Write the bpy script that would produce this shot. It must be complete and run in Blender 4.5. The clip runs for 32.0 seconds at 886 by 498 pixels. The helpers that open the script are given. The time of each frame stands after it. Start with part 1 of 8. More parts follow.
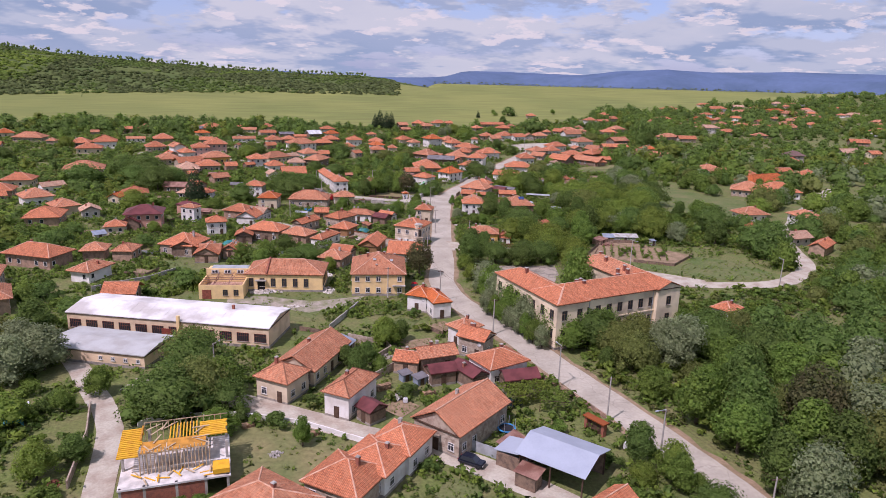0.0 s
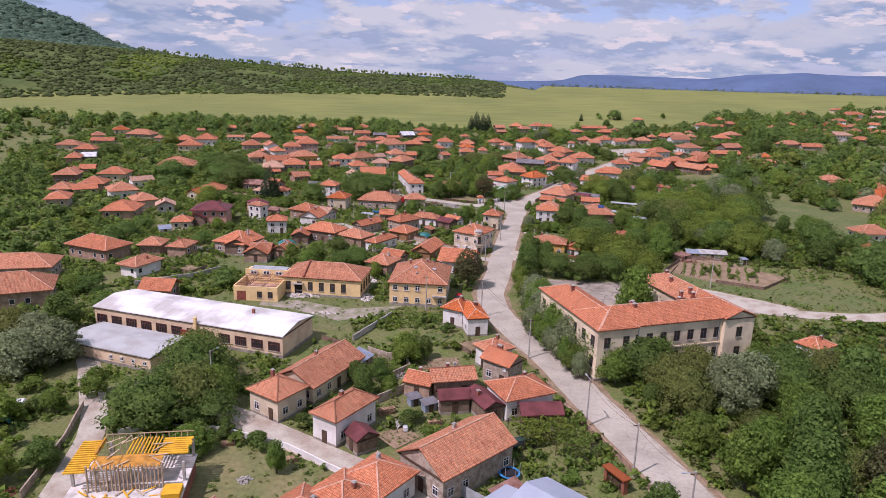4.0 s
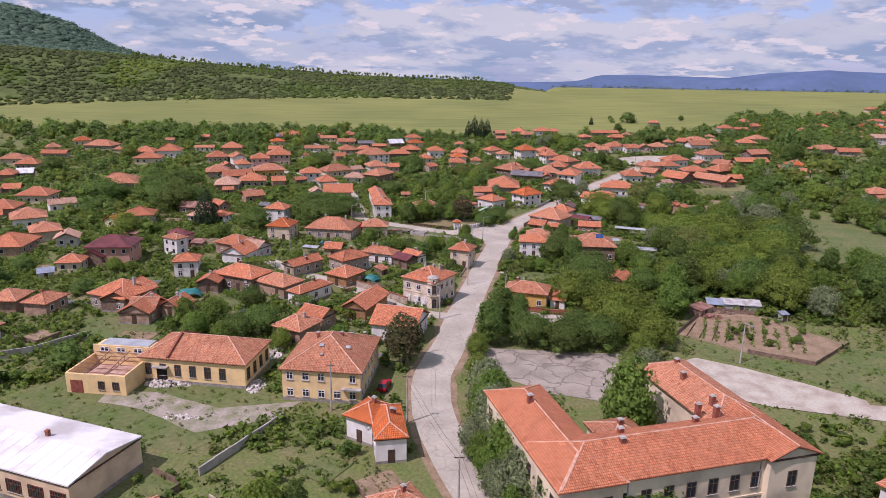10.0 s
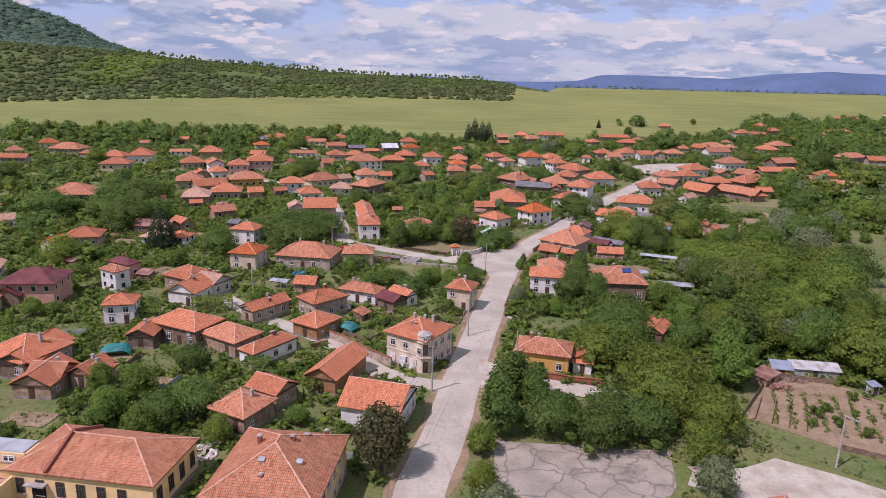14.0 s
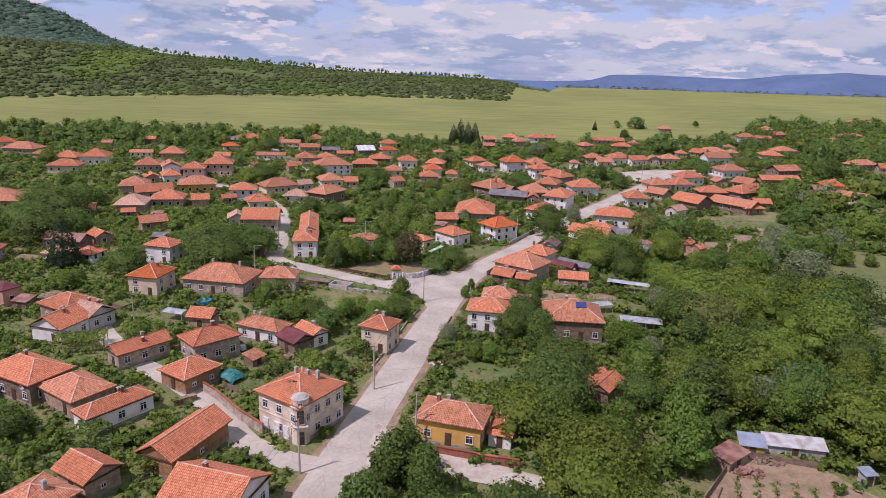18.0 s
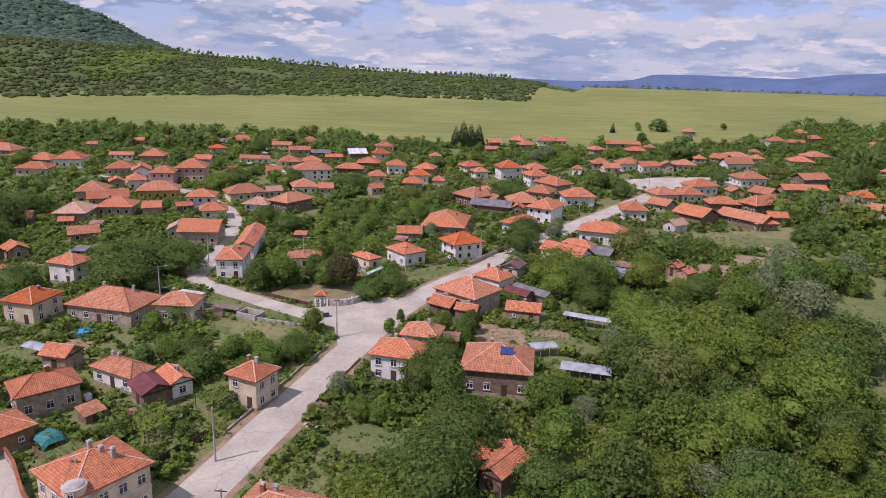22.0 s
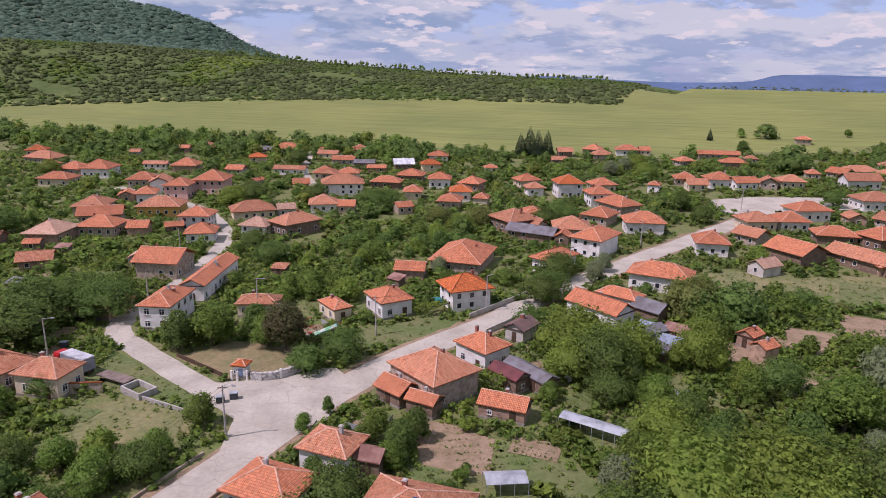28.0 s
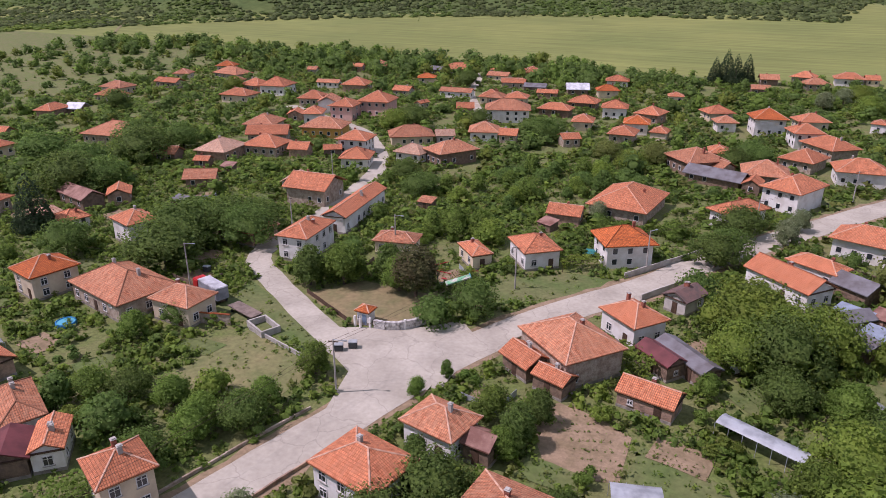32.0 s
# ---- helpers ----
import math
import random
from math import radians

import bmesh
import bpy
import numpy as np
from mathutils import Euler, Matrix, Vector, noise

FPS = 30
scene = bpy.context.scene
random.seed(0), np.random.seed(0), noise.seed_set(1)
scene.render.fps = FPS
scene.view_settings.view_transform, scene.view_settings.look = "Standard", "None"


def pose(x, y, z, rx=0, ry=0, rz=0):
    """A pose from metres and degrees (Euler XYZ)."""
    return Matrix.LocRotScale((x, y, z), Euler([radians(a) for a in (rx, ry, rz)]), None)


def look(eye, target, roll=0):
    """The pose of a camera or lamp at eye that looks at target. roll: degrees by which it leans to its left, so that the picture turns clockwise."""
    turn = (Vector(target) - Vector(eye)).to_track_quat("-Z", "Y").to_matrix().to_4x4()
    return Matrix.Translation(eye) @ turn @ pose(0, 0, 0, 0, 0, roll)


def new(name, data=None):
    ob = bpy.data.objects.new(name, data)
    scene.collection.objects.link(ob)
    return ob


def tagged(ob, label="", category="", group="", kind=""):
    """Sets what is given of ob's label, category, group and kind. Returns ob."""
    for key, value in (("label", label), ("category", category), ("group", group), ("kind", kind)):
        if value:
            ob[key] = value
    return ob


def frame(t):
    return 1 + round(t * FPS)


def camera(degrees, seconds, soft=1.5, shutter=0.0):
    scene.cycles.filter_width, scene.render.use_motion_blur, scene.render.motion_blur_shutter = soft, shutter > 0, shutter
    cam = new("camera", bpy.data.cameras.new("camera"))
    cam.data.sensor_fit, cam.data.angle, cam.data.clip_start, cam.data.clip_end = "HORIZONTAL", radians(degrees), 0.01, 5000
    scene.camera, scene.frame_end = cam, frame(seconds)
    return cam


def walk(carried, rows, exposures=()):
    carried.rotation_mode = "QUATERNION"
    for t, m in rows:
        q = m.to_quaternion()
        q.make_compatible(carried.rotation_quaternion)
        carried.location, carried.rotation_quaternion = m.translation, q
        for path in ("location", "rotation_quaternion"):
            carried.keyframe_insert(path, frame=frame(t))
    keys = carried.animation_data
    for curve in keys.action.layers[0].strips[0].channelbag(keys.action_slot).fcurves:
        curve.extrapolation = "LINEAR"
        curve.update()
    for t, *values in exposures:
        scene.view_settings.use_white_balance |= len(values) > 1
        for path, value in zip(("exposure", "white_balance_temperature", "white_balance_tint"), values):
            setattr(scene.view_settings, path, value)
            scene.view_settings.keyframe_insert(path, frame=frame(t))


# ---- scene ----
cam = camera(66.3, 32.0, 0.7)
PATH = [
    (0, (-27.02, -24.744, 57.505), (-26.666, -22.846, 56.986), 1.8),
    (1, (-25.198, -22.267, 56.718), (-24.895, -20.358, 56.203), 1.8),
    (2, (-21.245, -20.627, 55.871), (-21.032, -18.706, 55.354), 1.5),
    (3, (-15.312, -18.019, 55.736), (-15.2, -16.091, 55.219), 1.6),
    (3.5, (-12.312, -15.673, 55.703), (-12.258, -13.742, 55.185), 1.7),
    (5.5, (0.343, -2.932, 56.059), (0.35, -1.0, 55.54), 1.7),
    (6, (3.027, 1.275, 56.011), (3.022, 3.206, 55.489), 1.5),
    (7, (6.379, 9.832, 55.876), (6.361, 11.762, 55.352), 1.1),
    (8, (7.938, 18.446, 55.578), (7.91, 20.377, 55.057), 1.0),
    (9, (9.021, 27.644, 55.296), (8.988, 29.575, 54.777), 0.7),
    (10, (8.927, 36.739, 55.051), (8.9, 38.672, 54.537), 1.0),
    (11, (8.945, 45.752, 55.394), (8.92, 47.684, 54.877), 1.3),
    (12, (8.998, 55.204, 55.463), (8.972, 57.135, 54.94), 1.3),
    (13, (8.758, 63.676, 54.948), (8.734, 65.608, 54.431), 1.4),
    (14, (8.981, 72.744, 55.031), (8.959, 74.676, 54.514), 1.4),
    (14.5, (9.971, 76.741, 55.069), (9.946, 78.673, 54.551), 1.4),
    (16.5, (18.629, 90.018, 55.063), (18.599, 91.949, 54.542), 1.6),
    (17, (21.408, 93.114, 55.11), (21.37, 95.045, 54.588), 1.6),
    (18, (27.504, 99.699, 55.095), (27.45, 101.629, 54.573), 1.8),
    (19, (33.684, 106.369, 55.037), (33.61, 108.298, 54.515), 1.8),
    (20, (39.226, 113.169, 54.581), (39.127, 115.099, 54.066), 1.9),
    (21, (45.497, 119.69, 54.84), (45.358, 121.615, 54.318), 1.8),
    (23, (57.435, 133.833, 54.497), (57.238, 135.753, 53.972), 1.6),
    (25, (67.612, 148.98, 54.086), (67.343, 150.891, 53.56), 1.6),
    (25.5, (68.878, 153.489, 54.117), (68.574, 155.394, 53.588), 1.8),
    (27.5, (71.09, 170.882, 53.299), (70.652, 172.761, 52.775), 1.1),
    (28, (71.073, 175.25, 53.218), (70.6, 177.122, 52.697), 0.9),
    (29, (70.65, 182.514, 53.168), (70.089, 184.362, 52.648), 0.8),
    (29.5, (70.614, 185.083, 53.193), (70.008, 186.916, 52.671), 0.7),
    (30, (70.546, 186.885, 53.077), (69.874, 188.695, 52.554), 0.6),
    (30.5, (70.718, 188.504, 53.227), (69.974, 190.279, 52.682), 0.6),
    (31, (70.717, 189.889, 53.268), (69.913, 191.616, 52.661), 0.4),
    (31.5, (70.741, 190.829, 53.294), (69.881, 192.503, 52.618), 0.3),
    (32, (70.707, 191.563, 53.331), (69.795, 193.18, 52.587), 0.2),
]
walk(cam, [(t, look(eye, target, roll)) for t, eye, target, roll in PATH], [(0, 0.25, 6250, 42), (32, 0.21, 6250, 42)])

# ---- world, sun, exposure ----
SUN_AZ = radians(216)      # the sun stands behind the camera's start, to the left
SUN_EL = radians(56)
sun_dir = Vector((math.cos(SUN_AZ) * math.cos(SUN_EL), math.sin(SUN_AZ) * math.cos(SUN_EL), math.sin(SUN_EL)))
sun = new("sun", bpy.data.lights.new("sun", "SUN"))
sun.data.energy, sun.data.angle, sun.data.color = 3.35, radians(0.6), (1.0, 0.965, 0.91)
sun.matrix_world = look(sun_dir * 900, (0, 0, 0))


def link(tree, a, b):
    tree.links.new(a, b)


def make_world():
    w = bpy.data.worlds.new("sky")
    scene.world = w
    w.use_nodes = True
    nt = w.node_tree
    n = nt.nodes
    n.clear()
    out, bg = n.new("ShaderNodeOutputWorld"), n.new("ShaderNodeBackground")
    sky = n.new("ShaderNodeTexSky")
    sky.sky_type, sky.sun_disc = "NISHITA", False
    sky.sun_elevation, sky.sun_rotation = SUN_EL, radians(90) - SUN_AZ
    sky.air_density, sky.dust_density, sky.ozone_density = 1.0, 0.6, 1.5
    co, sep = n.new("ShaderNodeTexCoord"), n.new("ShaderNodeSeparateXYZ")
    link(nt, co.outputs["Generated"], sep.inputs[0])

    def math_node(op, a, b):
        m = n.new("ShaderNodeMath")
        m.operation = op
        for i, v in enumerate((a, b)):
            if isinstance(v, (int, float)):
                m.inputs[i].default_value = v
            else:
                link(nt, v, m.inputs[i])
        return m.outputs[0]

    flat = n.new("ShaderNodeCombineXYZ")
    link(nt, sep.outputs[0], flat.inputs[0])
    link(nt, sep.outputs[1], flat.inputs[1])
    link(nt, math_node("MULTIPLY", math_node("POWER", math_node("ABSOLUTE", sep.outputs[2], 0), 0.85), 2.6), flat.inputs[2])

    def billow(scale, seed, lift=0.0, detail=8):
        """Cloud density in each direction, or a little higher up."""
        t, up = n.new("ShaderNodeTexNoise"), n.new("ShaderNodeVectorMath")
        up.inputs[1].default_value = (0, 0, lift)
        link(nt, flat.outputs[0], up.inputs[0])
        t.noise_dimensions = "4D"
        t.inputs["W"].default_value, t.inputs["Scale"].default_value = seed, scale
        t.inputs["Detail"].default_value, t.inputs["Roughness"].default_value = detail, 0.6
        link(nt, up.outputs[0], t.inputs["Vector"])
        return t.outputs[0]

    def between(v, lo, hi):
        r = n.new("ShaderNodeMapRange")
        link(nt, v, r.inputs[0])
        r.inputs[1].default_value, r.inputs[2].default_value = lo, hi
        r.interpolation_type = "SMOOTHSTEP"
        return r.outputs[0]

    def mix(fac, a, b):
        m = n.new("ShaderNodeMix")
        m.data_type = "RGBA"
        link(nt, fac, m.inputs[0])
        for v, slot in ((a, 6), (b, 7)):
            if isinstance(v, tuple):
                m.inputs[slot].default_value = (*v, 1)
            else:
                link(nt, v, m.inputs[slot])
        return m.outputs[2]

    body = billow(8.2, 7.7)
    cover = between(body, 0.39, 0.475)
    # lit tops and grey bases
    under = between(math_node("SUBTRACT", billow(8.2, 7.7, 0.05, 4), billow(8.2, 7.7, -0.02, 4)), -0.07, 0.09)
    haze = between(billow(2.2, 5.1), 0.40, 0.62)
    cloud = mix(under, mix(haze, (3.95, 4.55, 4.55), (3.2, 3.95, 4.25)), mix(haze, (2.35, 3.2, 3.9), (1.9, 2.8, 3.6)))
    tint = n.new("ShaderNodeValue")
    tint.outputs[0].default_value = 0.55
    blue = mix(tint.outputs[0], sky.outputs[0], (1.25, 2.5, 4.5))
    # small sunlit heads with crisp tops that fade downwards
    heads = math_node("MULTIPLY", between(billow(15.0, 2.4, 0.0, 6), 0.53, 0.6), between(math_node("SUBTRACT", billow(15.0, 2.4, 0.0, 6), billow(15.0, 2.4, 0.03, 6)), -0.02, 0.06))
    cloud = mix(math_node("MULTIPLY", heads, 0.85), cloud, (5.0, 5.2, 4.9))
    link(nt, mix(cover, blue, cloud), bg.inputs[0])
    bg.inputs[1].default_value = 0.116
    link(nt, bg.outputs[0], out.inputs[0])


make_world()


# ---- materials ----
def surface(name, base, rough=0.85, vary=0.3, scale=0.6, fine=9.0, bump=0.15, metal=0.0, per_object=0.0, per_island=0.0,
            second=None, spec=0.3, patches=0.5, cracks=0.0, seam_width=0.018, seam_depth=0.4, stretch=None):
    """A rough surface: base colour varied by coarse patches and fine grain, with relief."""
    m = bpy.data.materials.new(name)
    m.use_nodes = True
    nt = m.node_tree
    n = nt.nodes
    p = n["Principled BSDF"]
    p.inputs["Roughness"].default_value, p.inputs["Metallic"].default_value = rough, metal
    p.inputs["Specular IOR Level"].default_value = spec
    geo = n.new("ShaderNodeNewGeometry")
    big, small = n.new("ShaderNodeTexNoise"), n.new("ShaderNodeTexNoise")
    for t, s, d in ((big, scale, 5), (small, fine, 3)):
        t.inputs["Scale"].default_value, t.inputs["Detail"].default_value = s, d
        link(nt, geo.outputs["Position"], t.inputs["Vector"])
    if stretch:
        run = n.new("ShaderNodeMapping")
        run.inputs["Scale"].default_value = stretch
        link(nt, geo.outputs["Position"], run.inputs[0])
        link(nt, run.outputs[0], small.inputs["Vector"])
    mix = n.new("ShaderNodeMix")
    mix.data_type = "RGBA"
    mix.inputs[6].default_value = (*base, 1)
    mix.inputs[7].default_value = (*(second or [c * 0.6 for c in base]), 1)
    rng = n.new("ShaderNodeMapRange")
    rng.inputs[1].default_value, rng.inputs[2].default_value = 0.5 - 0.2 * patches, 0.5 + 0.3 * patches
    link(nt, big.outputs[0], rng.inputs[0])
    link(nt, rng.outputs[0], mix.inputs[0])
    hsv = n.new("ShaderNodeHueSaturation")
    if cracks:
        # repair patches with dark seams
        cell, seam, dark = n.new("ShaderNodeTexVoronoi"), n.new("ShaderNodeMapRange"), n.new("ShaderNodeMix")
        cell.feature = "DISTANCE_TO_EDGE"
        cell.inputs["Scale"].default_value = cracks
        warp = n.new("ShaderNodeMix")
        warp.data_type = "VECTOR"
        warp.inputs[0].default_value = 0.6
        link(nt, geo.outputs["Position"], warp.inputs[4])
        wob = n.new("ShaderNodeVectorMath")
        wob.operation = "MULTIPLY_ADD"
        link(nt, big.outputs["Color"], wob.inputs[0])
        wob.inputs[1].default_value = (9, 9, 9)
        link(nt, geo.outputs["Position"], wob.inputs[2])
        link(nt, wob.outputs[0], warp.inputs[5])
        link(nt, warp.outputs[1], cell.inputs["Vector"])
        seam.inputs[1].default_value, seam.inputs[2].default_value = 0.0, seam_width
        seam.inputs[3].default_value, seam.inputs[4].default_value = seam_depth, 0.0
        link(nt, cell.outputs["Distance"], seam.inputs[0])
        dark.data_type = "RGBA"
        dark.inputs[7].default_value = (*[c * 0.45 for c in base], 1)
        link(nt, seam.outputs[0], dark.inputs[0])
        link(nt, mix.outputs[2], dark.inputs[6])
        link(nt, dark.outputs[2], hsv.inputs["Color"])
    else:
        link(nt, mix.outputs[2], hsv.inputs["Color"])

    def add(a, b, k):
        q = n.new("ShaderNodeMath")
        q.operation = "MULTIPLY_ADD"
        link(nt, a, q.inputs[0])
        q.inputs[1].default_value = k
        if isinstance(b, float):
            q.inputs[2].default_value = b
        else:
            link(nt, b, q.inputs[2])
        return q.outputs[0]

    value = add(small.outputs[0], 1.0 - vary * 0.5 - per_object * 0.5 - per_island * 0.5, vary)
    info = n.new("ShaderNodeObjectInfo")
    if per_object:
        value = add(info.outputs["Random"], value, per_object)
        link(nt, add(info.outputs["Random"], 0.5 - per_object * 0.03, per_object * 0.06), hsv.inputs["Hue"])
    if per_island:
        value = add(geo.outputs["Random Per Island"], value, per_island)
    link(nt, value, hsv.inputs["Value"])
    link(nt, hsv.outputs[0], p.inputs["Base Color"])
    if bump:
        b = n.new("ShaderNodeBump")
        b.inputs["Strength"].default_value, b.inputs["Distance"].default_value = bump, 0.3
        link(nt, small.outputs[0], b.inputs["Height"])
        link(nt, b.outputs[0], p.inputs["Normal"])
    return m


def tiles(name, one, two, old, course=0.36, wide=0.26, weather=0.45):
    """Clay roof tiles in courses; the map runs in metres along the eave and up the slope."""
    m = bpy.data.materials.new(name)
    m.use_nodes = True
    nt = m.node_tree
    n = nt.nodes
    p = n["Principled BSDF"]
    p.inputs["Roughness"].default_value, p.inputs["Specular IOR Level"].default_value = 0.8, 0.25
    uv, info, geo = n.new("ShaderNodeUVMap"), n.new("ShaderNodeObjectInfo"), n.new("ShaderNodeNewGeometry")
    brick = n.new("ShaderNodeTexBrick")
    brick.offset = 0.0
    for key, v in (("Scale", 1.0), ("Brick Width", wide), ("Row Height", course), ("Mortar Size", 0.04), ("Mortar Smooth", 0.5), ("Bias", 0.0)):
        brick.inputs[key].default_value = v
    brick.inputs["Color1"].default_value, brick.inputs["Color2"].default_value = (*[c * 1.18 for c in one], 1), (*[c * 0.86 for c in two], 1)
    brick.inputs["Mortar"].default_value = (*[c * 0.4 for c in two], 1)
    link(nt, uv.outputs[0], brick.inputs["Vector"])
    stretch = n.new("ShaderNodeMapping")
    stretch.inputs["Scale"].default_value = (2.2, 0.8, 1)
    link(nt, uv.outputs[0], stretch.inputs[0])
    streak, patch = n.new("ShaderNodeTexNoise"), n.new("ShaderNodeTexNoise")
    streak.noise_dimensions = "4D"
    link(nt, info.outputs["Random"], streak.inputs["W"])
    streak.inputs["Scale"].default_value, streak.inputs["Detail"].default_value = 1.0, 6
    streak.inputs["Roughness"].default_value = 0.8
    link(nt, stretch.outputs[0], streak.inputs["Vector"])
    patch.inputs["Scale"].default_value, patch.inputs["Detail"].default_value = 0.45, 4
    link(nt, geo.outputs["Position"], patch.inputs["Vector"])
    worn, mix = n.new("ShaderNodeMapRange"), n.new("ShaderNodeMix")
    worn.inputs[1].default_value, worn.inputs[2].default_value = 0.40, 0.64
    worn.inputs[4].default_value = weather
    link(nt, streak.outputs[0], worn.inputs[0])
    mix.data_type = "RGBA"
    mix.inputs[7].default_value = (*old, 1)
    link(nt, worn.outputs[0], mix.inputs[0])
    link(nt, brick.outputs[0], mix.inputs[6])
    hsv = n.new("ShaderNodeHueSaturation")
    link(nt, mix.outputs[2], hsv.inputs["Color"])
    q = n.new("ShaderNodeMath")
    q.operation = "MULTIPLY_ADD"
    link(nt, patch.outputs[0], q.inputs[0])
    q.inputs[1].default_value, q.inputs[2].default_value = 0.6, 0.55
    r = n.new("ShaderNodeMath")
    r.operation = "MULTIPLY_ADD"
    link(nt, info.outputs["Random"], r.inputs[0])
    r.inputs[1].default_value = 0.3
    link(nt, q.outputs[0], r.inputs[2])
    link(nt, r.outputs[0], hsv.inputs["Value"])
    link(nt, hsv.outputs[0], p.inputs["Base Color"])
    bump = n.new("ShaderNodeBump")
    bump.inputs["Strength"].default_value, bump.inputs["Distance"].default_value = 0.7, 0.06
    bump.invert = True
    link(nt, brick.outputs[1], bump.inputs["Height"])
    link(nt, bump.outputs[0], p.inputs["Normal"])
    return m


def glassy(name, color, rough=0.12):
    m = bpy.data.materials.new(name)
    m.use_nodes = True
    p = m.node_tree.nodes["Principled BSDF"]
    p.inputs["Base Color"].default_value = (*color, 1)
    p.inputs["Roughness"].default_value, p.inputs["Specular IOR Level"].default_value = rough, 0.6
    return m


ROOF = {
    "red": tiles("clay tiles", (0.56, 0.19, 0.085), (0.46, 0.14, 0.064), (0.60, 0.28, 0.155)),
    "old": tiles("weathered clay tiles", (0.51, 0.185, 0.088), (0.38, 0.13, 0.064), (0.57, 0.31, 0.185), weather=0.65),
    "orange": tiles("new orange tiles", (0.60, 0.155, 0.04), (0.52, 0.125, 0.034), (0.58, 0.20, 0.07), weather=0.25),
    "pale": tiles("pale sun-bleached tiles", (0.50, 0.27, 0.17), (0.42, 0.20, 0.12), (0.55, 0.40, 0.29), weather=0.9),
    "maroon": surface("maroon sheet metal", (0.16, 0.045, 0.045), 0.5, 0.15, 0.5, 4, 0.05),
    "rust": surface("rusty sheet metal", (0.30, 0.17, 0.13), 0.65, 0.4, 0.5, 5, 0.1, second=(0.16, 0.07, 0.05)),
    "slate": surface("grey sheet roofing", (0.17, 0.17, 0.18), 0.7, 0.25, 0.5, 5, 0.1, second=(0.11, 0.10, 0.10)),
    "white": surface("white sheet roofing", (0.62, 0.64, 0.66), 0.55, 0.15, 0.5, 4, 0.05),
    "dark": surface("dark old tiles", (0.17, 0.10, 0.085), 0.85, 0.4, 0.8, 5, 0.3, second=(0.11, 0.08, 0.07)),
}
WALL = {
    "white": surface("white lime plaster", (0.74, 0.73, 0.70), 0.9, 0.15, 0.5, 6, 0.06, per_object=0.12, second=(0.60, 0.57, 0.52)),
    "cream": surface("cream plaster", (0.66, 0.56, 0.40), 0.9, 0.18, 0.5, 6, 0.06, per_object=0.15, second=(0.52, 0.43, 0.31)),
    "pale": surface("grey render", (0.50, 0.47, 0.43), 0.92, 0.2, 0.6, 6, 0.08, per_object=0.15, second=(0.38, 0.35, 0.31)),
    "stone": surface("rubble stone and render", (0.44, 0.37, 0.29), 0.95, 0.5, 1.2, 4, 0.5, second=(0.28, 0.21, 0.16)),
    "brick": surface("bare brick and daub", (0.42, 0.28, 0.20), 0.95, 0.5, 1.0, 5, 0.4, second=(0.24, 0.17, 0.12), per_object=0.2),
    "wood": surface("dark weathered boards", (0.24, 0.165, 0.115), 0.9, 0.5, 1.5, 8, 0.4, second=(0.14, 0.10, 0.075)),
    "yellow": surface("ochre plaster", (0.62, 0.36, 0.09), 0.9, 0.15, 0.6, 6, 0.06, second=(0.52, 0.30, 0.10)),
    "hall": surface("faded yellow plaster", (0.80, 0.58, 0.28), 0.9, 0.2, 0.5, 6, 0.08, second=(0.66, 0.47, 0.25)),
    "school": surface("stained cream plaster", (0.76, 0.64, 0.45), 0.9, 0.15, 0.25, 5, 0.06, second=(0.48, 0.40, 0.29)),
    "pink": surface("salmon plaster", (0.56, 0.29, 0.22), 0.9, 0.15, 0.5, 6, 0.06, second=(0.45, 0.25, 0.19)),
    "works": surface("faded cream plaster", (0.74, 0.57, 0.38), 0.9, 0.2, 0.4, 6, 0.08, second=(0.58, 0.43, 0.29)),
    "plank": surface("warm brown boards", (0.36, 0.20, 0.095), 0.85, 0.5, 1.5, 8, 0.4, second=(0.25, 0.13, 0.06)),
    "rose": surface("pale pink plaster", (0.66, 0.40, 0.34), 0.9, 0.15, 0.5, 6, 0.06, second=(0.55, 0.34, 0.29)),
    "tower": surface("buff ashlar plaster", (0.68, 0.58, 0.45), 0.9, 0.2, 0.5, 5, 0.1, second=(0.44, 0.36, 0.27)),
}
MORTAR = surface("lime mortar ridge", (0.60, 0.38, 0.27), 0.9, 0.6, 1.5, 6, 0.3, second=(0.46, 0.22, 0.135))
PLINTH = surface("grey stone plinth", (0.33, 0.30, 0.26), 0.95, 0.4, 1.0, 5, 0.3)
TIMBER = surface("brown painted timber", (0.10, 0.06, 0.04), 0.7, 0.3, 1.5, 10, 0.1)
FRAME = surface("white window paint", (0.75, 0.74, 0.72), 0.6, 0.1, 2, 12, 0.03)
PANE = glassy("dark window glass", (0.03, 0.035, 0.042))
BRICK = surface("red brick", (0.34, 0.12, 0.075), 0.9, 0.5, 2, 9, 0.4, second=(0.22, 0.085, 0.06))
METAL = surface("galvanised sheet", (0.38, 0.415, 0.43), 0.55, 0.25, 0.5, 3, 0.05, metal=0.1, second=(0.29, 0.315, 0.32))
WHITE_METAL = surface("white painted sheet roof", (0.72, 0.73, 0.72), 0.55, 0.2, 0.16, 2, 0.04, second=(0.47, 0.45, 0.42), patches=0.35)
GREY_METAL = surface("dull grey sheet roof", (0.42, 0.44, 0.43), 0.6, 0.15, 0.3, 3, 0.05, second=(0.34, 0.34, 0.32))
CONCRETE = surface("old concrete", (0.42, 0.40, 0.36), 0.92, 0.3, 0.8, 5, 0.2, second=(0.30, 0.28, 0.25))
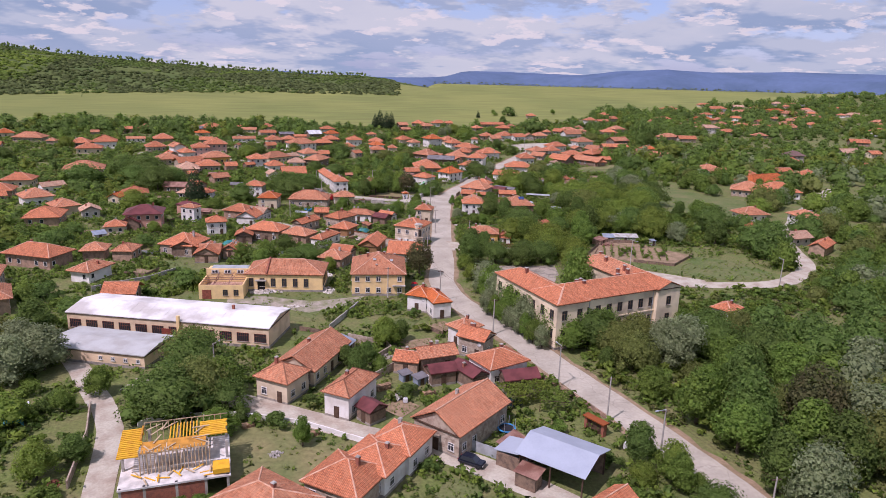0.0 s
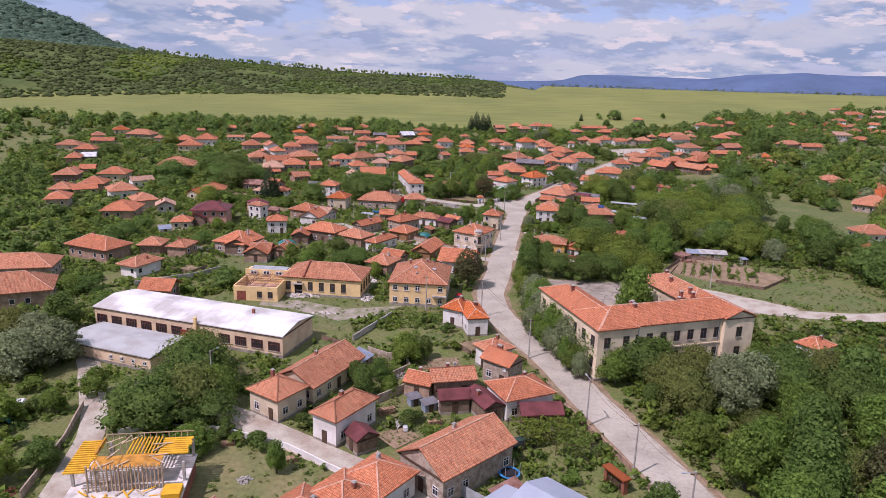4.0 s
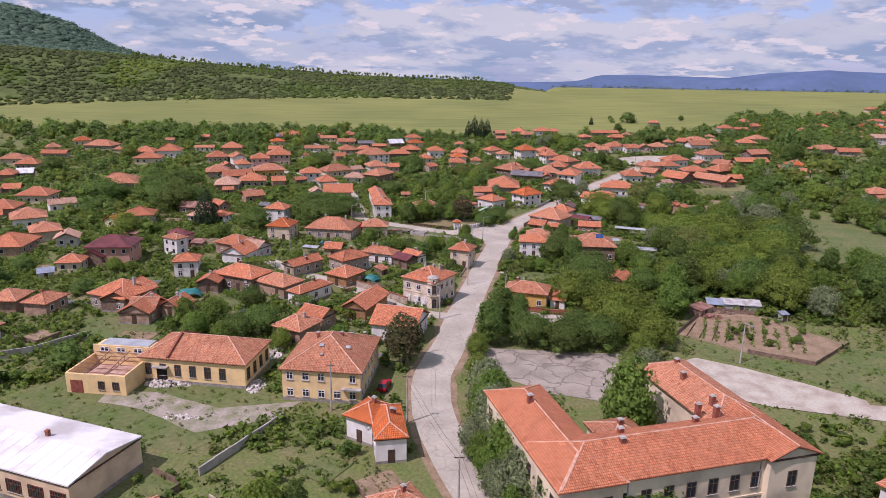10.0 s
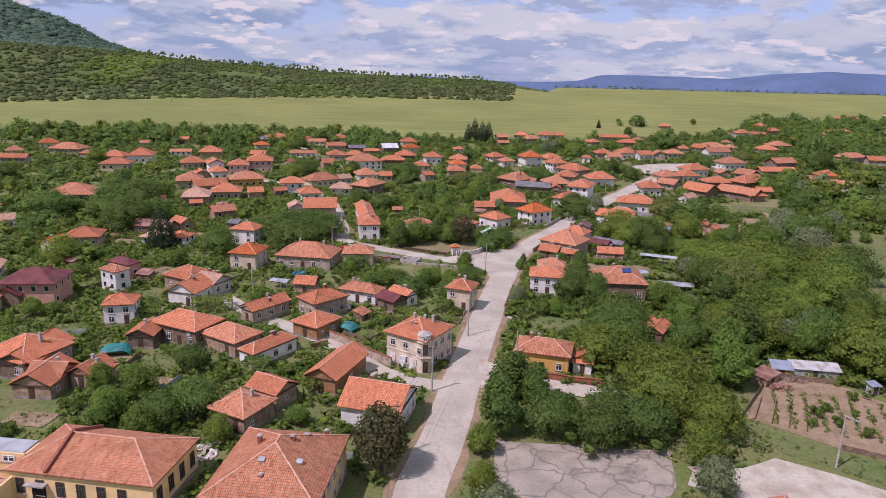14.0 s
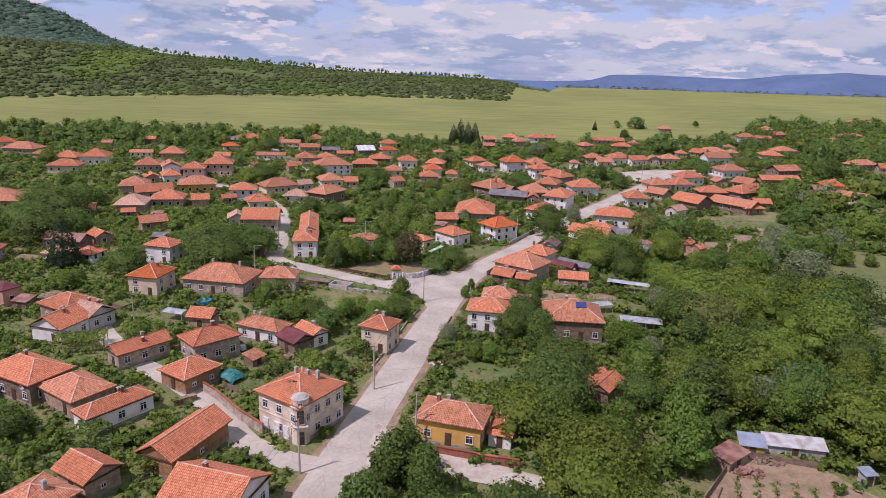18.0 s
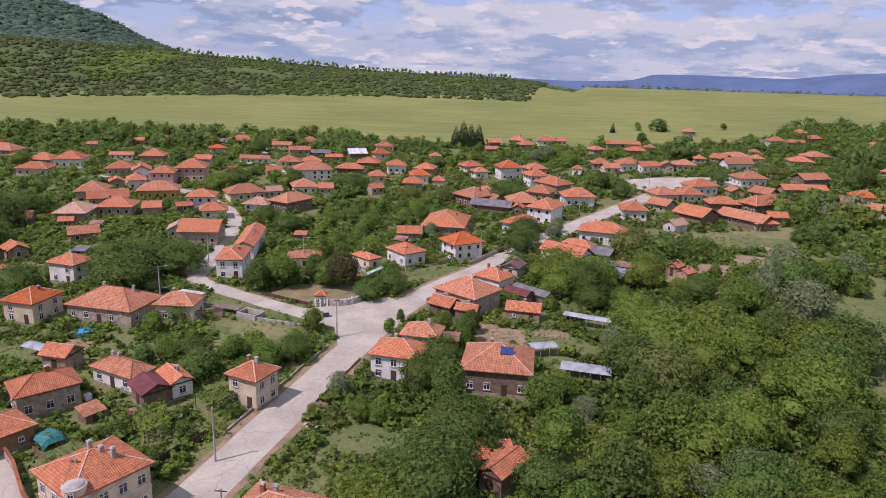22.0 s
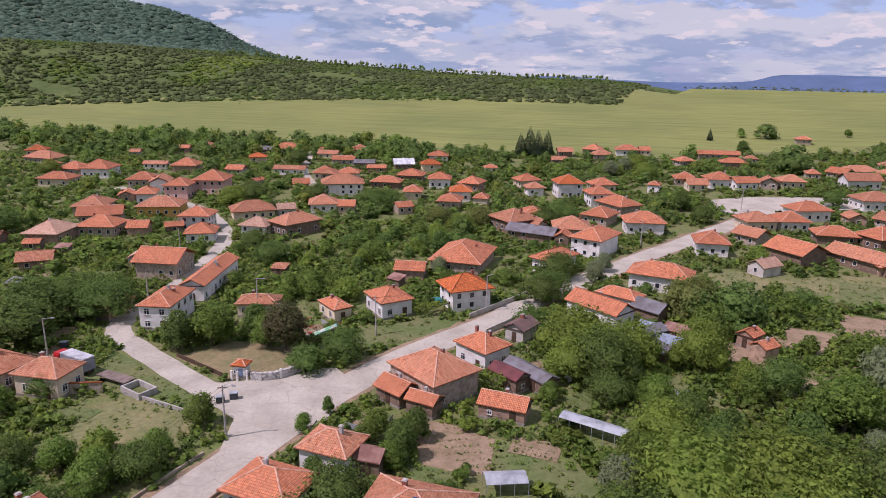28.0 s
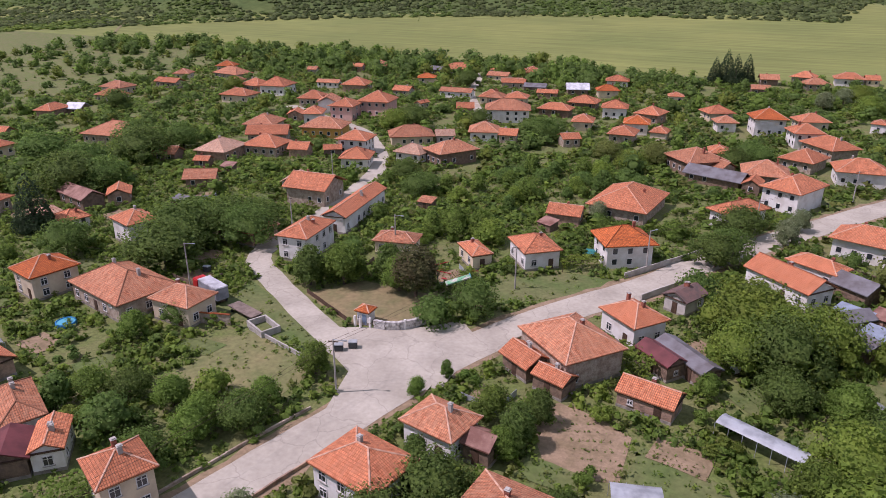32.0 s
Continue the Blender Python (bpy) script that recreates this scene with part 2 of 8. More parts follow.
BARK = surface("bark", (0.11, 0.085, 0.06), 0.95, 0.5, 2, 8, 0.5)


def leaves(name, base, second, per_object=0.3):
    """Foliage: varied clump by clump, and letting some light through."""
    m = surface(name, base, 0.7, 0.6, 0.35, 2.0, 0.3, per_object=per_object, per_island=0.65, second=second, spec=0.2, patches=0.8)
    nt = m.node_tree
    n = nt.nodes
    p, out = n["Principled BSDF"], n["Material Output"]
    thin, mix = n.new("ShaderNodeBsdfTranslucent"), n.new("ShaderNodeMixShader")
    mix.inputs[0].default_value = 0.58
    link(nt, p.inputs["Base Color"].links[0].from_socket, thin.inputs["Color"])
    link(nt, p.outputs[0], mix.inputs[1])
    link(nt, thin.outputs[0], mix.inputs[2])
    link(nt, mix.outputs[0], out.inputs["Surface"])
    return m


LEAF = {
    "green": leaves("green leaves", (0.200, 0.306, 0.057), (0.134, 0.226, 0.043)),
    "fresh": leaves("yellow-green leaves", (0.238, 0.315, 0.053), (0.161, 0.245, 0.046)),
    "dark": leaves("dark green leaves", (0.155, 0.244, 0.055), (0.116, 0.193, 0.047)),
    "silver": leaves("silvery leaves", (0.303, 0.364, 0.189), (0.204, 0.263, 0.125), 0.15),
    "olive": leaves("olive brown leaves", (0.223, 0.259, 0.068), (0.155, 0.189, 0.055)),
    "pine": leaves("pine needles", (0.140, 0.173, 0.064), (0.168, 0.145, 0.068)),
    "spruce": leaves("spruce needles", (0.062, 0.107, 0.046), (0.042, 0.073, 0.033)),
    "hill": leaves("hill scrub", (0.176, 0.239, 0.081), (0.137, 0.187, 0.068)),
    # leaf colour paled and blued to carry the haze of distance
    "forest": leaves("haze-tinted mountain leaves", (0.168, 0.273, 0.184), (0.137, 0.228, 0.155), 0.1),
}
GROUND = surface("rough grass and soil", (0.112, 0.152, 0.038), 0.95, 1.2, 0.22, 1.8, 0.6, second=(0.17, 0.155, 0.07), patches=0.8)
FIELD = surface("ripening grass field", (0.192, 0.212, 0.058), 0.95, 1.0, 0.01, 0.3, 0.1, second=(0.152, 0.180, 0.048), patches=0.5, stretch=(0.05, 1, 1))
LAWN = surface("mown grass", (0.088, 0.132, 0.035), 0.95, 0.9, 0.14, 1.1, 0.4, second=(0.155, 0.155, 0.065), patches=0.8)
DRY = surface("dry pasture", (0.21, 0.19, 0.085), 0.95, 0.9, 0.16, 1.2, 0.4, second=(0.115, 0.145, 0.048), patches=0.8)
BARE = surface("dry trodden grass", (0.235, 0.185, 0.095), 0.96, 0.7, 0.25, 1.2, 0.4, second=(0.165, 0.155, 0.07))
SOIL = surface("bare soil", (0.285, 0.205, 0.13), 0.97, 0.7, 0.4, 2.0, 0.5, second=(0.20, 0.15, 0.085))
ASPHALT = surface("worn pale asphalt", (0.43, 0.397, 0.325), 0.92, 0.4, 0.16, 1.6, 0.1, second=(0.32, 0.292, 0.235), patches=0.7, cracks=0.16)
GRAVEL = surface("pale gravel track", (0.445, 0.418, 0.34), 0.95, 0.5, 0.3, 2.5, 0.3, second=(0.33, 0.275, 0.215))
RUBBLE = surface("trodden grey rubble and mud", (0.34, 0.30, 0.25), 0.97, 0.8, 0.35, 1.6, 0.5, second=(0.15, 0.165, 0.07), patches=0.8)
OLD_LOT = surface("cracked concrete yard", (0.335, 0.295, 0.24), 0.95, 0.45, 0.25, 2.5, 0.3, second=(0.24, 0.215, 0.17), cracks=0.2, seam_width=0.06, seam_depth=0.9)
# the blue of distance haze is put into this base colour
HAZED_HILL = surface("far hills tinted with haze", (0.10, 0.15, 0.25), 1.0, 0.25, 0.004, 0.03, 0.0, second=(0.08, 0.125, 0.20), spec=0.0)
WOODS = surface("hill scrub and grass", (0.08, 0.115, 0.042), 1.0, 0.9, 0.02, 0.15, 0.6, second=(0.11, 0.14, 0.05), spec=0.0)
# mountain ground: aerial haze mixed into the colour, lighter and bluer
HAZED_FOREST = surface("haze-tinted mountain woods", (0.12, 0.165, 0.115), 1.0, 0.6, 0.006, 0.09, 0.8, second=(0.14, 0.18, 0.115), spec=0.0)


# ---- mesh helpers ----
def mesh_of(name, verts, faces, mats, index=None, uvs=None):
    me = bpy.data.meshes.new(name)
    me.from_pydata(verts, [], faces)
    for m in mats:
        me.materials.append(m)
    if index:
        me.polygons.foreach_set("material_index", index)
    if uvs:
        layer = me.uv_layers.new(name="UVMap")
        layer.data.foreach_set("uv", [c for uv in uvs for c in uv])
    me.update()
    return me


def tri_mesh(name, verts, faces, mat, normals=None):
    me = bpy.data.meshes.new(name)
    me.vertices.add(len(verts))
    me.vertices.foreach_set("co", np.asarray(verts, dtype=np.float32).ravel())
    me.loops.add(3 * len(faces))
    me.loops.foreach_set("vertex_index", np.asarray(faces, dtype=np.int32).ravel())
    me.polygons.add(len(faces))
    me.polygons.foreach_set("loop_start", np.arange(0, 3 * len(faces), 3, dtype=np.int32))
    me.polygons.foreach_set("loop_total", np.full(len(faces), 3, dtype=np.int32))
    me.materials.append(mat)
    me.update(calc_edges=True)
    if normals is not None:
        # soft foliage: the leaves are lit as the billow that they grow on
        at = me.attributes.new("custom_normal", "FLOAT_VECTOR", "POINT")
        at.data.foreach_set("vector", np.asarray(normals, dtype=np.float32).ravel())
    return me


BOX_FACES = [(0, 3, 2, 1), (4, 5, 6, 7), (0, 1, 5, 4), (1, 2, 6, 5), (2, 3, 7, 6), (3, 0, 4, 7)]


def box(x0, x1, y0, y1, z0, z1):
    return [(x0, y0, z0), (x1, y0, z0), (x1, y1, z0), (x0, y1, z0), (x0, y0, z1), (x1, y0, z1), (x1, y1, z1), (x0, y1, z1)]


def boxes(name, items, mat):
    v, f = [], []
    for it in items:
        o = len(v)
        v += box(*it)
        f += [tuple(i + o for i in q) for q in BOX_FACES]
    return mesh_of(name, v, f, [mat])


def part(name, me, parent, m=None, label=""):
    ob = new(name, me)
    ob.parent = parent
    if m is not None:
        ob.matrix_local = m
    if label:
        ob["label"] = label
    return ob


def thing(name, x, y, rot, label, category, group="", z=None):
    ob = new(name)
    ob.matrix_world = pose(x, y, gz(x, y) if z is None else z, 0, 0, rot)
    return tagged(ob, label, category, group)


def smooth(t):
    t = min(max(t, 0.0), 1.0)
    return t * t * (3 - 2 * t)


def ramp(x, *points):
    """Straight lines through (x, value) points."""
    if x <= points[0][0]:
        return points[0][1]
    for (a, p), (b, q) in zip(points, points[1:]):
        if x <= b:
            return p + (q - p) * (x - a) / (b - a)
    return points[-1][1]


# ---- the lie of the land ----
def gz(x, y):
    t = max(0.0, min(y, 950) - 380)
    z = 0.02 * t * smooth(t / 80) + 0.00007 * t * t
    z -= 0.05 * max(0.0, y - 960)
    if y < 380 and abs(x) < 400:
        return z
    az, r = math.degrees(math.atan2(x, y)), math.hypot(x, y)
    hill = ramp(az, (-70, 84), (-45, 80), (-32, 74), (-25, 66), (-17.7, 53), (-9.6, 42), (-4, 38), (0, 36), (4, 33), (8, 20))
    k = smooth((r - 800 - ramp(az, (-62, 420), (-50, 260), (-42, 110), (-36, 0))) / 330)
    if az < 8:
        z = max(z, 0) * (1 - k) + hill * k + 2.0 * k * noise.noise((x / 90, y / 90, 0))
        if r > 1200:
            z -= 0.03 * (r - 1200) if az > -22 else 0
    top = ramp(az, (-90, 212), (-60, 208), (-48, 204), (-42, 198), (-36, 188), (-31, 168), (-28, 138), (-25.3, 88), (-22, 50), (-18, 30))
    k = smooth((r - 1290) / 580)
    if az < -18:
        z = z * (1 - k) + top * k + 5 * k * noise.noise((x / 160, y / 160, 3))
    return max(z, -60)


def field_edge(x):
    return ramp(x, (110, 566), (140, 592), (200, 618), (240, 646), (290, 682), (390, 708), (480, 766), (600, 840), (750, 900), (950, 960)) + 10 * noise.noise((x / 120, 1, 0))


def sheet(name, xs, ys, mat):
    v = [(x, y, gz(x, y)) for y in ys for x in xs]
    w = len(xs)
    f = [(j * w + i, j * w + i + 1, (j + 1) * w + i + 1, (j + 1) * w + i) for j in range(len(ys) - 1) for i in range(w - 1)]
    return mesh_of(name, v, f, mat)


def steps(*spans):
    out = []
    for a, b, s in spans:
        out += list(np.arange(a, b, s))
    return out + [spans[-1][1]]


XS = steps((-3200, -1200, 100), (-1200, -400, 40), (-400, 400, 16), (400, 1200, 50), (1200, 3400, 150))
YS = steps((-600, 360, 60), (360, 1000, 16), (1000, 2000, 40), (2000, 4000, 160))
ground_me = sheet("ground", XS, YS, [GROUND, FIELD, WOODS, HAZED_FOREST])
index = []
for poly in ground_me.polygons:
    c = poly.center
    r, az = math.hypot(c.x, c.y), math.degrees(math.atan2(c.x, c.y))
    edge = field_edge(c.x)
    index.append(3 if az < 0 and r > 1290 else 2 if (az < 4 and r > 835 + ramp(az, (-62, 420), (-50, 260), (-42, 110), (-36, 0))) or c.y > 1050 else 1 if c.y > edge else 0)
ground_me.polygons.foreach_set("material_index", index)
ground = tagged(new("ground", ground_me), "grassy village ground rising to fields and wooded hills", "ground", kind="structure")


def far_hills():
    v, f, n = [], [], 90
    for k in range(n + 1):
        az = -9 + 59 * k / n
        r = 4350 + 150 * math.sin(k * 0.21)
        crest = ramp(az, (-9, -12), (-5, 4), (-2.5, 0), (4, -24), (8, -14), (10.2, 2), (11.5, 33), (13, 37), (21, 32), (24, 62), (27.5, 80), (31, 72), (37, 88), (50, 80))
        crest += 3 * noise.noise((k * 0.37, 0, 5)) + 1.2 * noise.noise((k * 1.3, 0, 8))
        for z, out in ((-90, -600), (crest * 0.45, -260), (crest, 0), (-90, 300)):
            a = radians(az)
            v.append(((r + out) * math.sin(a), (r + out) * math.cos(a), z))
    for k in range(n):
        for j in range(3):
            a = k * 4 + j
            f.append((a, a + 4, a + 5, a + 1))
    # the ridge gets its haze from its tinted material alone
    tagged(new("backdrop", mesh_of("backdrop", v, f, [HAZED_HILL])), "long ridge of horizon hills with blue haze painted in", "hills", kind="structure")


far_hills()


# ---- roads and plots ----
def ribbon(name, points, width, mat, lift, label, rag=0.25):
    """A strip of even width along a line of (x, y), smoothed, lying on the ground."""
    pts = [Vector((*p, 0)) for p in points]
    dense = []
    for i in range(len(pts) - 1):
        p0, p1, p2, p3 = pts[max(i - 1, 0)], pts[i], pts[i + 1], pts[min(i + 2, len(pts) - 1)]
        k = max(2, int((p2 - p1).length / 3))
        for s in range(k):
            t = s / k
            dense.append(0.5 * ((2 * p1) + (p2 - p0) * t + (2 * p0 - 5 * p1 + 4 * p2 - p3) * t * t + (3 * p1 - p0 - 3 * p2 + p3) * t ** 3))
    dense.append(pts[-1])
    v, f = [], []
    for i, p in enumerate(dense):
        d = (dense[min(i + 1, len(dense) - 1)] - dense[max(i - 1, 0)]).normalized()
        nrm = Vector((-d.y, d.x, 0))
        for s in (-1, -0.5, 0, 0.5, 1):
            q = p + nrm * (s * width / 2 + (s if abs(s) == 1 else 0) * rag * noise.noise((p.x / 4, p.y / 4, s)))
            v.append((q.x, q.y, gz(q.x, q.y) + lift + (0.03 if abs(s) < 1 else 0)))
    for i in range(len(dense) - 1):
        for j in range(4):
            a = i * 5 + j
            f.append((a + 1, a, a + 5, a + 6))
    me = mesh_of(name, v, f, [mat])
    ROADS.append(([(p.x, p.y) for p in dense], width / 2))
    return tagged(new(name, me), label, name.split("_")[0], kind="structure")


def plot(name, points, mat, lift, label, category, clear=True):
    """A flat patch of ground inside an outline of (x, y), with a ragged rim."""
    rim = []
    for (ax, ay), (bx, by) in zip(points, points[1:] + points[:1]):
        k = max(1, int(math.hypot(bx - ax, by - ay) / 2.5))
        for s in range(k):
            x, y = ax + (bx - ax) * s / k, ay + (by - ay) * s / k
            rim.append((x + 0.5 * noise.noise((x, y, 1)), y + 0.5 * noise.noise((x, y, 4))))
    me = mesh_of(name, [(x, y, gz(x, y) + lift) for x, y in rim], [tuple(range(len(rim)))], [mat])
    if me.polygons[0].normal.z < 0:
        me.flip_normals()
    if mat in (LAWN, DRY):
        GRASSY.append(points)
    if clear:
        CLEAR.append(points)
    return tagged(new(name, me), label, category, kind="structure")


ROADS, CLEAR, BUILT, GRASSY = [], [], [], []
MAIN = [(34, 30), (32, 42), (30.3, 52), (27.3, 64.6), (23.5, 79.4), (19.1, 94.3), (15, 110.5), (10.1, 124.4), (6.4, 138), (5.8, 152), (9, 168), (12.2, 189),
        (16.7, 214), (20, 232), (23.5, 250), (27.5, 268), (33.5, 284), (40.5, 298), (47, 309), (54.5, 326.5), (63.5, 343.5), (72.5, 359.5), (83, 378.5), (91, 391.5), (100.5, 408), (110, 422.5), (119.5, 437), (130, 455)]
ribbon("verge", MAIN, 9.2, SOIL, 0.05, "bare brown earth verge along the street", 1.4)
ribbon("road_main", MAIN, 7.0, ASPHALT, 0.10, "pale worn asphalt village street")
ribbon("road_mill", [(12, 183), (4, 184.5), (-3.7, 188.9), (-9.9, 196.6), (-21.3, 206.7), (-33, 215), (-44, 226), (-60, 246)], 4.2, ASPHALT, 0.07, "narrow patched asphalt lane between gardens")
ribbon("road_church", [(24, 258), (16.3, 262), (1, 269.5), (-17, 279), (-26.3, 286.4), (-28.7, 301), (-31.2, 312.7), (-34.3, 326.2), (-38, 339), (-43, 353), (-52, 368), (-64, 381.5), (-77, 394), (-90, 401), (-106, 407.6), (-122, 414.7), (-136, 420.5)], 5.0, ASPHALT, 0.07, "pale village lane curving past white houses")
ribbon("road_school", [(44, 158), (58.8, 150), (69.1, 145.4), (80, 142), (100, 141), (113, 147), (124.7, 158.4), (133, 176), (142, 192), (165, 218), (191, 244), (244, 294)], 5.5, GRAVEL, 0.06, "pale gravel lane winding through trees")
ribbon("road_west", [(-56, 50), (-57.4, 61.6), (-59.1, 73), (-62, 83.7), (-70.2, 99.3), (-75, 108)], 4.0, GRAVEL, 0.06, "dusty gravel track")
ribbon("road_cross", [(-62, 96), (-45, 89), (-32, 81), (-21, 73.5), (-9.3, 66.5), (2, 56), (12, 44)], 5.0, GRAVEL, 0.06, "grey side street with dusty verges")
ribbon("road_far", [(-38, 414), (-42, 424), (-52, 440), (-63.6, 457.6), (-76.7, 479), (-86, 502.6), (-98, 533)], 4.0, GRAVEL, 0.06, "pale lane among distant houses")
ribbon("road_field", [(-425, 543), (-440, 555), (-486, 592), (-537, 638), (-578, 680), (-592, 708)], 2.4, BARE, 0.3, "pale farm track across the field")
plot("junction", [(20, 250), (31, 262), (30, 276), (24, 281), (19.5, 276), (14.5, 272.5), (8, 269), (3, 268), (8, 263), (17, 259)], ASPHALT, 0.135, "pale asphalt apron where the lanes meet", "road")
plot("square", [(107, 455), (113, 441), (122, 441), (138, 453), (155, 459), (181, 475), (184, 487), (168, 485), (142, 479), (124, 474), (110, 465)], ASPHALT, 0.25, "broad pale village square", "road")
plot("lot", [(16.5, 165.8), (15.8, 154), (26.8, 146), (35, 143.5), (41, 155), (43, 164)], OLD_LOT, 0.06, "cracked concrete schoolyard with weeds", "yard")
plot("bus_island", [(-5.6, 276), (8.5, 270.5), (14, 273), (18, 277), (19.2, 283.5), (14, 287), (0.4, 286)], BARE, 0.05, "bare brown park ground under trees", "park")
plot("lawn_green", [(21.6, 291), (27, 289.5), (41, 303), (43, 310), (34, 309), (22, 299)], LAWN, 0.05, "short green verge in front of houses", "lawn")
plot("pasture", [(-5, 243), (12, 247), (13.5, 257), (-4.5, 261)], DRY, 0.05, "dry grazed paddock", "pasture")
plot("garden_bed", [(58, 176), (70, 192), (81, 189), (93, 171), (80.7, 161), (69, 166.5)], SOIL, 0.06, "bare brown vegetable garden", "garden")
plot("vegetable_plot", [(44.5, 262), (48, 267), (57, 264), (58, 255), (50, 252)], SOIL, 0.05, "dug vegetable garden", "garden")
plot("vegetable_plot", [(58, 252), (58.5, 263), (71, 259.5), (73, 252)], LAWN, 0.05, "weedy vegetable garden", "garden")
plot("factory_yard", [(-62, 148), (-27, 149), (-18, 137), (-30, 124), (-66, 137)], LAWN, 0.04, "rough grass yard of the old works", "yard")
plot("rubble_track", [(-50, 139), (-42, 137), (-30, 130), (-19, 135), (-16, 141), (-29, 138), (-42, 143), (-50, 144)], RUBBLE, 0.07, "trodden gravel across the works yard", "yard")
plot("lane_verge", [(-15, 263), (-5, 263), (6, 260.5), (12, 259.5), (6, 264.5), (-3, 268.5), (-12, 273), (-18, 275.5)], LAWN, 0.055, "worn grass verge beside the lane", "verge")
plot("weedy_lot", [(-43, 79.5), (-31, 75), (-21.5, 68), (-27, 60), (-41, 63)], DRY, 0.05, "weedy bare building lot", "lot")
plot("gravel_apron", [(44, 160), (52, 160), (58, 163), (66, 158.5), (74, 152.5), (82, 146), (80, 139), (64, 143), (56, 147), (48, 152)], GRAVEL, 0.13, "wide pale sandy apron behind the school", "yard")
plot("lane_apron", [(15, 196), (21.5, 190.5), (33, 186), (44, 182), (42, 178.5), (32, 181), (22, 184), (15, 183)], GRAVEL, 0.14, "pale dusty side lane joining the street", "road")
plot("grass_verge", [(57.5, 174), (60, 164.5), (68, 159), (76, 153), (86, 146.5), (99, 145), (108, 150), (104, 164), (93.5, 170.5), (81, 160), (69, 165.5)], LAWN, 0.055, "grass verge between garden and lane", "verge")
plot("soil_patch", [(44.4, 263), (46.3, 266.8), (54.8, 265.1), (53, 257.8), (48.9, 257.9)], SOIL, 0.08, "dry dug garden soil", "garden")
plot("garden_strip", [(-74, 177), (-64.4, 181.3), (-56.9, 178.3), (-52, 170.3), (-61.3, 165.3), (-68, 167.7)], LAWN, 0.05, "weedy allotment behind the works", "garden")
plot("meadow", [(60, 212), (66, 218), (75, 223), (78, 217), (70, 211)], LAWN, 0.05, "green grassy slope between trees", "meadow")
plot("meadow", [(26, 213), (28.5, 222), (40, 218), (41, 212.5), (33, 210.5)], LAWN, 0.05, "grass plot behind the yellow cottage", "meadow")
plot("meadow", [(118, 235), (150, 228), (172, 262), (150, 300), (122, 290)], LAWN, 0.05, "green meadow among trees", "meadow")
plot("dry_meadow", [(97, 363), (115, 373), (121, 366), (129, 370), (142, 376), (161, 385), (147, 351), (125, 345), (110, 345), (97, 347)], DRY, 0.03, "open dry grass plots behind the farm", "meadow")
for k in range(4):
    for j in range(5):
        x, y = 92 + 10.2 * k + 3.6 * j, 301 + 13.5 * j - 1.2 * k
        plot("garden_strip", [(x, y), (x + 9.6, y - 1.2), (x + 13, y + 11.6), (x + 3.5, y + 12.8)], (SOIL, DRY, LAWN, DRY, LAWN)[(3 * k + 2 * j) % 5], 0.05, ("dug brown garden strip behind houses", "dry grass strip behind houses", "green weedy strip behind houses", "dry grass strip behind houses", "green weedy strip behind houses")[(3 * k + 2 * j) % 5], "garden", (3 * k + 2 * j) % 5 == 0)


# ---- houses ----
def plate(name, xs, zs, holes, y0, y1, mat):
    """One slab between y0 and y1 cut into cells by xs and zs, with the cells in holes left open."""
    nx, nz = len(xs), len(zs)
    v = [(x, y, z) for y in (y0, y1) for z in zs for x in xs]
    at = lambda i, j, s: s * nx * nz + j * nx + i
    solid = lambda i, j: 0 <= i < nx - 1 and 0 <= j < nz - 1 and (i, j) not in holes
    f = []
    for j in range(nz - 1):
        for i in range(nx - 1):
            if not solid(i, j):
                continue
            f.append((at(i, j, 0), at(i + 1, j, 0), at(i + 1, j + 1, 0), at(i, j + 1, 0)))
            f.append((at(i, j, 1), at(i, j + 1, 1), at(i + 1, j + 1, 1), at(i + 1, j, 1)))
            for di, dj, a, b in ((-1, 0, (i, j + 1), (i, j)), (1, 0, (i + 1, j), (i + 1, j + 1)), (0, -1, (i, j), (i + 1, j)), (0, 1, (i + 1, j + 1), (i, j + 1))):
                if not solid(i + di, j + dj):
                    f.append((at(*b, 0), at(*a, 0), at(*a, 1), at(*b, 1)))
    return mesh_of(name, v, f, [mat])


def window_meshes(w, h, frame_mat=FRAME, mullions=1):
    """A window's frame, its glass and its sill; the wall's face is y = 0 and outside is -y."""
    t, xs = 0.09, [-w / 2]
    step = (w - t) / (mullions + 1)
    for k in range(mullions + 2):
        x = -w / 2 + step * k
        b = t if k in (0, mullions + 1) else 0.07
        xs += ([] if k == 0 else [x]) + [x + b]
    zs = [0, t, h * 0.66, h * 0.66 + 0.06, h - t, h]
    holes = {(i, j) for i in range(1, len(xs) - 1, 2) for j in (1, 3)}
    frame_me = plate("window", xs, zs, holes, -0.07, 0.02, frame_mat)
    pane_me = boxes("pane", [(-w / 2 + t, w / 2 - t, -0.03, 0.015, t, h - t)], PANE)
    sill_me = boxes("sill", [(-w / 2 - 0.1, w / 2 + 0.1, -0.16, 0.02, -0.09, 0)], CONCRETE)
    return frame_me, pane_me, sill_me


DARKFRAME = surface("old brown window paint", (0.13, 0.085, 0.06), 0.7, 0.3, 2, 12, 0.03)
WIN = window_meshes(1.15, 1.35)
WIN_TALL = window_meshes(1.3, 2.1, DARKFRAME, 1)
WIN_HALL = window_meshes(1.2, 2.2, DARKFRAME, 2)
WIN_WIDE = window_meshes(2.6, 1.9, surface("rusty red window bars", (0.20, 0.075, 0.05), 0.8, 0.4, 2, 9, 0.1), 5)
WIN_SMALL = window_meshes(0.8, 0.8)
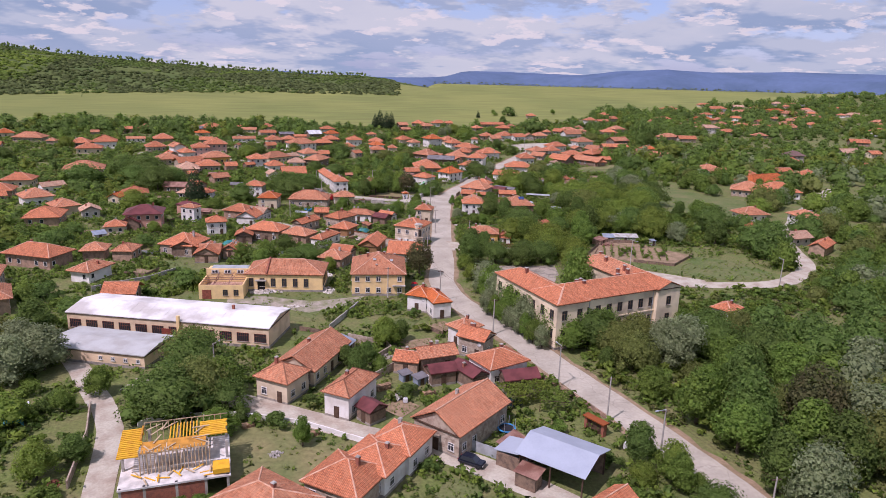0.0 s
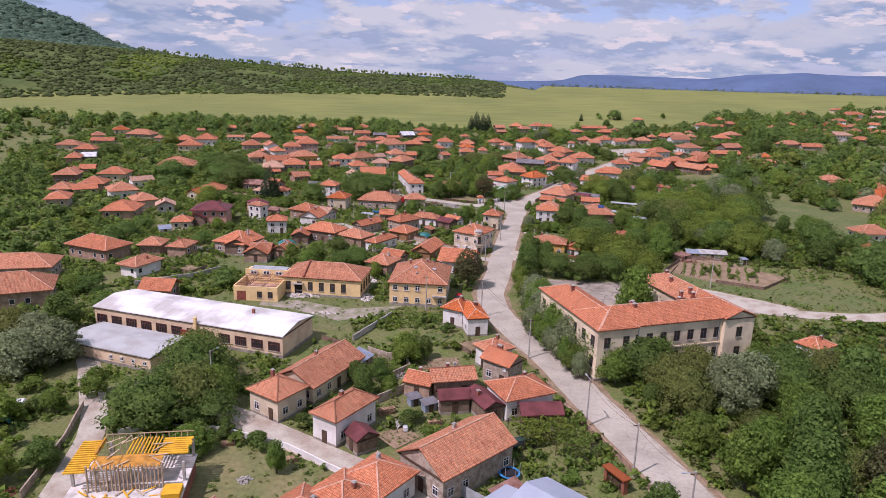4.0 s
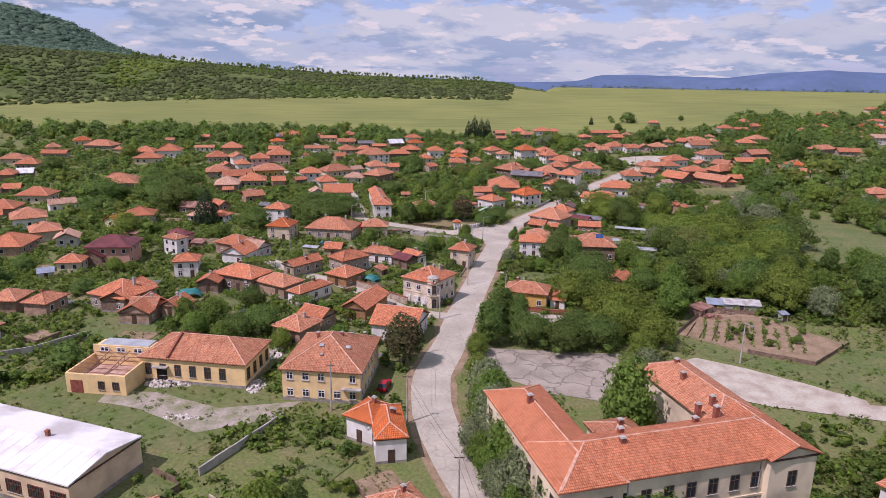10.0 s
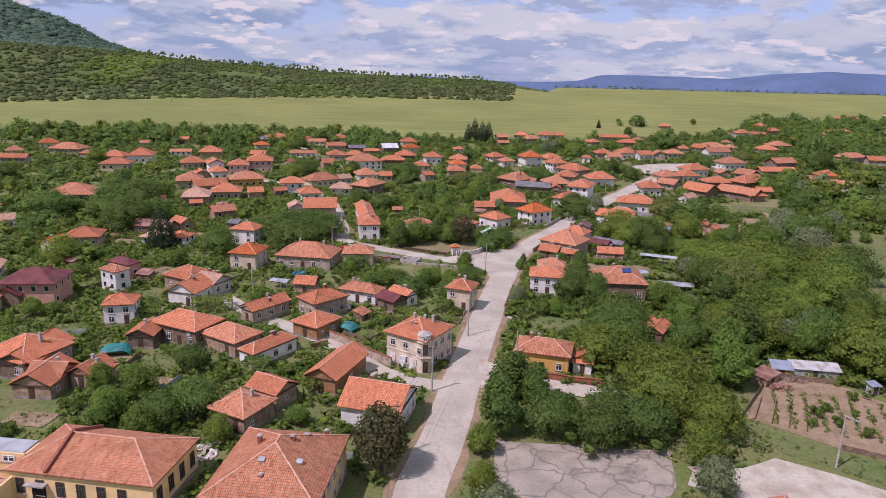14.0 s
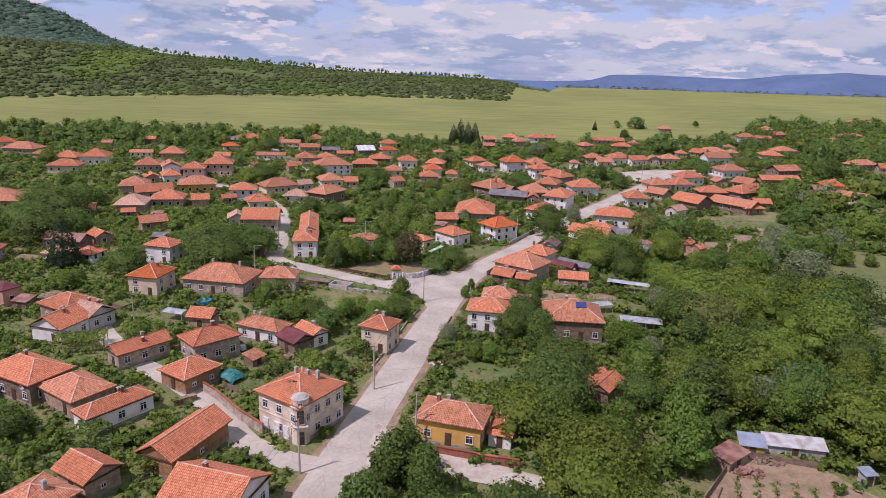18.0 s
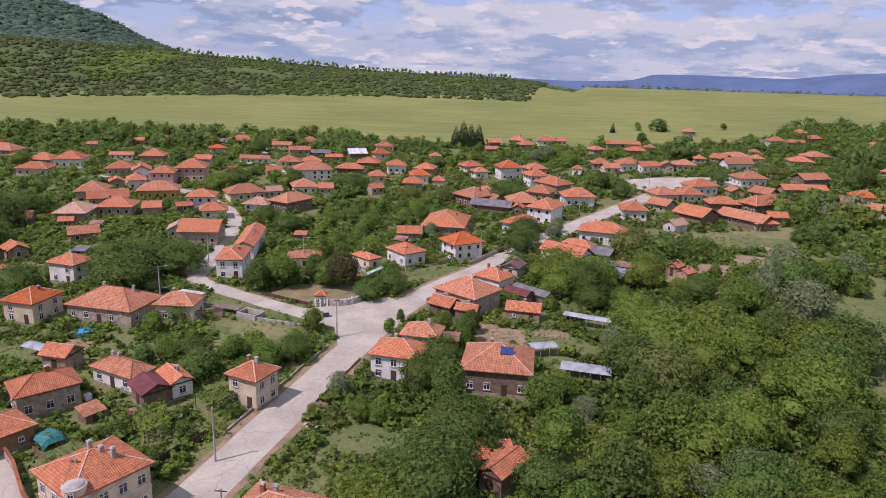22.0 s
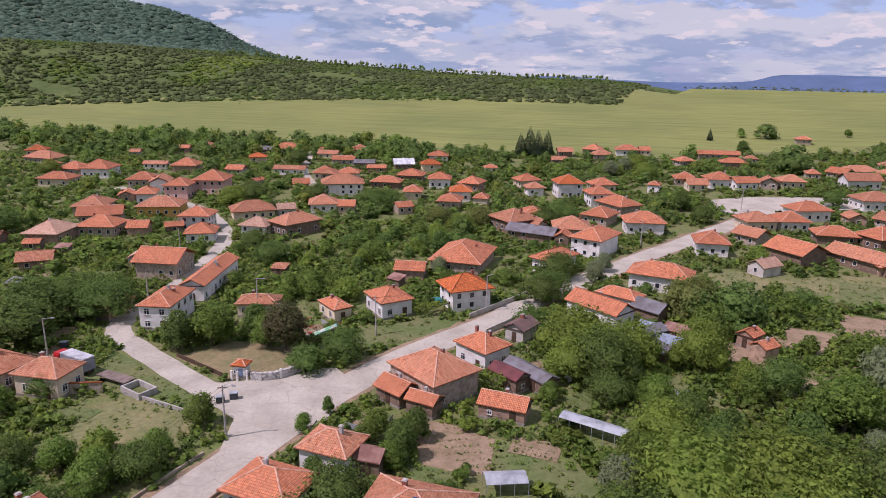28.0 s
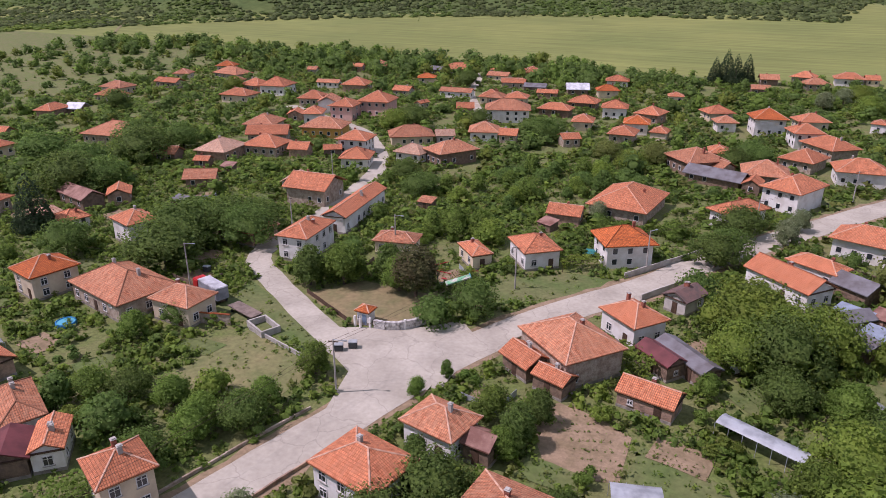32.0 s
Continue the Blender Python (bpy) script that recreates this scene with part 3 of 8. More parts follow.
DOOR = boxes("door", [(-0.5, 0.5, -0.06, 0.02, 0.0, 2.1), (-0.4, -0.04, -0.085, -0.06, 0.2, 0.95), (0.04, 0.4, -0.085, -0.06, 0.2, 0.95), (-0.4, 0.4, -0.085, -0.06, 1.1, 1.95)], TIMBER)
CHIMNEY = boxes("chimney", [(-0.25, 0.25, -0.25, 0.25, -1.2, 0.72), (-0.29, 0.29, -0.29, 0.29, 0.45, 0.53)], BRICK)
CHIMNEY_W = boxes("chimney", [(-0.24, 0.24, -0.24, 0.24, -1.2, 0.72)], CONCRETE)
CAP = boxes("chimney_cap", [(-0.31, 0.31, -0.31, 0.31, 0.72, 0.78), (-0.2, 0.2, -0.2, 0.2, 0.78, 0.88)], CONCRETE)


def dish_mesh():
    v, f, n = [(0, 0, 0)], [], 12
    for k in range(n):
        a = 2 * math.pi * k / n
        v.append((0.42 * math.cos(a), -0.12, 0.45 * math.sin(a)))
    v += [(0, 0.04, 0)] + [(p[0], p[1] + 0.03, p[2]) for p in v[1:n + 1]]
    for k in range(n):
        f.append((0, 1 + (k + 1) % n, 1 + k))
        f.append((n + 1, n + 2 + k, n + 2 + (k + 1) % n))
        f.append((1 + k, 1 + (k + 1) % n, n + 2 + (k + 1) % n, n + 2 + k))
    return mesh_of("satellite_dish", v, f, [FRAME])


DISH = dish_mesh()


def joined(name, a, b):
    """One mesh of two, with both materials."""
    v = [tuple(q.co) for q in a.vertices] + [tuple(q.co) for q in b.vertices]
    o = len(a.vertices)
    f = [tuple(p.vertices) for p in a.polygons] + [tuple(i + o for i in p.vertices) for p in b.polygons]
    return mesh_of(name, v, f, [a.materials[0], b.materials[0]], [0] * len(a.polygons) + [1] * len(b.polygons))


FAR_WIN = joined("window", plate("window", [-0.58, -0.47, 0.47, 0.58], [0, 0.11, 1.24, 1.35], {(1, 1)}, -0.07, 0.02, FRAME), WIN[1])


def put_window(host, kind, m, far=False):
    if far:
        return part("window", FAR_WIN, host, m)
    fr = part("window", kind[0], host, m)
    part("pane", kind[1], fr)
    if not far:
        part("sill", kind[2], fr)
    return fr


def hip_roof(w, d, h, pitch=0.42, thick=0.2, ridge_cut=1.0):
    """A hipped tile roof, its ridge along the longer side; returns the mesh, the cap lines and the ridge height."""
    flip = d > w
    a, b = (d, w) if flip else (w, d)
    rise = b / 2 * pitch
    r = max(a / 2 - b / 2 * ridge_cut, 0.05)
    base = [(-a / 2, -b / 2, h), (a / 2, -b / 2, h), (a / 2, b / 2, h), (-a / 2, b / 2, h)]
    top = [(-r, 0, h + rise), (r, 0, h + rise)]
    low = [(x, y, z - thick) for x, y, z in base]
    v = base + top + low
    slope = math.hypot(b / 2, rise)
    f = [(0, 1, 5, 4), (2, 3, 4, 5), (1, 2, 5), (3, 0, 4), (6, 7, 1, 0), (7, 8, 2, 1), (8, 9, 3, 2), (9, 6, 0, 3), (9, 8, 7, 6)]
    e = a / 2 - r
    hs = math.hypot(e, rise)
    uv = [(0, 0), (a, 0), (a / 2 + r, slope), (a / 2 - r, slope), (0, 0), (a, 0), (a / 2 + r, slope), (a / 2 - r, slope),
          (0, 0), (b, 0), (b / 2, hs), (0, 0), (b, 0), (b / 2, hs)]
    uv += [(0, 0), (a, 0), (a, 0.1), (0, 0.1)] * 4 + [(0, 0)] * 4
    if flip:
        v = [(-y, x, z) for x, y, z in v]
    caps = [(v[4], v[5]), (v[0], v[4]), (v[3], v[4]), (v[1], v[5]), (v[2], v[5])]
    return v, f, uv, caps, h + rise


def gable_roof(w, d, h, pitch=0.45, thick=0.2):
    """A gabled tile roof, its ridge along the longer side."""
    flip = d > w
    a, b = (d, w) if flip else (w, d)
    rise = b / 2 * pitch
    v = [(-a / 2, -b / 2, h), (a / 2, -b / 2, h), (a / 2, b / 2, h), (-a / 2, b / 2, h), (-a / 2, 0, h + rise), (a / 2, 0, h + rise)]
    v += [(x, y, z - thick) for x, y, z in v]
    slope = math.hypot(b / 2, rise)
    f = [(0, 1, 5, 4), (2, 3, 4, 5), (6, 7, 1, 0), (8, 9, 3, 2), (7, 11, 5, 1), (11, 8, 2, 5), (9, 10, 4, 3), (10, 6, 0, 4), (6, 10, 11, 7), (10, 9, 8, 11)]
    uv = [(0, 0), (a, 0), (a, slope), (0, slope)] * 2 + [(0, 0), (a, 0), (a, 0.1), (0, 0.1)] * 8
    if flip:
        v = [(-y, x, z) for x, y, z in v]
    return v, f, uv, [(v[4], v[5])], h + rise


def cap_mesh(caps, mat, wide=0.12, high=0.08):
    """Half-round ridge and hip caps along the given lines."""
    v, f = [], []
    for p, q in caps:
        p, q = Vector(p), Vector(q)
        d = (q - p)
        if d.length < 0.3:
            continue
        d.normalize()
        s = d.cross(Vector((0, 0, 1))).normalized() * wide
        u = Vector((0, 0, high))
        o = len(v)
        for e in (p, q):
            v += [tuple(e - s), tuple(e - s * 0.5 + u), tuple(e + s * 0.5 + u), tuple(e + s)]
        f += [(o, o + 1, o + 5, o + 4), (o + 1, o + 2, o + 6, o + 5), (o + 2, o + 3, o + 7, o + 6), (o, o + 3, o + 2, o + 1), (o + 4, o + 5, o + 6, o + 7), (o + 3, o, o + 4, o + 7)]
    return mesh_of("ridge_cap", v, f, [mat])


def wall_mesh(w, d, h, roof, rise, mat, inset):
    """Outer walls; with gables under a gabled roof."""
    x, y = w / 2 - inset, d / 2 - inset
    v = box(-x, x, -y, y, -1.2, h - 0.12)
    f = list(BOX_FACES)
    if roof == "gable":
        peak = h + rise * (1 - 2 * inset / min(w, d)) - 0.3
        if w >= d:
            v += [(-x, 0, peak), (x, 0, peak)]
            f = [(0, 3, 2, 1), (0, 1, 5, 4), (2, 3, 7, 6), (1, 2, 6, 9, 5), (3, 0, 4, 8, 7), (4, 5, 9, 8), (6, 7, 8, 9)]
        else:
            v += [(0, -y, peak), (0, y, peak)]
            f = [(0, 3, 2, 1), (1, 2, 6, 5), (3, 0, 4, 7), (0, 1, 5, 8, 4), (2, 3, 7, 9, 6), (5, 6, 9, 8), (7, 4, 8, 9)]
    return mesh_of("wall", v, f, [mat])


PLAIN = {"white_orange": ("white", "orange"), "orange": ("cream", "orange"), "maroon": ("wood", "maroon"), "darkroof": ("pale", "dark"), "rust": ("wood", "rust"),
         "slate": ("wood", "slate"), "pink": ("pink", "maroon"), "pale": ("pale", "pale"),
         "rose": ("rose", "red"), "old": ("stone", "old"), "amber": ("yellow", "old"), "palebrick": ("brick", "pale"), "palewhite": ("white", "pale"), "white_sheet": ("wood", "white")}
WORDS = {"white": "white plastered", "cream": "cream plastered", "pale": "grey rendered", "stone": "rough stone", "brick": "bare brick", "wood": "dark boarded", "yellow": "ochre yellow", "pink": "salmon pink", "rose": "pale pink plastered", "plank": "warm brown boarded"}
ROOFWORDS = {"red": "a red clay tile roof", "old": "a weathered tile roof", "orange": "a bright orange tile roof", "pale": "a bleached tile roof", "maroon": "a maroon metal roof",
             "rust": "a rusty sheet roof", "slate": "a grey sheet roof", "dark": "a dark worn roof", "white": "a white sheet roof"}
house_rng = random.Random(11)


def house(x, y, rot, w, d, h, roof, wall, opts=""):
    """A village house: plan w by d with its eaves at h, the front facing local -y."""
    rng = house_rng
    opts = opts.split()
    far = "far" in opts or abs(x - 15) > 85 or y > 320
    wall_name, roof_name = PLAIN.get(wall, (wall, None))
    roof_name = roof_name or rng.choice(("red", "red", "red", "old", "red", "old"))
    shed = wall_name in ("wood", "brick", "plank") and h < 3.7
    kind = "shed" if shed else "house"
    storeys = "two-storey " if h > 4.7 else ""
    ob = thing(kind, x, y, rot, f"{storeys}{WORDS[wall_name]} {kind} with {ROOFWORDS[roof_name]}", kind, "village " + kind + "s")
    BUILT.append((x, y, radians(rot), w, d))
    tile = ROOF[roof_name]
    pitch = rng.uniform(0.45, 0.56) if roof == "hip" else rng.uniform(0.45, 0.58)
    v, f, uv, caps, top = (hip_roof if roof == "hip" else gable_roof)(w, d, h, pitch)
    part("roof", mesh_of("roof", v, f, [tile], uvs=uv), ob, label=ROOFWORDS[roof_name][2:])
    if roof_name in ("red", "old", "orange", "pale"):
        part("ridge_cap", cap_mesh(caps, MORTAR if rng.random() < 0.75 else tile), ob)
    inset = 0.85 if far and min(w, d) > 7 else 0.5 if min(w, d) > 5 else 0.3
    part("wall", wall_mesh(w, d, h, roof, top - h, WALL[wall_name], inset), ob)
    wx, wy = w / 2 - inset, d / 2 - inset
    if not far:
        part("plinth", boxes("plinth", [(-wx - 0.04, wx + 0.04, -wy - 0.04, wy + 0.04, -1.2, 0.45)], PLINTH), ob)
        part("eave_board", boxes("eave_board", [(-wx - 0.25, wx + 0.25, -wy - 0.25, wy + 0.25, h - 0.34, h - 0.2)], TIMBER), ob)
    sides = (("front", 2 * wx, pose(0, -wy, 0)), ("right", 2 * wy, pose(wx, 0, 0, 0, 0, 90)), ("back", 2 * wx, pose(0, wy, 0, 0, 0, 180)), ("left", 2 * wy, pose(-wx, 0, 0, 0, 0, -90)))
    levels = [1.0] if h < 4.7 else [0.75, h - 2.05]
    if h < 2.9:
        levels = [0.9]
    for k, (side, length, m) in enumerate(sides):
        if far and side in ("back", "left" if x < 30 else "right"):
            continue
        n = max(1, int(length / (3.4 if shed else 2.7)))
        for z in levels:
            for i in range(n):
                u = -length / 2 + length * (i + 0.5) / n
                if side == "front" and z < 1.2 and i == n // 2 and not far:
                    part("door", DOOR, ob, m @ pose(u, 0, 0.1))
                    continue
                if rng.random() < (0.45 if shed else 0.18):
                    continue
                put_window(ob, WIN_SMALL if shed or h < 2.9 else WIN, m @ pose(u, -0.005, z), far)
    if not shed or rng.random() < 0.3:
        for k in range(1 if far else rng.choice((1, 1, 2))):
            cx, cy = rng.uniform(-0.25, 0.25) * w, rng.uniform(0.02, 0.12) * d
            zz = top - (abs(cy) if w >= d else abs(cx)) * pitch
            c = part("chimney", rng.choice((CHIMNEY, CHIMNEY, CHIMNEY_W)), ob, pose(cx, cy, zz))
            if not far:
                part("chimney_cap", CAP, c)
    if not far and not shed and rng.random() < 0.35:
        part("satellite_dish", DISH, ob, pose(wx * 0.7, -wy - 0.12, h - 0.9, 10, 0, 20))
    if "solar" in opts:
        solar = boxes("solar_panel", [(-1.1, -0.03, -0.06, 0.06, 0, 1.7), (0.03, 1.1, -0.06, 0.06, 0, 1.7)], glassy("blue solar glass", (0.02, 0.05, 0.16), 0.1))
        part("solar_panel", solar, ob, pose(1.5, -d * 0.20, h + d * 0.30 * pitch + 0.12, math.degrees(math.atan(pitch)) - 90, 0, 0), "blue solar panels")
    return ob


# ---- the village houses ----
house(-34.1, 89.0, -35, 7.6, 7.2, 4.2, 'hip', 'cream', 'w2')
house(-28.9, 99.3, 62, 15.5, 9.2, 3.3, 'gable', 'cream', '')
house(-22.3, 82.9, -34, 5.7, 10.3, 4.6, 'hip', 'white', 'w2')
house(-34.4, 53.1, -44, 11.9, 9.2, 3.6, 'hip', 'cream', '')
house(-15.6, 65.2, -37, 7.6, 8.2, 4.0, 'hip', 'white', '')
house(-19.6, 61.3, -37, 8.2, 8.6, 3.7, 'hip', 'white', '')
house(-24.0, 57.6, -37, 9.4, 9.0, 3.4, 'hip', 'stone', '')
house(-5.0, 72.0, -47, 9.7, 14.7, 4.2, 'gable', 'stone', '')
house(6.1, 91.5, -67, 8.0, 9.7, 4.0, 'hip', 'white', '')
house(-5.3, 97.0, 12, 8.2, 5.5, 3.4, 'gable', 'brick', '')
house(-10.6, 96.4, -22, 5.3, 5.0, 2.8, 'gable', 'brick', '')
house(3.1, 108.4, -57, 5.7, 6.3, 4.2, 'hip', 'white', '')
house(4.2, 102.2, -41, 6.7, 5.5, 4.4, 'gable', 'stone', '')
house(-3.1, 130.9, -29, 5.8, 6.8, 4.2, 'hip', 'white_orange', '')
house(-23.2, 169.3, -26, 7.9, 7.8, 3.2, 'hip', 'brick', '')
house(-10.8, 184.8, -19, 6.6, 12.7, 3.2, 'gable', 'plank', '')
house(-1.8, 171.9, -14, 10.4, 10.3, 3.8, 'gable', 'white', '')
house(-20.3, 176.4, -28, 7.0, 5.9, 3.0, 'gable', 'brick', '')
house(-25.5, 193.4, -34, 4.6, 11.2, 3.2, 'hip', 'white', '')
house(-34.1, 198.1, -31, 10.2, 7.7, 3.2, 'hip', 'brick', '')
house(-44.4, 202.0, -24, 12.5, 8.5, 4.0, 'hip', 'wood', '')
house(-51.5, 198.9, -0, 5.9, 7.0, 3.0, 'gable', 'wood', '')
house(-32.1, 215.5, -38, 5.2, 10.8, 3.2, 'gable', 'stone', '')
house(-19.8, 218.7, -44, 7.4, 9.8, 4.2, 'hip', 'stone', '')
house(-19.0, 207.1, -31, 7.5, 8.1, 3.0, 'hip', 'plank', '')
house(-12.1, 228.1, -21, 10.6, 5.6, 3.2, 'hip', 'white', '')
house(-4.3, 222.7, -40, 6.2, 5.4, 3.0, 'gable', 'maroon', '')
house(-2.0, 226.4, -42, 6.7, 4.0, 3.2, 'gable', 'white', '')
house(-26.4, 232.7, -6, 5.7, 5.1, 3.0, 'gable', 'brick', '')
house(-56.6, 235.5, -27, 10.3, 8.9, 3.4, 'hip', 'brick', '')
house(-52.3, 224.7, -14, 8.0, 8.6, 3.4, 'gable', 'white', '')
house(-49.3, 231.0, -25, 7.0, 6.9, 3.4, 'gable', 'pale', '')
house(-73.8, 231.9, -30, 6.4, 4.5, 5.2, 'hip', 'white', 'w2')
house(-76.5, 242.4, -27, 8.3, 4.4, 4.0, 'hip', 'pink', '')
house(-47.2, 254.2, -8, 8.3, 9.0, 4.8, 'hip', 'orange', 'w2')
house(-31.2, 258.2, -8, 16.5, 11.5, 3.6, 'hip', 'old', '')
house(-17.2, 259.2, 3, 9.0, 7.0, 4.0, 'hip', 'cream', '')
house(-54.9, 279.1, -12, 8.6, 7.4, 5.2, 'hip', 'white', 'w2')
house(-18.4, 292.1, 10, 7.4, 12.2, 5.4, 'hip', 'white', 'w2')
house(-22.6, 314.9, 12, 6.2, 24.2, 4.2, 'gable', 'white', '')
house(35.2, 193.6, -8, 4.0, 4.1, 2.6, 'gable', 'yellow', '')
house(53.5, 208.2, -33, 4.1, 7.3, 3.0, 'gable', 'wood', '')
house(52.0, 238.6, -3, 12.7, 11.8, 4.6, 'hip', 'wood', 'solar')
house(34.1, 239.1, -8, 9.5, 7.8, 5.0, 'hip', 'white', 'w2')
house(36.8, 251.3, -7, 8.0, 6.7, 3.8, 'hip', 'white', '')
house(44.2, 276.8, -35, 12.5, 10.7, 4.6, 'hip', 'stone', '')
house(39.3, 271.9, -27, 6.3, 5.4, 2.6, 'gable', 'wood', '')
house(44.7, 269.1, -14, 5.4, 4.0, 2.6, 'gable', 'wood', '')
house(50.0, 289.8, -34, 8.6, 7.3, 4.2, 'hip', 'white', '')
house(55.2, 303.9, -23, 5.1, 6.5, 3.0, 'gable', 'darkroof', '')
house(70.2, 319.3, -36, 14.1, 7.4, 3.6, 'gable', 'white', '')
house(74.5, 328.9, -27, 10.2, 5.8, 3.4, 'hip', 'white', '')
house(81.3, 323.9, -34, 7.5, 6.4, 2.6, 'gable', 'slate', '')
house(39.8, 320.2, 36, 10.9, 9.6, 5.0, 'hip', 'white_orange', 'w2')
house(24.6, 310.7, 44, 8.1, 9.6, 4.0, 'hip', 'white', '')
house(14.5, 304.3, 50, 4.6, 7.9, 3.2, 'hip', 'cream', '')
house(-34.9, 291.8, -2, 11.6, 8.3, 3.2, 'hip', 'brick', '')
house(-2.2, 301.6, 16, 9.3, 6.0, 3.2, 'hip', 'cream', '')
house(-88.2, 288.7, -9, 13.4, 6.3, 3.0, 'gable', 'rust', '')
house(99.8, 312.9, -39, 4.0, 4.4, 2.8, 'gable', 'brick', '')
house(101.4, 307.2, -47, 4.0, 4.5, 2.8, 'gable', 'brick', '')
house(-87.5, 162.3, -24, 7.2, 10.1, 3.2, 'hip', 'white', '')
house(-74.7, 143.2, -4, 8.3, 7.1, 2.8, 'gable', 'brick', '')
house(-92.1, 182.1, 2, 7.4, 7.5, 3.2, 'hip', 'brick', '')
house(-83.3, 181.2, -8, 6.6, 7.9, 3.2, 'hip', 'brick', '')
house(-68.1, 186.9, -21, 11.3, 10.8, 3.6, 'hip', 'stone', '')
house(-59.8, 178.3, -2, 7.5, 9.1, 2.8, 'gable', 'brick', '')
house(-53.3, 181.0, -12, 5.1, 6.4, 3.0, 'gable', 'brick', '')
house(69.2, 115.0, -59, 5.6, 6.3, 3.6, 'hip', 'white', '')
house(-19.2, 78.0, -53, 4.0, 4.0, 2.6, 'gable', 'maroon', '')
house(-5.2, 90.6, 11, 5.5, 4.0, 2.8, 'gable', 'maroon', '')
house(0.0, 89.2, 26, 4.0, 7.1, 3.0, 'gable', 'maroon', '')
house(8.8, 86.4, 6, 7.1, 4.6, 2.8, 'gable', 'maroon', '')
house(-0.1, 127.8, 11, 5.0, 10.2, 4.2, 'hip', 'white_orange', '')
house(42.4, 251.4, -3, 4.0, 4.0, 2.8, 'gable', 'rust', '')
house(56.2, 281.8, -34, 6.9, 4.0, 2.8, 'gable', 'maroon', '')
house(59.6, 283.6, -39, 10.5, 4.0, 2.7, 'gable', 'slate', '')
house(57.2, 271.6, -7, 8.0, 5.0, 2.5, 'gable', 'brick', '')
house(80.4, 309.4, -45, 4.2, 6.2, 2.6, 'gable', 'slate', '')
house(82.3, 301.2, -46, 5.2, 4.6, 2.4, 'gable', 'slate', '')
house(11.1, 48.5, -60, 4.0, 5.2, 2.6, 'gable', 'brick', '')
house(-87.5, 222.3, 6, 13.0, 11.0, 5.6, 'hip', 'pink', '')
house(-91.1, 219.5, -3, 6.9, 7.0, 3.0, 'gable', 'maroon', '')
house(-66.9, 187.0, -3, 8.2, 12.6, 3.2, 'gable', 'wood', '')
house(-59.3, 179.3, 1, 6.4, 6.0, 3.0, 'gable', 'brick', '')
house(-52.0, 180.4, -3, 5.3, 4.5, 3.0, 'hip', 'brick', '')
house(141.1, 172.5, -53, 5.8, 12.8, 3.0, 'gable', 'brick', '')
house(-82.9, 276.1, -11, 7.2, 6.5, 2.6, 'hip', 'pale', '')
house(-75.5, 277.5, -11, 7.0, 6.5, 2.5, 'hip', 'white', '')
house(-62.0, 210.6, 11, 7.0, 6.5, 4.8, 'hip', 'white', '')
house(-94.8, 213.1, 10, 7.0, 6.5, 3.0, 'hip', 'cream', 'far')
house(602.9, 701.0, -36, 20.0, 11.0, 2.8, 'hip', 'pale', 'far')
house(504.5, 553.1, 24, 18.5, 11.0, 4.8, 'hip', 'white', 'far')
house(358.3, 419.0, 9, 18.5, 11.0, 4.8, 'gable', 'pale', 'far')
house(426.3, 486.7, -23, 16.1, 11.0, 3.0, 'gable', 'brick', 'far')
house(341.0, 372.2, -23, 12.8, 9.6, 2.6, 'hip', 'brick', 'far')
house(386.3, 425.8, 9, 11.5, 8.7, 3.0, 'gable', 'cream', 'far')
house(27.4, 193.5, -14, 10.8, 7.6, 4.0, 'hip', 'yellow', '')
house(12.0, 225.5, -20, 6.6, 6.4, 5.4, 'hip', 'cream', '')

house(-163.8, 418.5, 9, 15.1, 11.0, 3.5, 'hip', 'cream')
house(-175.5, 441.3, 3, 12.6, 11.0, 3.2, 'hip', 'stone')
house(-160.8, 440.4, 14, 14.2, 13.4, 4.4, 'hip', 'white')
house(-148.3, 463.9, 15, 12.3, 5.5, 2.6, 'gable', 'white')
house(-130.9, 463.7, 14, 12.9, 12.2, 3.2, 'hip', 'brick')
house(-153.9, 518.3, 3, 10.6, 9.8, 3.0, 'hip', 'stone')
house(-165.2, 511.7, 15, 7.0, 6.6, 2.8, 'gable', 'brick')
house(-181.9, 492.4, 15, 5.9, 5.5, 2.8, 'gable', 'stone')
house(-128.1, 427.8, 20, 12.5, 11.0, 3.4, 'hip', 'stone')
house(-113.5, 419.8, 28, 8.9, 12.1, 4.6, 'gable', 'white')
house(-98.7, 412.0, 14, 10.9, 12.2, 5.6, 'hip', 'rose')
house(-91.4, 424.1, 14, 13.8, 13.4, 6.0, 'hip', 'rose')
house(-110.8, 378.0, 20, 12.1, 13.4, 3.4, 'hip', 'old')
house(-97.7, 366.3, 31, 14.7, 9.9, 3.2, 'gable', 'stone')
house(-113.0, 398.2, 32, 6.6, 7.7, 3.2, 'gable', 'brick')
house(-104.9, 399.5, 29, 8.2, 11.0, 4.2, 'hip', 'white')
house(-86.3, 383.3, 19, 16.0, 12.2, 3.8, 'hip', 'amber')
house(-61.5, 368.1, 14, 10.9, 9.8, 5.0, 'hip', 'white')
house(-85.6, 352.2, 13, 12.9, 11.0, 3.4, 'hip', 'stone')
house(-93.5, 340.2, 13, 11.1, 13.4, 3.6, 'hip', 'palebrick')
house(-90.1, 329.8, 22, 5.0, 4.4, 2.4, 'gable', 'wood')
house(-74.5, 355.6, 21, 6.9, 6.6, 2.6, 'gable', 'brick')
house(-65.1, 360.2, 38, 6.1, 4.4, 2.5, 'gable', 'wood')
house(-51.0, 354.1, 24, 9.7, 9.8, 3.3, 'hip', 'white')
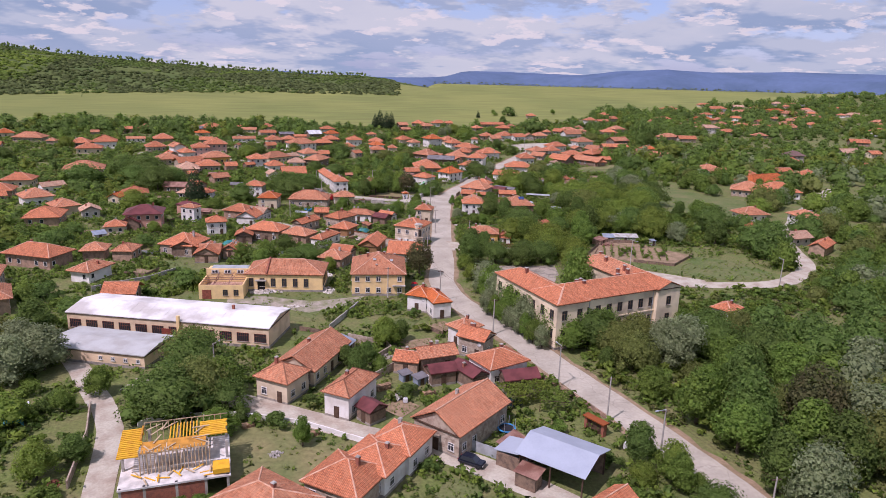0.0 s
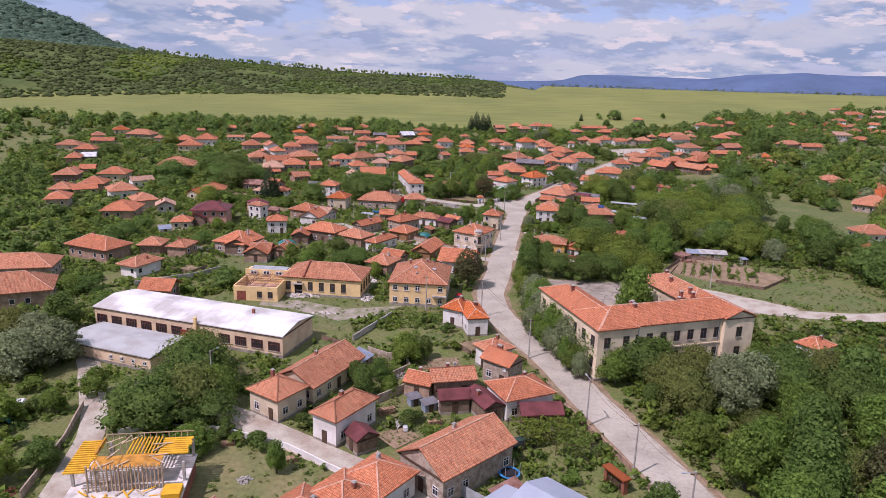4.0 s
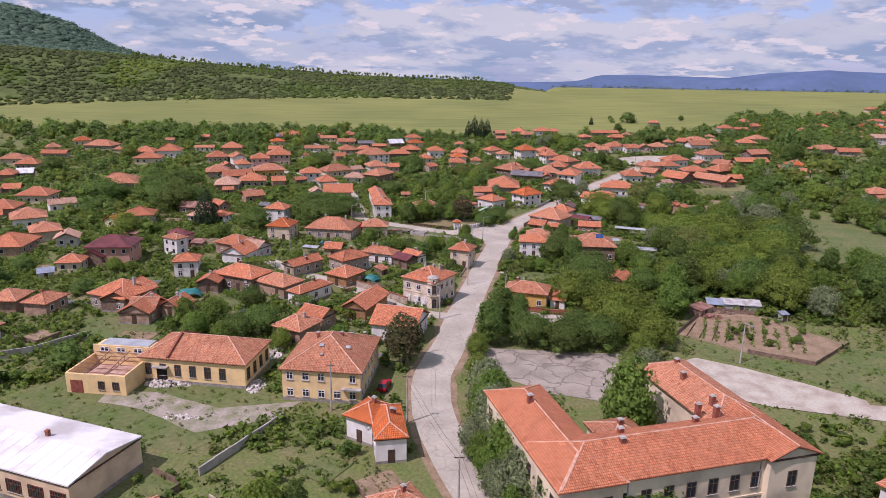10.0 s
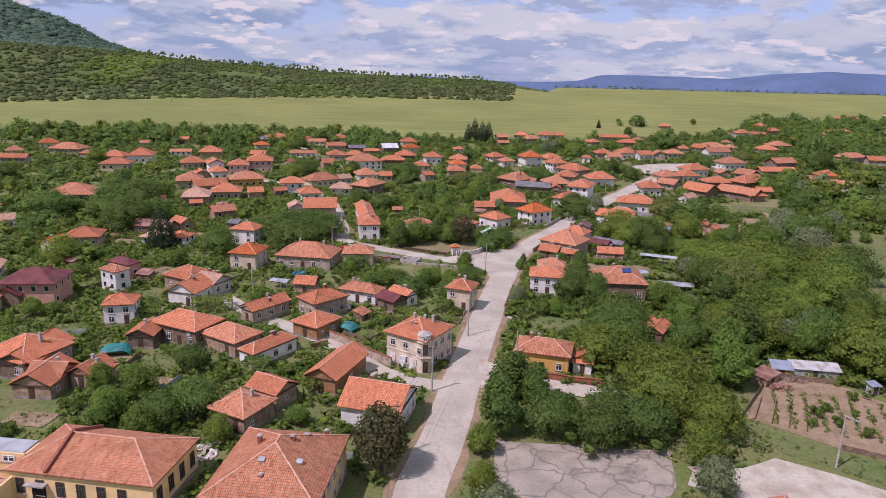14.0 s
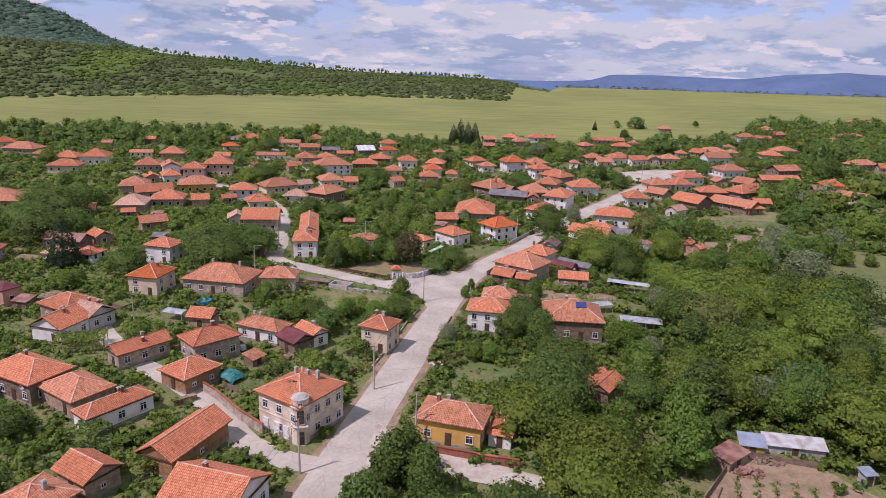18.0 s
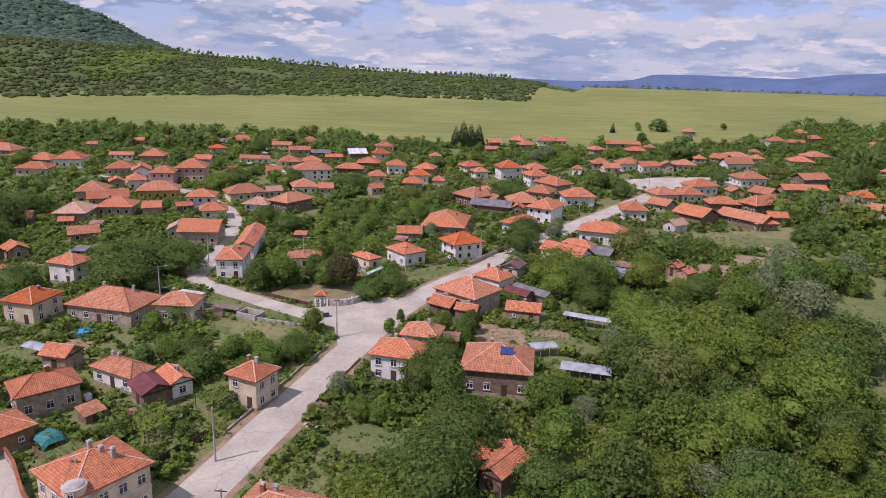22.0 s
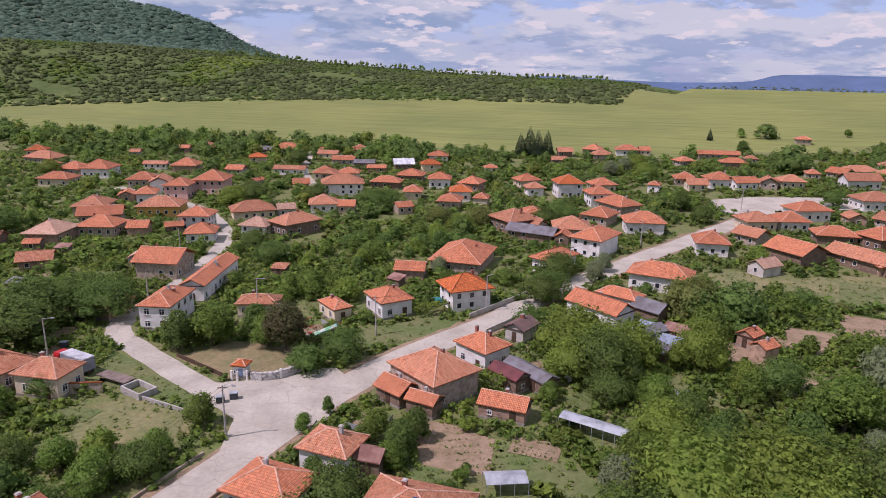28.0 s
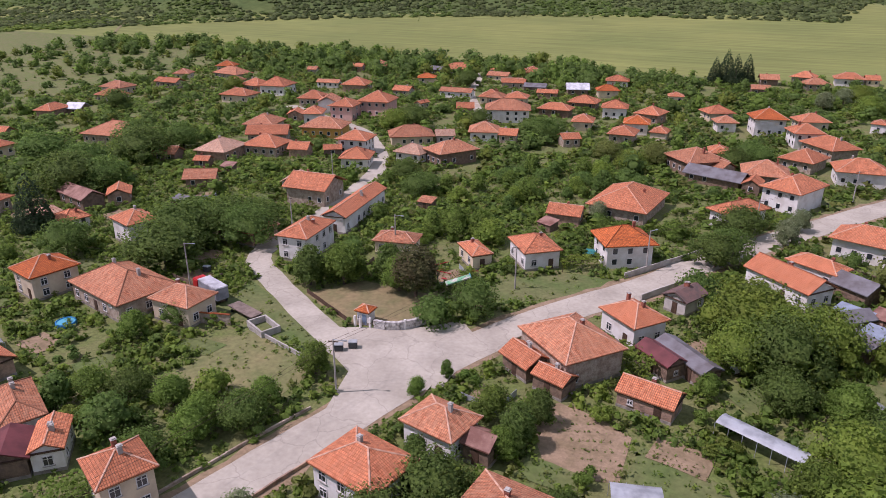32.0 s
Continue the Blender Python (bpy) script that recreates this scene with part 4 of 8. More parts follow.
house(-106.2, 330.4, 19, 8.1, 6.6, 2.6, 'gable', 'wood')
house(-75.2, 315.7, 35, 9.0, 7.7, 2.8, 'gable', 'brick')
house(-40.0, 321.1, 8, 12.5, 11.5, 4.4, 'gable', 'stone')
house(-50.1, 325.5, 19, 6.5, 7.7, 3.0, 'gable', 'pale')
house(-81.9, 294.9, 50, 6.0, 7.7, 2.8, 'gable', 'brick')
house(-52.7, 387.8, 37, 15.6, 11.0, 3.4, 'hip', 'cream')
house(-43.2, 394.5, 35, 6.9, 6.6, 3.0, 'gable', 'pale')
house(-28.5, 372.3, -28, 10.2, 14.6, 4.2, 'hip', 'wood')
house(-39.8, 368.6, -1, 10.2, 8.5, 3.0, 'hip', 'palewhite')
house(-78.5, 468.9, 8, 15.7, 6.6, 2.8, 'gable', 'white')
house(-108.6, 526.3, 34, 17.0, 12.2, 3.2, 'hip', 'stone')
house(-117.3, 520.2, 3, 10.1, 6.6, 2.8, 'gable', 'slate')
house(-110.3, 495.5, 27, 9.7, 8.5, 3.0, 'hip', 'orange')
house(-102.5, 461.0, 4, 9.1, 6.6, 2.8, 'gable', 'stone')
house(-79.8, 440.0, -9, 3.7, 6.6, 2.8, 'gable', 'stone')
house(-79.6, 516.3, 5, 11.7, 6.6, 2.8, 'gable', 'cream')
house(-87.5, 529.7, 50, 5.0, 6.6, 3.0, 'hip', 'stone')
house(-66.2, 502.5, 25, 10.9, 6.6, 2.8, 'gable', 'stone')
house(-58.8, 463.9, 14, 10.3, 9.8, 3.2, 'hip', 'cream')
house(-59.0, 439.7, 29, 7.5, 6.6, 2.8, 'gable', 'brick')
house(-67.3, 531.0, 34, 10.4, 11.0, 3.4, 'hip', 'cream')
house(-64.3, 501.1, 15, 11.5, 6.6, 2.8, 'gable', 'stone')
house(-50.9, 495.0, 14, 10.7, 6.6, 2.8, 'gable', 'slate')
house(-31.2, 497.1, 25, 10.6, 8.8, 3.0, 'gable', 'white_sheet')
house(-47.9, 466.7, 14, 10.4, 9.8, 3.2, 'hip', 'cream')
house(-55.7, 463.2, 2, 8.1, 8.8, 3.2, 'hip', 'stone')
house(-40.7, 484.5, 14, 9.6, 5.5, 2.6, 'gable', 'brick')
house(-38.9, 437.4, 24, 17.9, 13.4, 4.9, 'hip', 'white')
house(-24.6, 452.5, 4, 13.6, 8.5, 3.0, 'hip', 'wood')
house(-18.9, 470.7, 6, 12.5, 11.0, 3.0, 'hip', 'wood')
house(-20.5, 524.7, 15, 11.4, 9.8, 3.2, 'hip', 'white')
house(-17.7, 499.1, 25, 10.3, 8.5, 3.2, 'hip', 'orange')
house(-2.8, 460.1, 13, 10.6, 9.8, 4.2, 'hip', 'white')
house(12.2, 456.9, -7, 10.2, 11.0, 3.8, 'hip', 'brick')
house(-7.9, 436.8, 13, 8.3, 9.8, 3.2, 'hip', 'cream')
house(-4.2, 411.3, 40, 6.8, 6.6, 2.8, 'gable', 'stone')
house(10.7, 424.4, 5, 9.5, 11.0, 3.4, 'hip', 'stone')
house(11.4, 439.0, 13, 9.5, 9.8, 4.0, 'hip', 'white_orange')
house(21.4, 432.1, 1, 6.3, 7.7, 3.2, 'hip', 'cream')
house(-33.7, 406.1, 24, 11.0, 11.0, 3.4, 'hip', 'white')
house(-24.4, 406.6, 14, 6.8, 6.6, 2.8, 'gable', 'stone')
house(39.2, 399.0, -45, 13.4, 13.4, 4.2, 'hip', 'wood')
house(33.5, 472.4, 35, 10.8, 9.8, 3.2, 'hip', 'cream')
house(39.0, 455.7, 23, 8.1, 7.7, 3.4, 'hip', 'white')
house(43.5, 414.6, 13, 6.6, 8.8, 3.2, 'hip', 'stone')
house(46.3, 397.9, -34, 7.6, 6.6, 2.8, 'gable', 'stone')
house(52.6, 457.2, 20, 11.8, 11.0, 6.0, 'hip', 'white_orange')
house(65.9, 470.8, 25, 11.2, 9.8, 3.4, 'hip', 'cream')
house(65.4, 444.9, 23, 10.2, 9.8, 5.0, 'hip', 'white')
house(81.6, 407.7, 9, 13.8, 11.0, 4.2, 'hip', 'white')
house(73.3, 435.6, -48, 15.1, 11.0, 3.4, 'hip', 'stone')
house(67.1, 416.9, -20, 10.7, 12.2, 3.4, 'hip', 'stone')
house(58.6, 395.8, 9, 12.7, 12.2, 3.4, 'hip', 'stone')
house(66.9, 376.1, -23, 10.7, 14.6, 5.6, 'hip', 'white')
house(47.0, 388.1, -15, 16.7, 7.7, 2.6, 'gable', 'slate')
house(56.9, 384.5, -4, 5.0, 6.6, 2.8, 'gable', 'wood')
house(56.9, 355.3, -33, 7.5, 13.2, 4.0, 'hip', 'white')
house(32.3, 351.9, -3, 14.8, 19.5, 3.4, 'hip', 'stone')
house(21.8, 336.7, 7, 8.2, 6.6, 2.8, 'gable', 'brick')
house(58.1, 568.9, -16, 11.1, 9.8, 3.2, 'hip', 'stone')
house(43.1, 558.8, 15, 9.0, 7.7, 2.8, 'gable', 'wood')
house(63.3, 553.2, 25, 11.4, 8.5, 3.0, 'hip', 'stone')
house(76.6, 571.3, 5, 13.4, 9.8, 3.4, 'hip', 'white')
house(86.0, 575.0, 14, 6.6, 6.6, 2.8, 'gable', 'cream')
house(12.5, 498.8, 14, 6.9, 6.6, 3.0, 'hip', 'cream')
house(87.8, 475.8, -11, 5.6, 6.6, 3.4, 'hip', 'white')
house(42.3, 531.6, 14, 8.4, 6.6, 2.8, 'gable', 'wood')
house(104.8, 545.3, 33, 9.6, 8.5, 3.0, 'hip', 'stone')
house(124.5, 571.7, 6, 22.6, 7.7, 2.9, 'gable', 'stone')
house(129.0, 547.1, 5, 13.1, 8.5, 3.0, 'hip', 'brick')
house(139.5, 560.9, -3, 7.2, 6.6, 3.0, 'hip', 'stone')
house(101.7, 496.2, 4, 10.3, 9.8, 3.2, 'hip', 'stone')
house(105.4, 484.9, 13, 9.5, 8.8, 3.0, 'gable', 'cream')
house(115.8, 494.9, 14, 12.1, 11.0, 4.0, 'hip', 'white')
house(125.5, 492.6, 25, 11.8, 8.8, 3.4, 'gable', 'white')
house(137.0, 497.9, -4, 8.1, 8.8, 3.2, 'gable', 'stone')
house(146.6, 501.8, 5, 11.3, 9.8, 3.4, 'hip', 'cream')
house(161.0, 526.0, -2, 6.6, 7.7, 3.0, 'hip', 'stone')
house(174.1, 530.5, -50, 10.4, 8.8, 3.0, 'gable', 'stone')
house(183.3, 537.8, 20, 17.7, 9.8, 3.2, 'hip', 'cream')
house(176.0, 508.8, 14, 16.2, 9.9, 4.0, 'gable', 'white')
house(201.4, 557.5, -12, 6.7, 7.7, 3.2, 'hip', 'stone')
house(194.6, 534.2, 27, 7.7, 7.7, 3.0, 'hip', 'cream')
house(230.6, 604.3, 3, 11.8, 9.8, 4.0, 'hip', 'white')
house(259.6, 640.5, -7, 10.5, 9.8, 5.0, 'hip', 'white')
house(261.3, 627.5, 34, 17.1, 8.8, 3.0, 'gable', 'stone')
house(244.5, 608.0, 3, 11.9, 6.6, 2.8, 'gable', 'stone')
house(217.3, 529.4, -6, 13.1, 12.2, 3.4, 'hip', 'cream')
house(232.8, 547.9, 14, 13.4, 12.2, 3.6, 'hip', 'stone')
house(196.5, 464.3, 24, 16.6, 9.9, 5.2, 'gable', 'wood')
house(169.0, 467.1, 13, 14.8, 12.2, 4.0, 'hip', 'white')
house(139.7, 442.4, 19, 14.2, 11.0, 4.0, 'hip', 'white')
house(154.3, 438.6, 7, 6.9, 7.7, 2.8, 'gable', 'brick')
house(166.3, 436.7, -50, 10.3, 9.9, 3.0, 'gable', 'stone')
house(187.3, 448.9, 7, 21.3, 7.7, 2.8, 'gable', 'brick')
house(119.3, 423.1, 20, 11.7, 11.0, 3.6, 'hip', 'cream')
house(130.6, 426.0, 12, 10.8, 11.0, 3.6, 'hip', 'white')
house(100.7, 387.1, 2, 10.4, 11.0, 4.0, 'hip', 'white')
house(114.8, 402.8, -43, 9.5, 8.8, 3.2, 'gable', 'stone')
house(123.7, 384.9, -50, 13.5, 12.1, 3.6, 'gable', 'wood')
house(141.0, 412.0, 1, 13.3, 9.8, 3.0, 'hip', 'wood')
house(141.2, 383.1, -50, 19.3, 9.9, 3.2, 'gable', 'wood')
house(157.4, 410.9, 31, 21.6, 11.0, 4.0, 'hip', 'wood')
house(154.7, 390.1, 2, 7.9, 6.6, 2.8, 'gable', 'brick')
house(145.4, 378.5, 13, 9.2, 8.5, 2.8, 'hip', 'brick')
house(112.3, 367.6, -50, 6.1, 7.7, 2.8, 'gable', 'pale')
house(84.3, 346.8, -13, 15.7, 9.8, 4.2, 'hip', 'white')
house(194.3, 418.7, -5, 8.8, 8.8, 3.4, 'gable', 'wood')
house(206.4, 433.1, -6, 10.4, 9.8, 4.0, 'hip', 'orange')
house(203.9, 409.2, -50, 12.5, 7.7, 3.2, 'gable', 'stone')
house(182.4, 640.9, -1, 9.8, 8.5, 3.0, 'hip', 'stone')
house(293.6, 605.0, 14, 10.0, 9.8, 3.0, 'hip', 'stone')

house(-234.7, 479.9, 27, 11.2, 9.8, 3.4, 'hip', 'orange')
house(-212.4, 462.3, -5, 19.3, 12.2, 3.2, 'hip', 'stone')
house(-237.1, 450.7, 27, 9.1, 9.8, 3.2, 'hip', 'cream')
house(-223.7, 429.9, 5, 14.7, 7.7, 3.0, 'gable', 'stone')
house(-233.4, 407.2, 6, 14.2, 11.0, 3.4, 'hip', 'cream')
house(-215.0, 390.4, 6, 12.5, 9.8, 3.4, 'hip', 'stone')
house(-204.1, 354.9, 18, 8.3, 12.2, 3.4, 'hip', 'brick')
house(-200.3, 363.3, 19, 8.0, 7.7, 2.8, 'gable', 'white_sheet')
house(-194.6, 448.0, -5, 6.1, 6.6, 3.0, 'hip', 'stone')
house(-143.1, 340.2, 12, 19.2, 15.9, 3.4, 'hip', 'old')
house(-179.7, 320.8, 16, 7.6, 6.6, 2.8, 'gable', 'brick')
house(-159.3, 305.0, 5, 13.3, 11.0, 3.6, 'hip', 'cream')
house(-182.3, 311.8, 21, 4.9, 9.9, 3.4, 'hip', 'stone')
house(-157.2, 280.5, 10, 11.1, 11.0, 3.2, 'hip', 'brick')
house(-137.6, 263.4, 33, 11.5, 12.2, 3.8, 'hip', 'white')
house(-121.9, 246.6, 35, 9.4, 11.0, 3.4, 'hip', 'cream')
house(-110.4, 238.9, 22, 7.4, 7.7, 3.0, 'gable', 'pale')
house(-122.5, 230.2, 7, 12.4, 13.4, 3.2, 'hip', 'brick')
house(-108.0, 264.6, -11, 5.4, 6.6, 3.0, 'gable', 'orange')
house(-102.9, 272.6, 15, 10.6, 9.8, 3.4, 'hip', 'stone')
house(-140.7, 289.3, 40, 10.0, 6.6, 3.2, 'gable', 'palewhite')
house(-175.5, 293.9, 11, 11.2, 11.0, 4.5, 'hip', 'wood')
house(-163.2, 266.0, 13, 9.2, 11.0, 3.2, 'hip', 'stone')
house(-155.1, 267.5, 32, 9.9, 6.6, 2.8, 'gable', 'stone')
house(-153.9, 245.8, 19, 8.9, 12.2, 3.4, 'hip', 'stone')
house(205.6, 352.1, 4, 12.5, 9.8, 3.0, 'hip', 'stone')
house(202.2, 332.8, 25, 27.0, 8.8, 3.2, 'gable', 'white')
house(214.3, 324.6, -11, 11.6, 9.8, 3.0, 'hip', 'cream')
house(182.6, 277.5, -35, 15.8, 13.4, 3.4, 'hip', 'stone')
house(209.1, 302.3, 17, 32.5, 13.4, 3.6, 'hip', 'orange')
house(195.3, 272.8, -6, 19.3, 14.6, 3.6, 'hip', 'white')
house(248.8, 342.2, 3, 11.3, 6.6, 2.8, 'gable', 'brick')
house(267.9, 377.3, -13, 12.4, 11.0, 3.2, 'hip', 'stone')
house(288.9, 388.4, -10, 10.0, 8.5, 3.0, 'hip', 'stone')
house(253.3, 326.0, 16, 12.5, 11.0, 3.2, 'hip', 'stone')
house(147.6, 223.0, 1, 12.2, 9.8, 3.2, 'hip', 'white')
house(134.5, 199.7, 0, 5.3, 6.6, 2.8, 'gable', 'brick')
house(160.0, 205.9, 0, 9.3, 12.2, 5.6, 'hip', 'white')
house(139.9, 184.4, 11, 9.5, 7.7, 3.0, 'gable', 'pale')
house(259.5, 505.5, 21, 18.8, 9.8, 3.2, 'hip', 'stone')
house(271.8, 496.4, -6, 15.1, 8.8, 3.0, 'gable', 'stone')
house(357.3, 627.7, 14, 36.8, 12.2, 3.4, 'hip', 'orange')
house(383.3, 632.8, 7, 12.1, 8.5, 3.2, 'hip', 'stone')
house(326.0, 556.3, 7, 21.2, 11.0, 5.0, 'hip', 'palewhite')
house(337.3, 542.5, -7, 15.2, 9.8, 3.2, 'hip', 'stone')
house(384.9, 590.9, 7, 16.9, 9.8, 3.2, 'hip', 'cream')
house(392.3, 580.2, 18, 19.7, 9.8, 3.0, 'hip', 'stone')
house(410.1, 584.9, 7, 11.7, 7.3, 3.0, 'hip', 'stone')
house(305.4, 590.6, -9, 14.1, 9.8, 3.4, 'hip', 'white')
house(314.6, 581.4, 7, 15.1, 8.8, 3.0, 'gable', 'stone')
house(320.4, 634.0, 19, 21.2, 8.5, 3.0, 'hip', 'stone')
house(374.2, 720.9, 8, 19.2, 11.0, 3.0, 'hip', 'stone')
house(433.5, 720.5, 23, 29.0, 11.0, 4.6, 'hip', 'white')
house(447.7, 771.4, 9, 17.0, 8.5, 3.0, 'hip', 'cream')
house(356.8, 523.0, 6, 12.3, 9.8, 3.0, 'hip', 'stone')
house(509.7, 721.3, 27, 36.1, 11.0, 3.2, 'hip', 'orange')
house(465.8, 654.9, 7, 10.4, 7.3, 3.0, 'hip', 'stone')
house(518.1, 702.7, 18, 25.6, 9.8, 3.2, 'hip', 'cream')
house(473.0, 640.8, 15, 15.9, 8.5, 3.0, 'hip', 'stone')
house(555.0, 723.1, 8, 22.8, 9.8, 3.0, 'hip', 'pale')
house(502.6, 662.2, 23, 16.6, 8.5, 3.0, 'hip', 'stone')
house(470.7, 603.7, 7, 13.7, 9.8, 3.4, 'hip', 'white')
house(430.0, 583.0, 7, 23.3, 9.8, 3.0, 'hip', 'stone')
house(590.2, 775.0, 9, 17.4, 7.7, 3.0, 'gable', 'slate')
house(583.5, 790.9, 7, 18.8, 8.5, 3.4, 'hip', 'white')
house(460.0, 711.3, 18, 26.0, 8.5, 3.0, 'hip', 'stone')
house(297.1, 397.0, -7, 13.3, 11.0, 5.6, 'hip', 'darkroof')

house(-115.7, 155.5, 13, 18.5, 11, 4.0, 'hip', 'stone')
house(-106.0, 137.3, 23, 17.2, 12, 4.0, 'hip', 'brick')
house(-105.5, 177.0, -24, 16.4, 10, 3.8, 'hip', 'brick')

far_rng = random.Random(31)
placed = 0
for k in range(900):
    x, y = far_rng.uniform(330, 620), far_rng.uniform(520, 800)
    if placed < 26 and y < field_edge(x) - 22 and y > 480 + 0.25 * x and all((x - b[0]) ** 2 + (y - b[1]) ** 2 > 17 ** 2 for b in BUILT):
        house(round(x, 1), round(y, 1), far_rng.choice((-40, -25, -10, 15, 30)), round(far_rng.uniform(9, 14), 1), round(far_rng.uniform(7, 9), 1), far_rng.choice((2.5, 2.7, 3.0, 4.8)), far_rng.choice(("hip", "hip", "gable")), far_rng.choice(("white", "cream", "white", "brick", "pale")), "far")
        placed += 1


# ---- larger buildings, each with its own shape ----
def wing(ob, cx, cy, rot, w, d, h, roof, tile, wall, kind=None, rows=(), gap=2.8, sides="frbl", pitch=0.42, inset=0.45, cap=True, skip=0.0, seed=1, base=True):
    """One roofed block of a larger building, set at (cx, cy) in the building's own plan."""
    rng = random.Random(seed)
    m = pose(cx, cy, 0, 0, 0, rot)
    v, f, uv, caps, top = (hip_roof if roof == "hip" else gable_roof)(w, d, h, pitch)
    part("roof", mesh_of("roof", v, f, [tile], uvs=uv), ob, m)
    if cap:
        part("ridge_cap", cap_mesh(caps, MORTAR), ob, m)
    part("wall", wall_mesh(w, d, h, roof, top - h, wall, inset), ob, m)
    wx, wy = w / 2 - inset, d / 2 - inset
    if base:
        part("plinth", boxes("plinth", [(-wx - 0.05, wx + 0.05, -wy - 0.05, wy + 0.05, -1.2, 0.6)], PLINTH), ob, m)
    part("eave_board", boxes("eave_board", [(-wx - 0.2, wx + 0.2, -wy - 0.2, wy + 0.2, h - 0.36, h - 0.2)], TIMBER), ob, m)
    for key, length, q in (("f", 2 * wx, pose(0, -wy, 0)), ("r", 2 * wy, pose(wx, 0, 0, 0, 0, 90)), ("b", 2 * wx, pose(0, wy, 0, 0, 0, 180)), ("l", 2 * wy, pose(-wx, 0, 0, 0, 0, -90))):
        if kind is None or key not in sides:
            continue
        n = max(1, int(length / gap))
        for z in rows:
            for i in range(n):
                if rng.random() >= skip:
                    put_window(ob, kind, m @ q @ pose(-length / 2 + length * (i + 0.5) / n, -0.005, z))
    return top


def built(ob_x, ob_y, rot, cx, cy, w, d):
    a = radians(rot)
    BUILT.append((ob_x + cx * math.cos(a) - cy * math.sin(a), ob_y + cx * math.sin(a) + cy * math.cos(a), a, w, d))


def school():
    X, Y, R = 21.7, 102.4, 16.5
    ob = thing("school", X, Y, R, "large two-storey cream school with red tile wings", "school")
    sc, tile = WALL["school"], ROOF["red"]
    wing(ob, 16.7, 4.9, 0, 34, 10.4, 10.5, "hip", tile, sc, WIN_TALL, (2.4, 6.5), 3.0, "fb", 0.46)
    wing(ob, 3.6, 12.2, 0, 8.8, 25.4, 10.35, "hip", tile, sc, WIN_TALL, (2.4, 6.5), 3.1, "lf", 0.44)
    wing(ob, 29.6, 17.5, 0, 9.4, 20.5, 10.4, "hip", ROOF["old"], sc, WIN_TALL, (2.4, 6.5), 3.2, "rb", 0.44)
    wing(ob, 30.2, 4.6, 0, 7.6, 11.6, 10.65, "gable", tile, sc, WIN_TALL, (2.4, 6.5), 3.4, "fr", 0.40)
    wing(ob, 14.5, 13.2, 0, 7.0, 7.0, 8.2, "hip", ROOF["old"], sc, pitch=0.4)
    for cx, cy, w, d in ((16.7, 4.9, 34, 10.4), (3.6, 12.2, 8.8, 25.4), (29.6, 17.5, 9.4, 20.5), (14.5, 13.2, 7, 7)):
        built(X, Y, R, cx, cy, w, d)
    for x, y, z in ((9.5, 4.2, 12.8), (11, 7.2, 12.2), (22, 7.6, 12.0), (24.5, 10.5, 12.1), (27.4, 11.5, 12.4), (29.6, 23, 12.6), (28, 19, 12.4), (3, 17, 12.8), (14.5, 13, 9.8), (26.2, 9.0, 12.3)):
        c = part("chimney", CHIMNEY, ob, pose(x, y, z - 0.3) @ Matrix.Diagonal((1.25, 1.25, 0.95, 1)))
        part("chimney_cap", CAP, c)
    for k in range(9):
        put_window(ob, WIN_SMALL, pose(2.5 + 3.3 * k, 0.14, -0.1 + 0.75))
    for x in (8.2, 26.2):
        part("downpipe", boxes("downpipe", [(x - 0.07, x + 0.07, 0.02, 0.14, 0, 10.2)], METAL), ob)
    part("cornice", boxes("cornice", [(0.4, 33.2, -0.02, 0.15, 5.3, 5.55)], WALL["cream"]), ob)


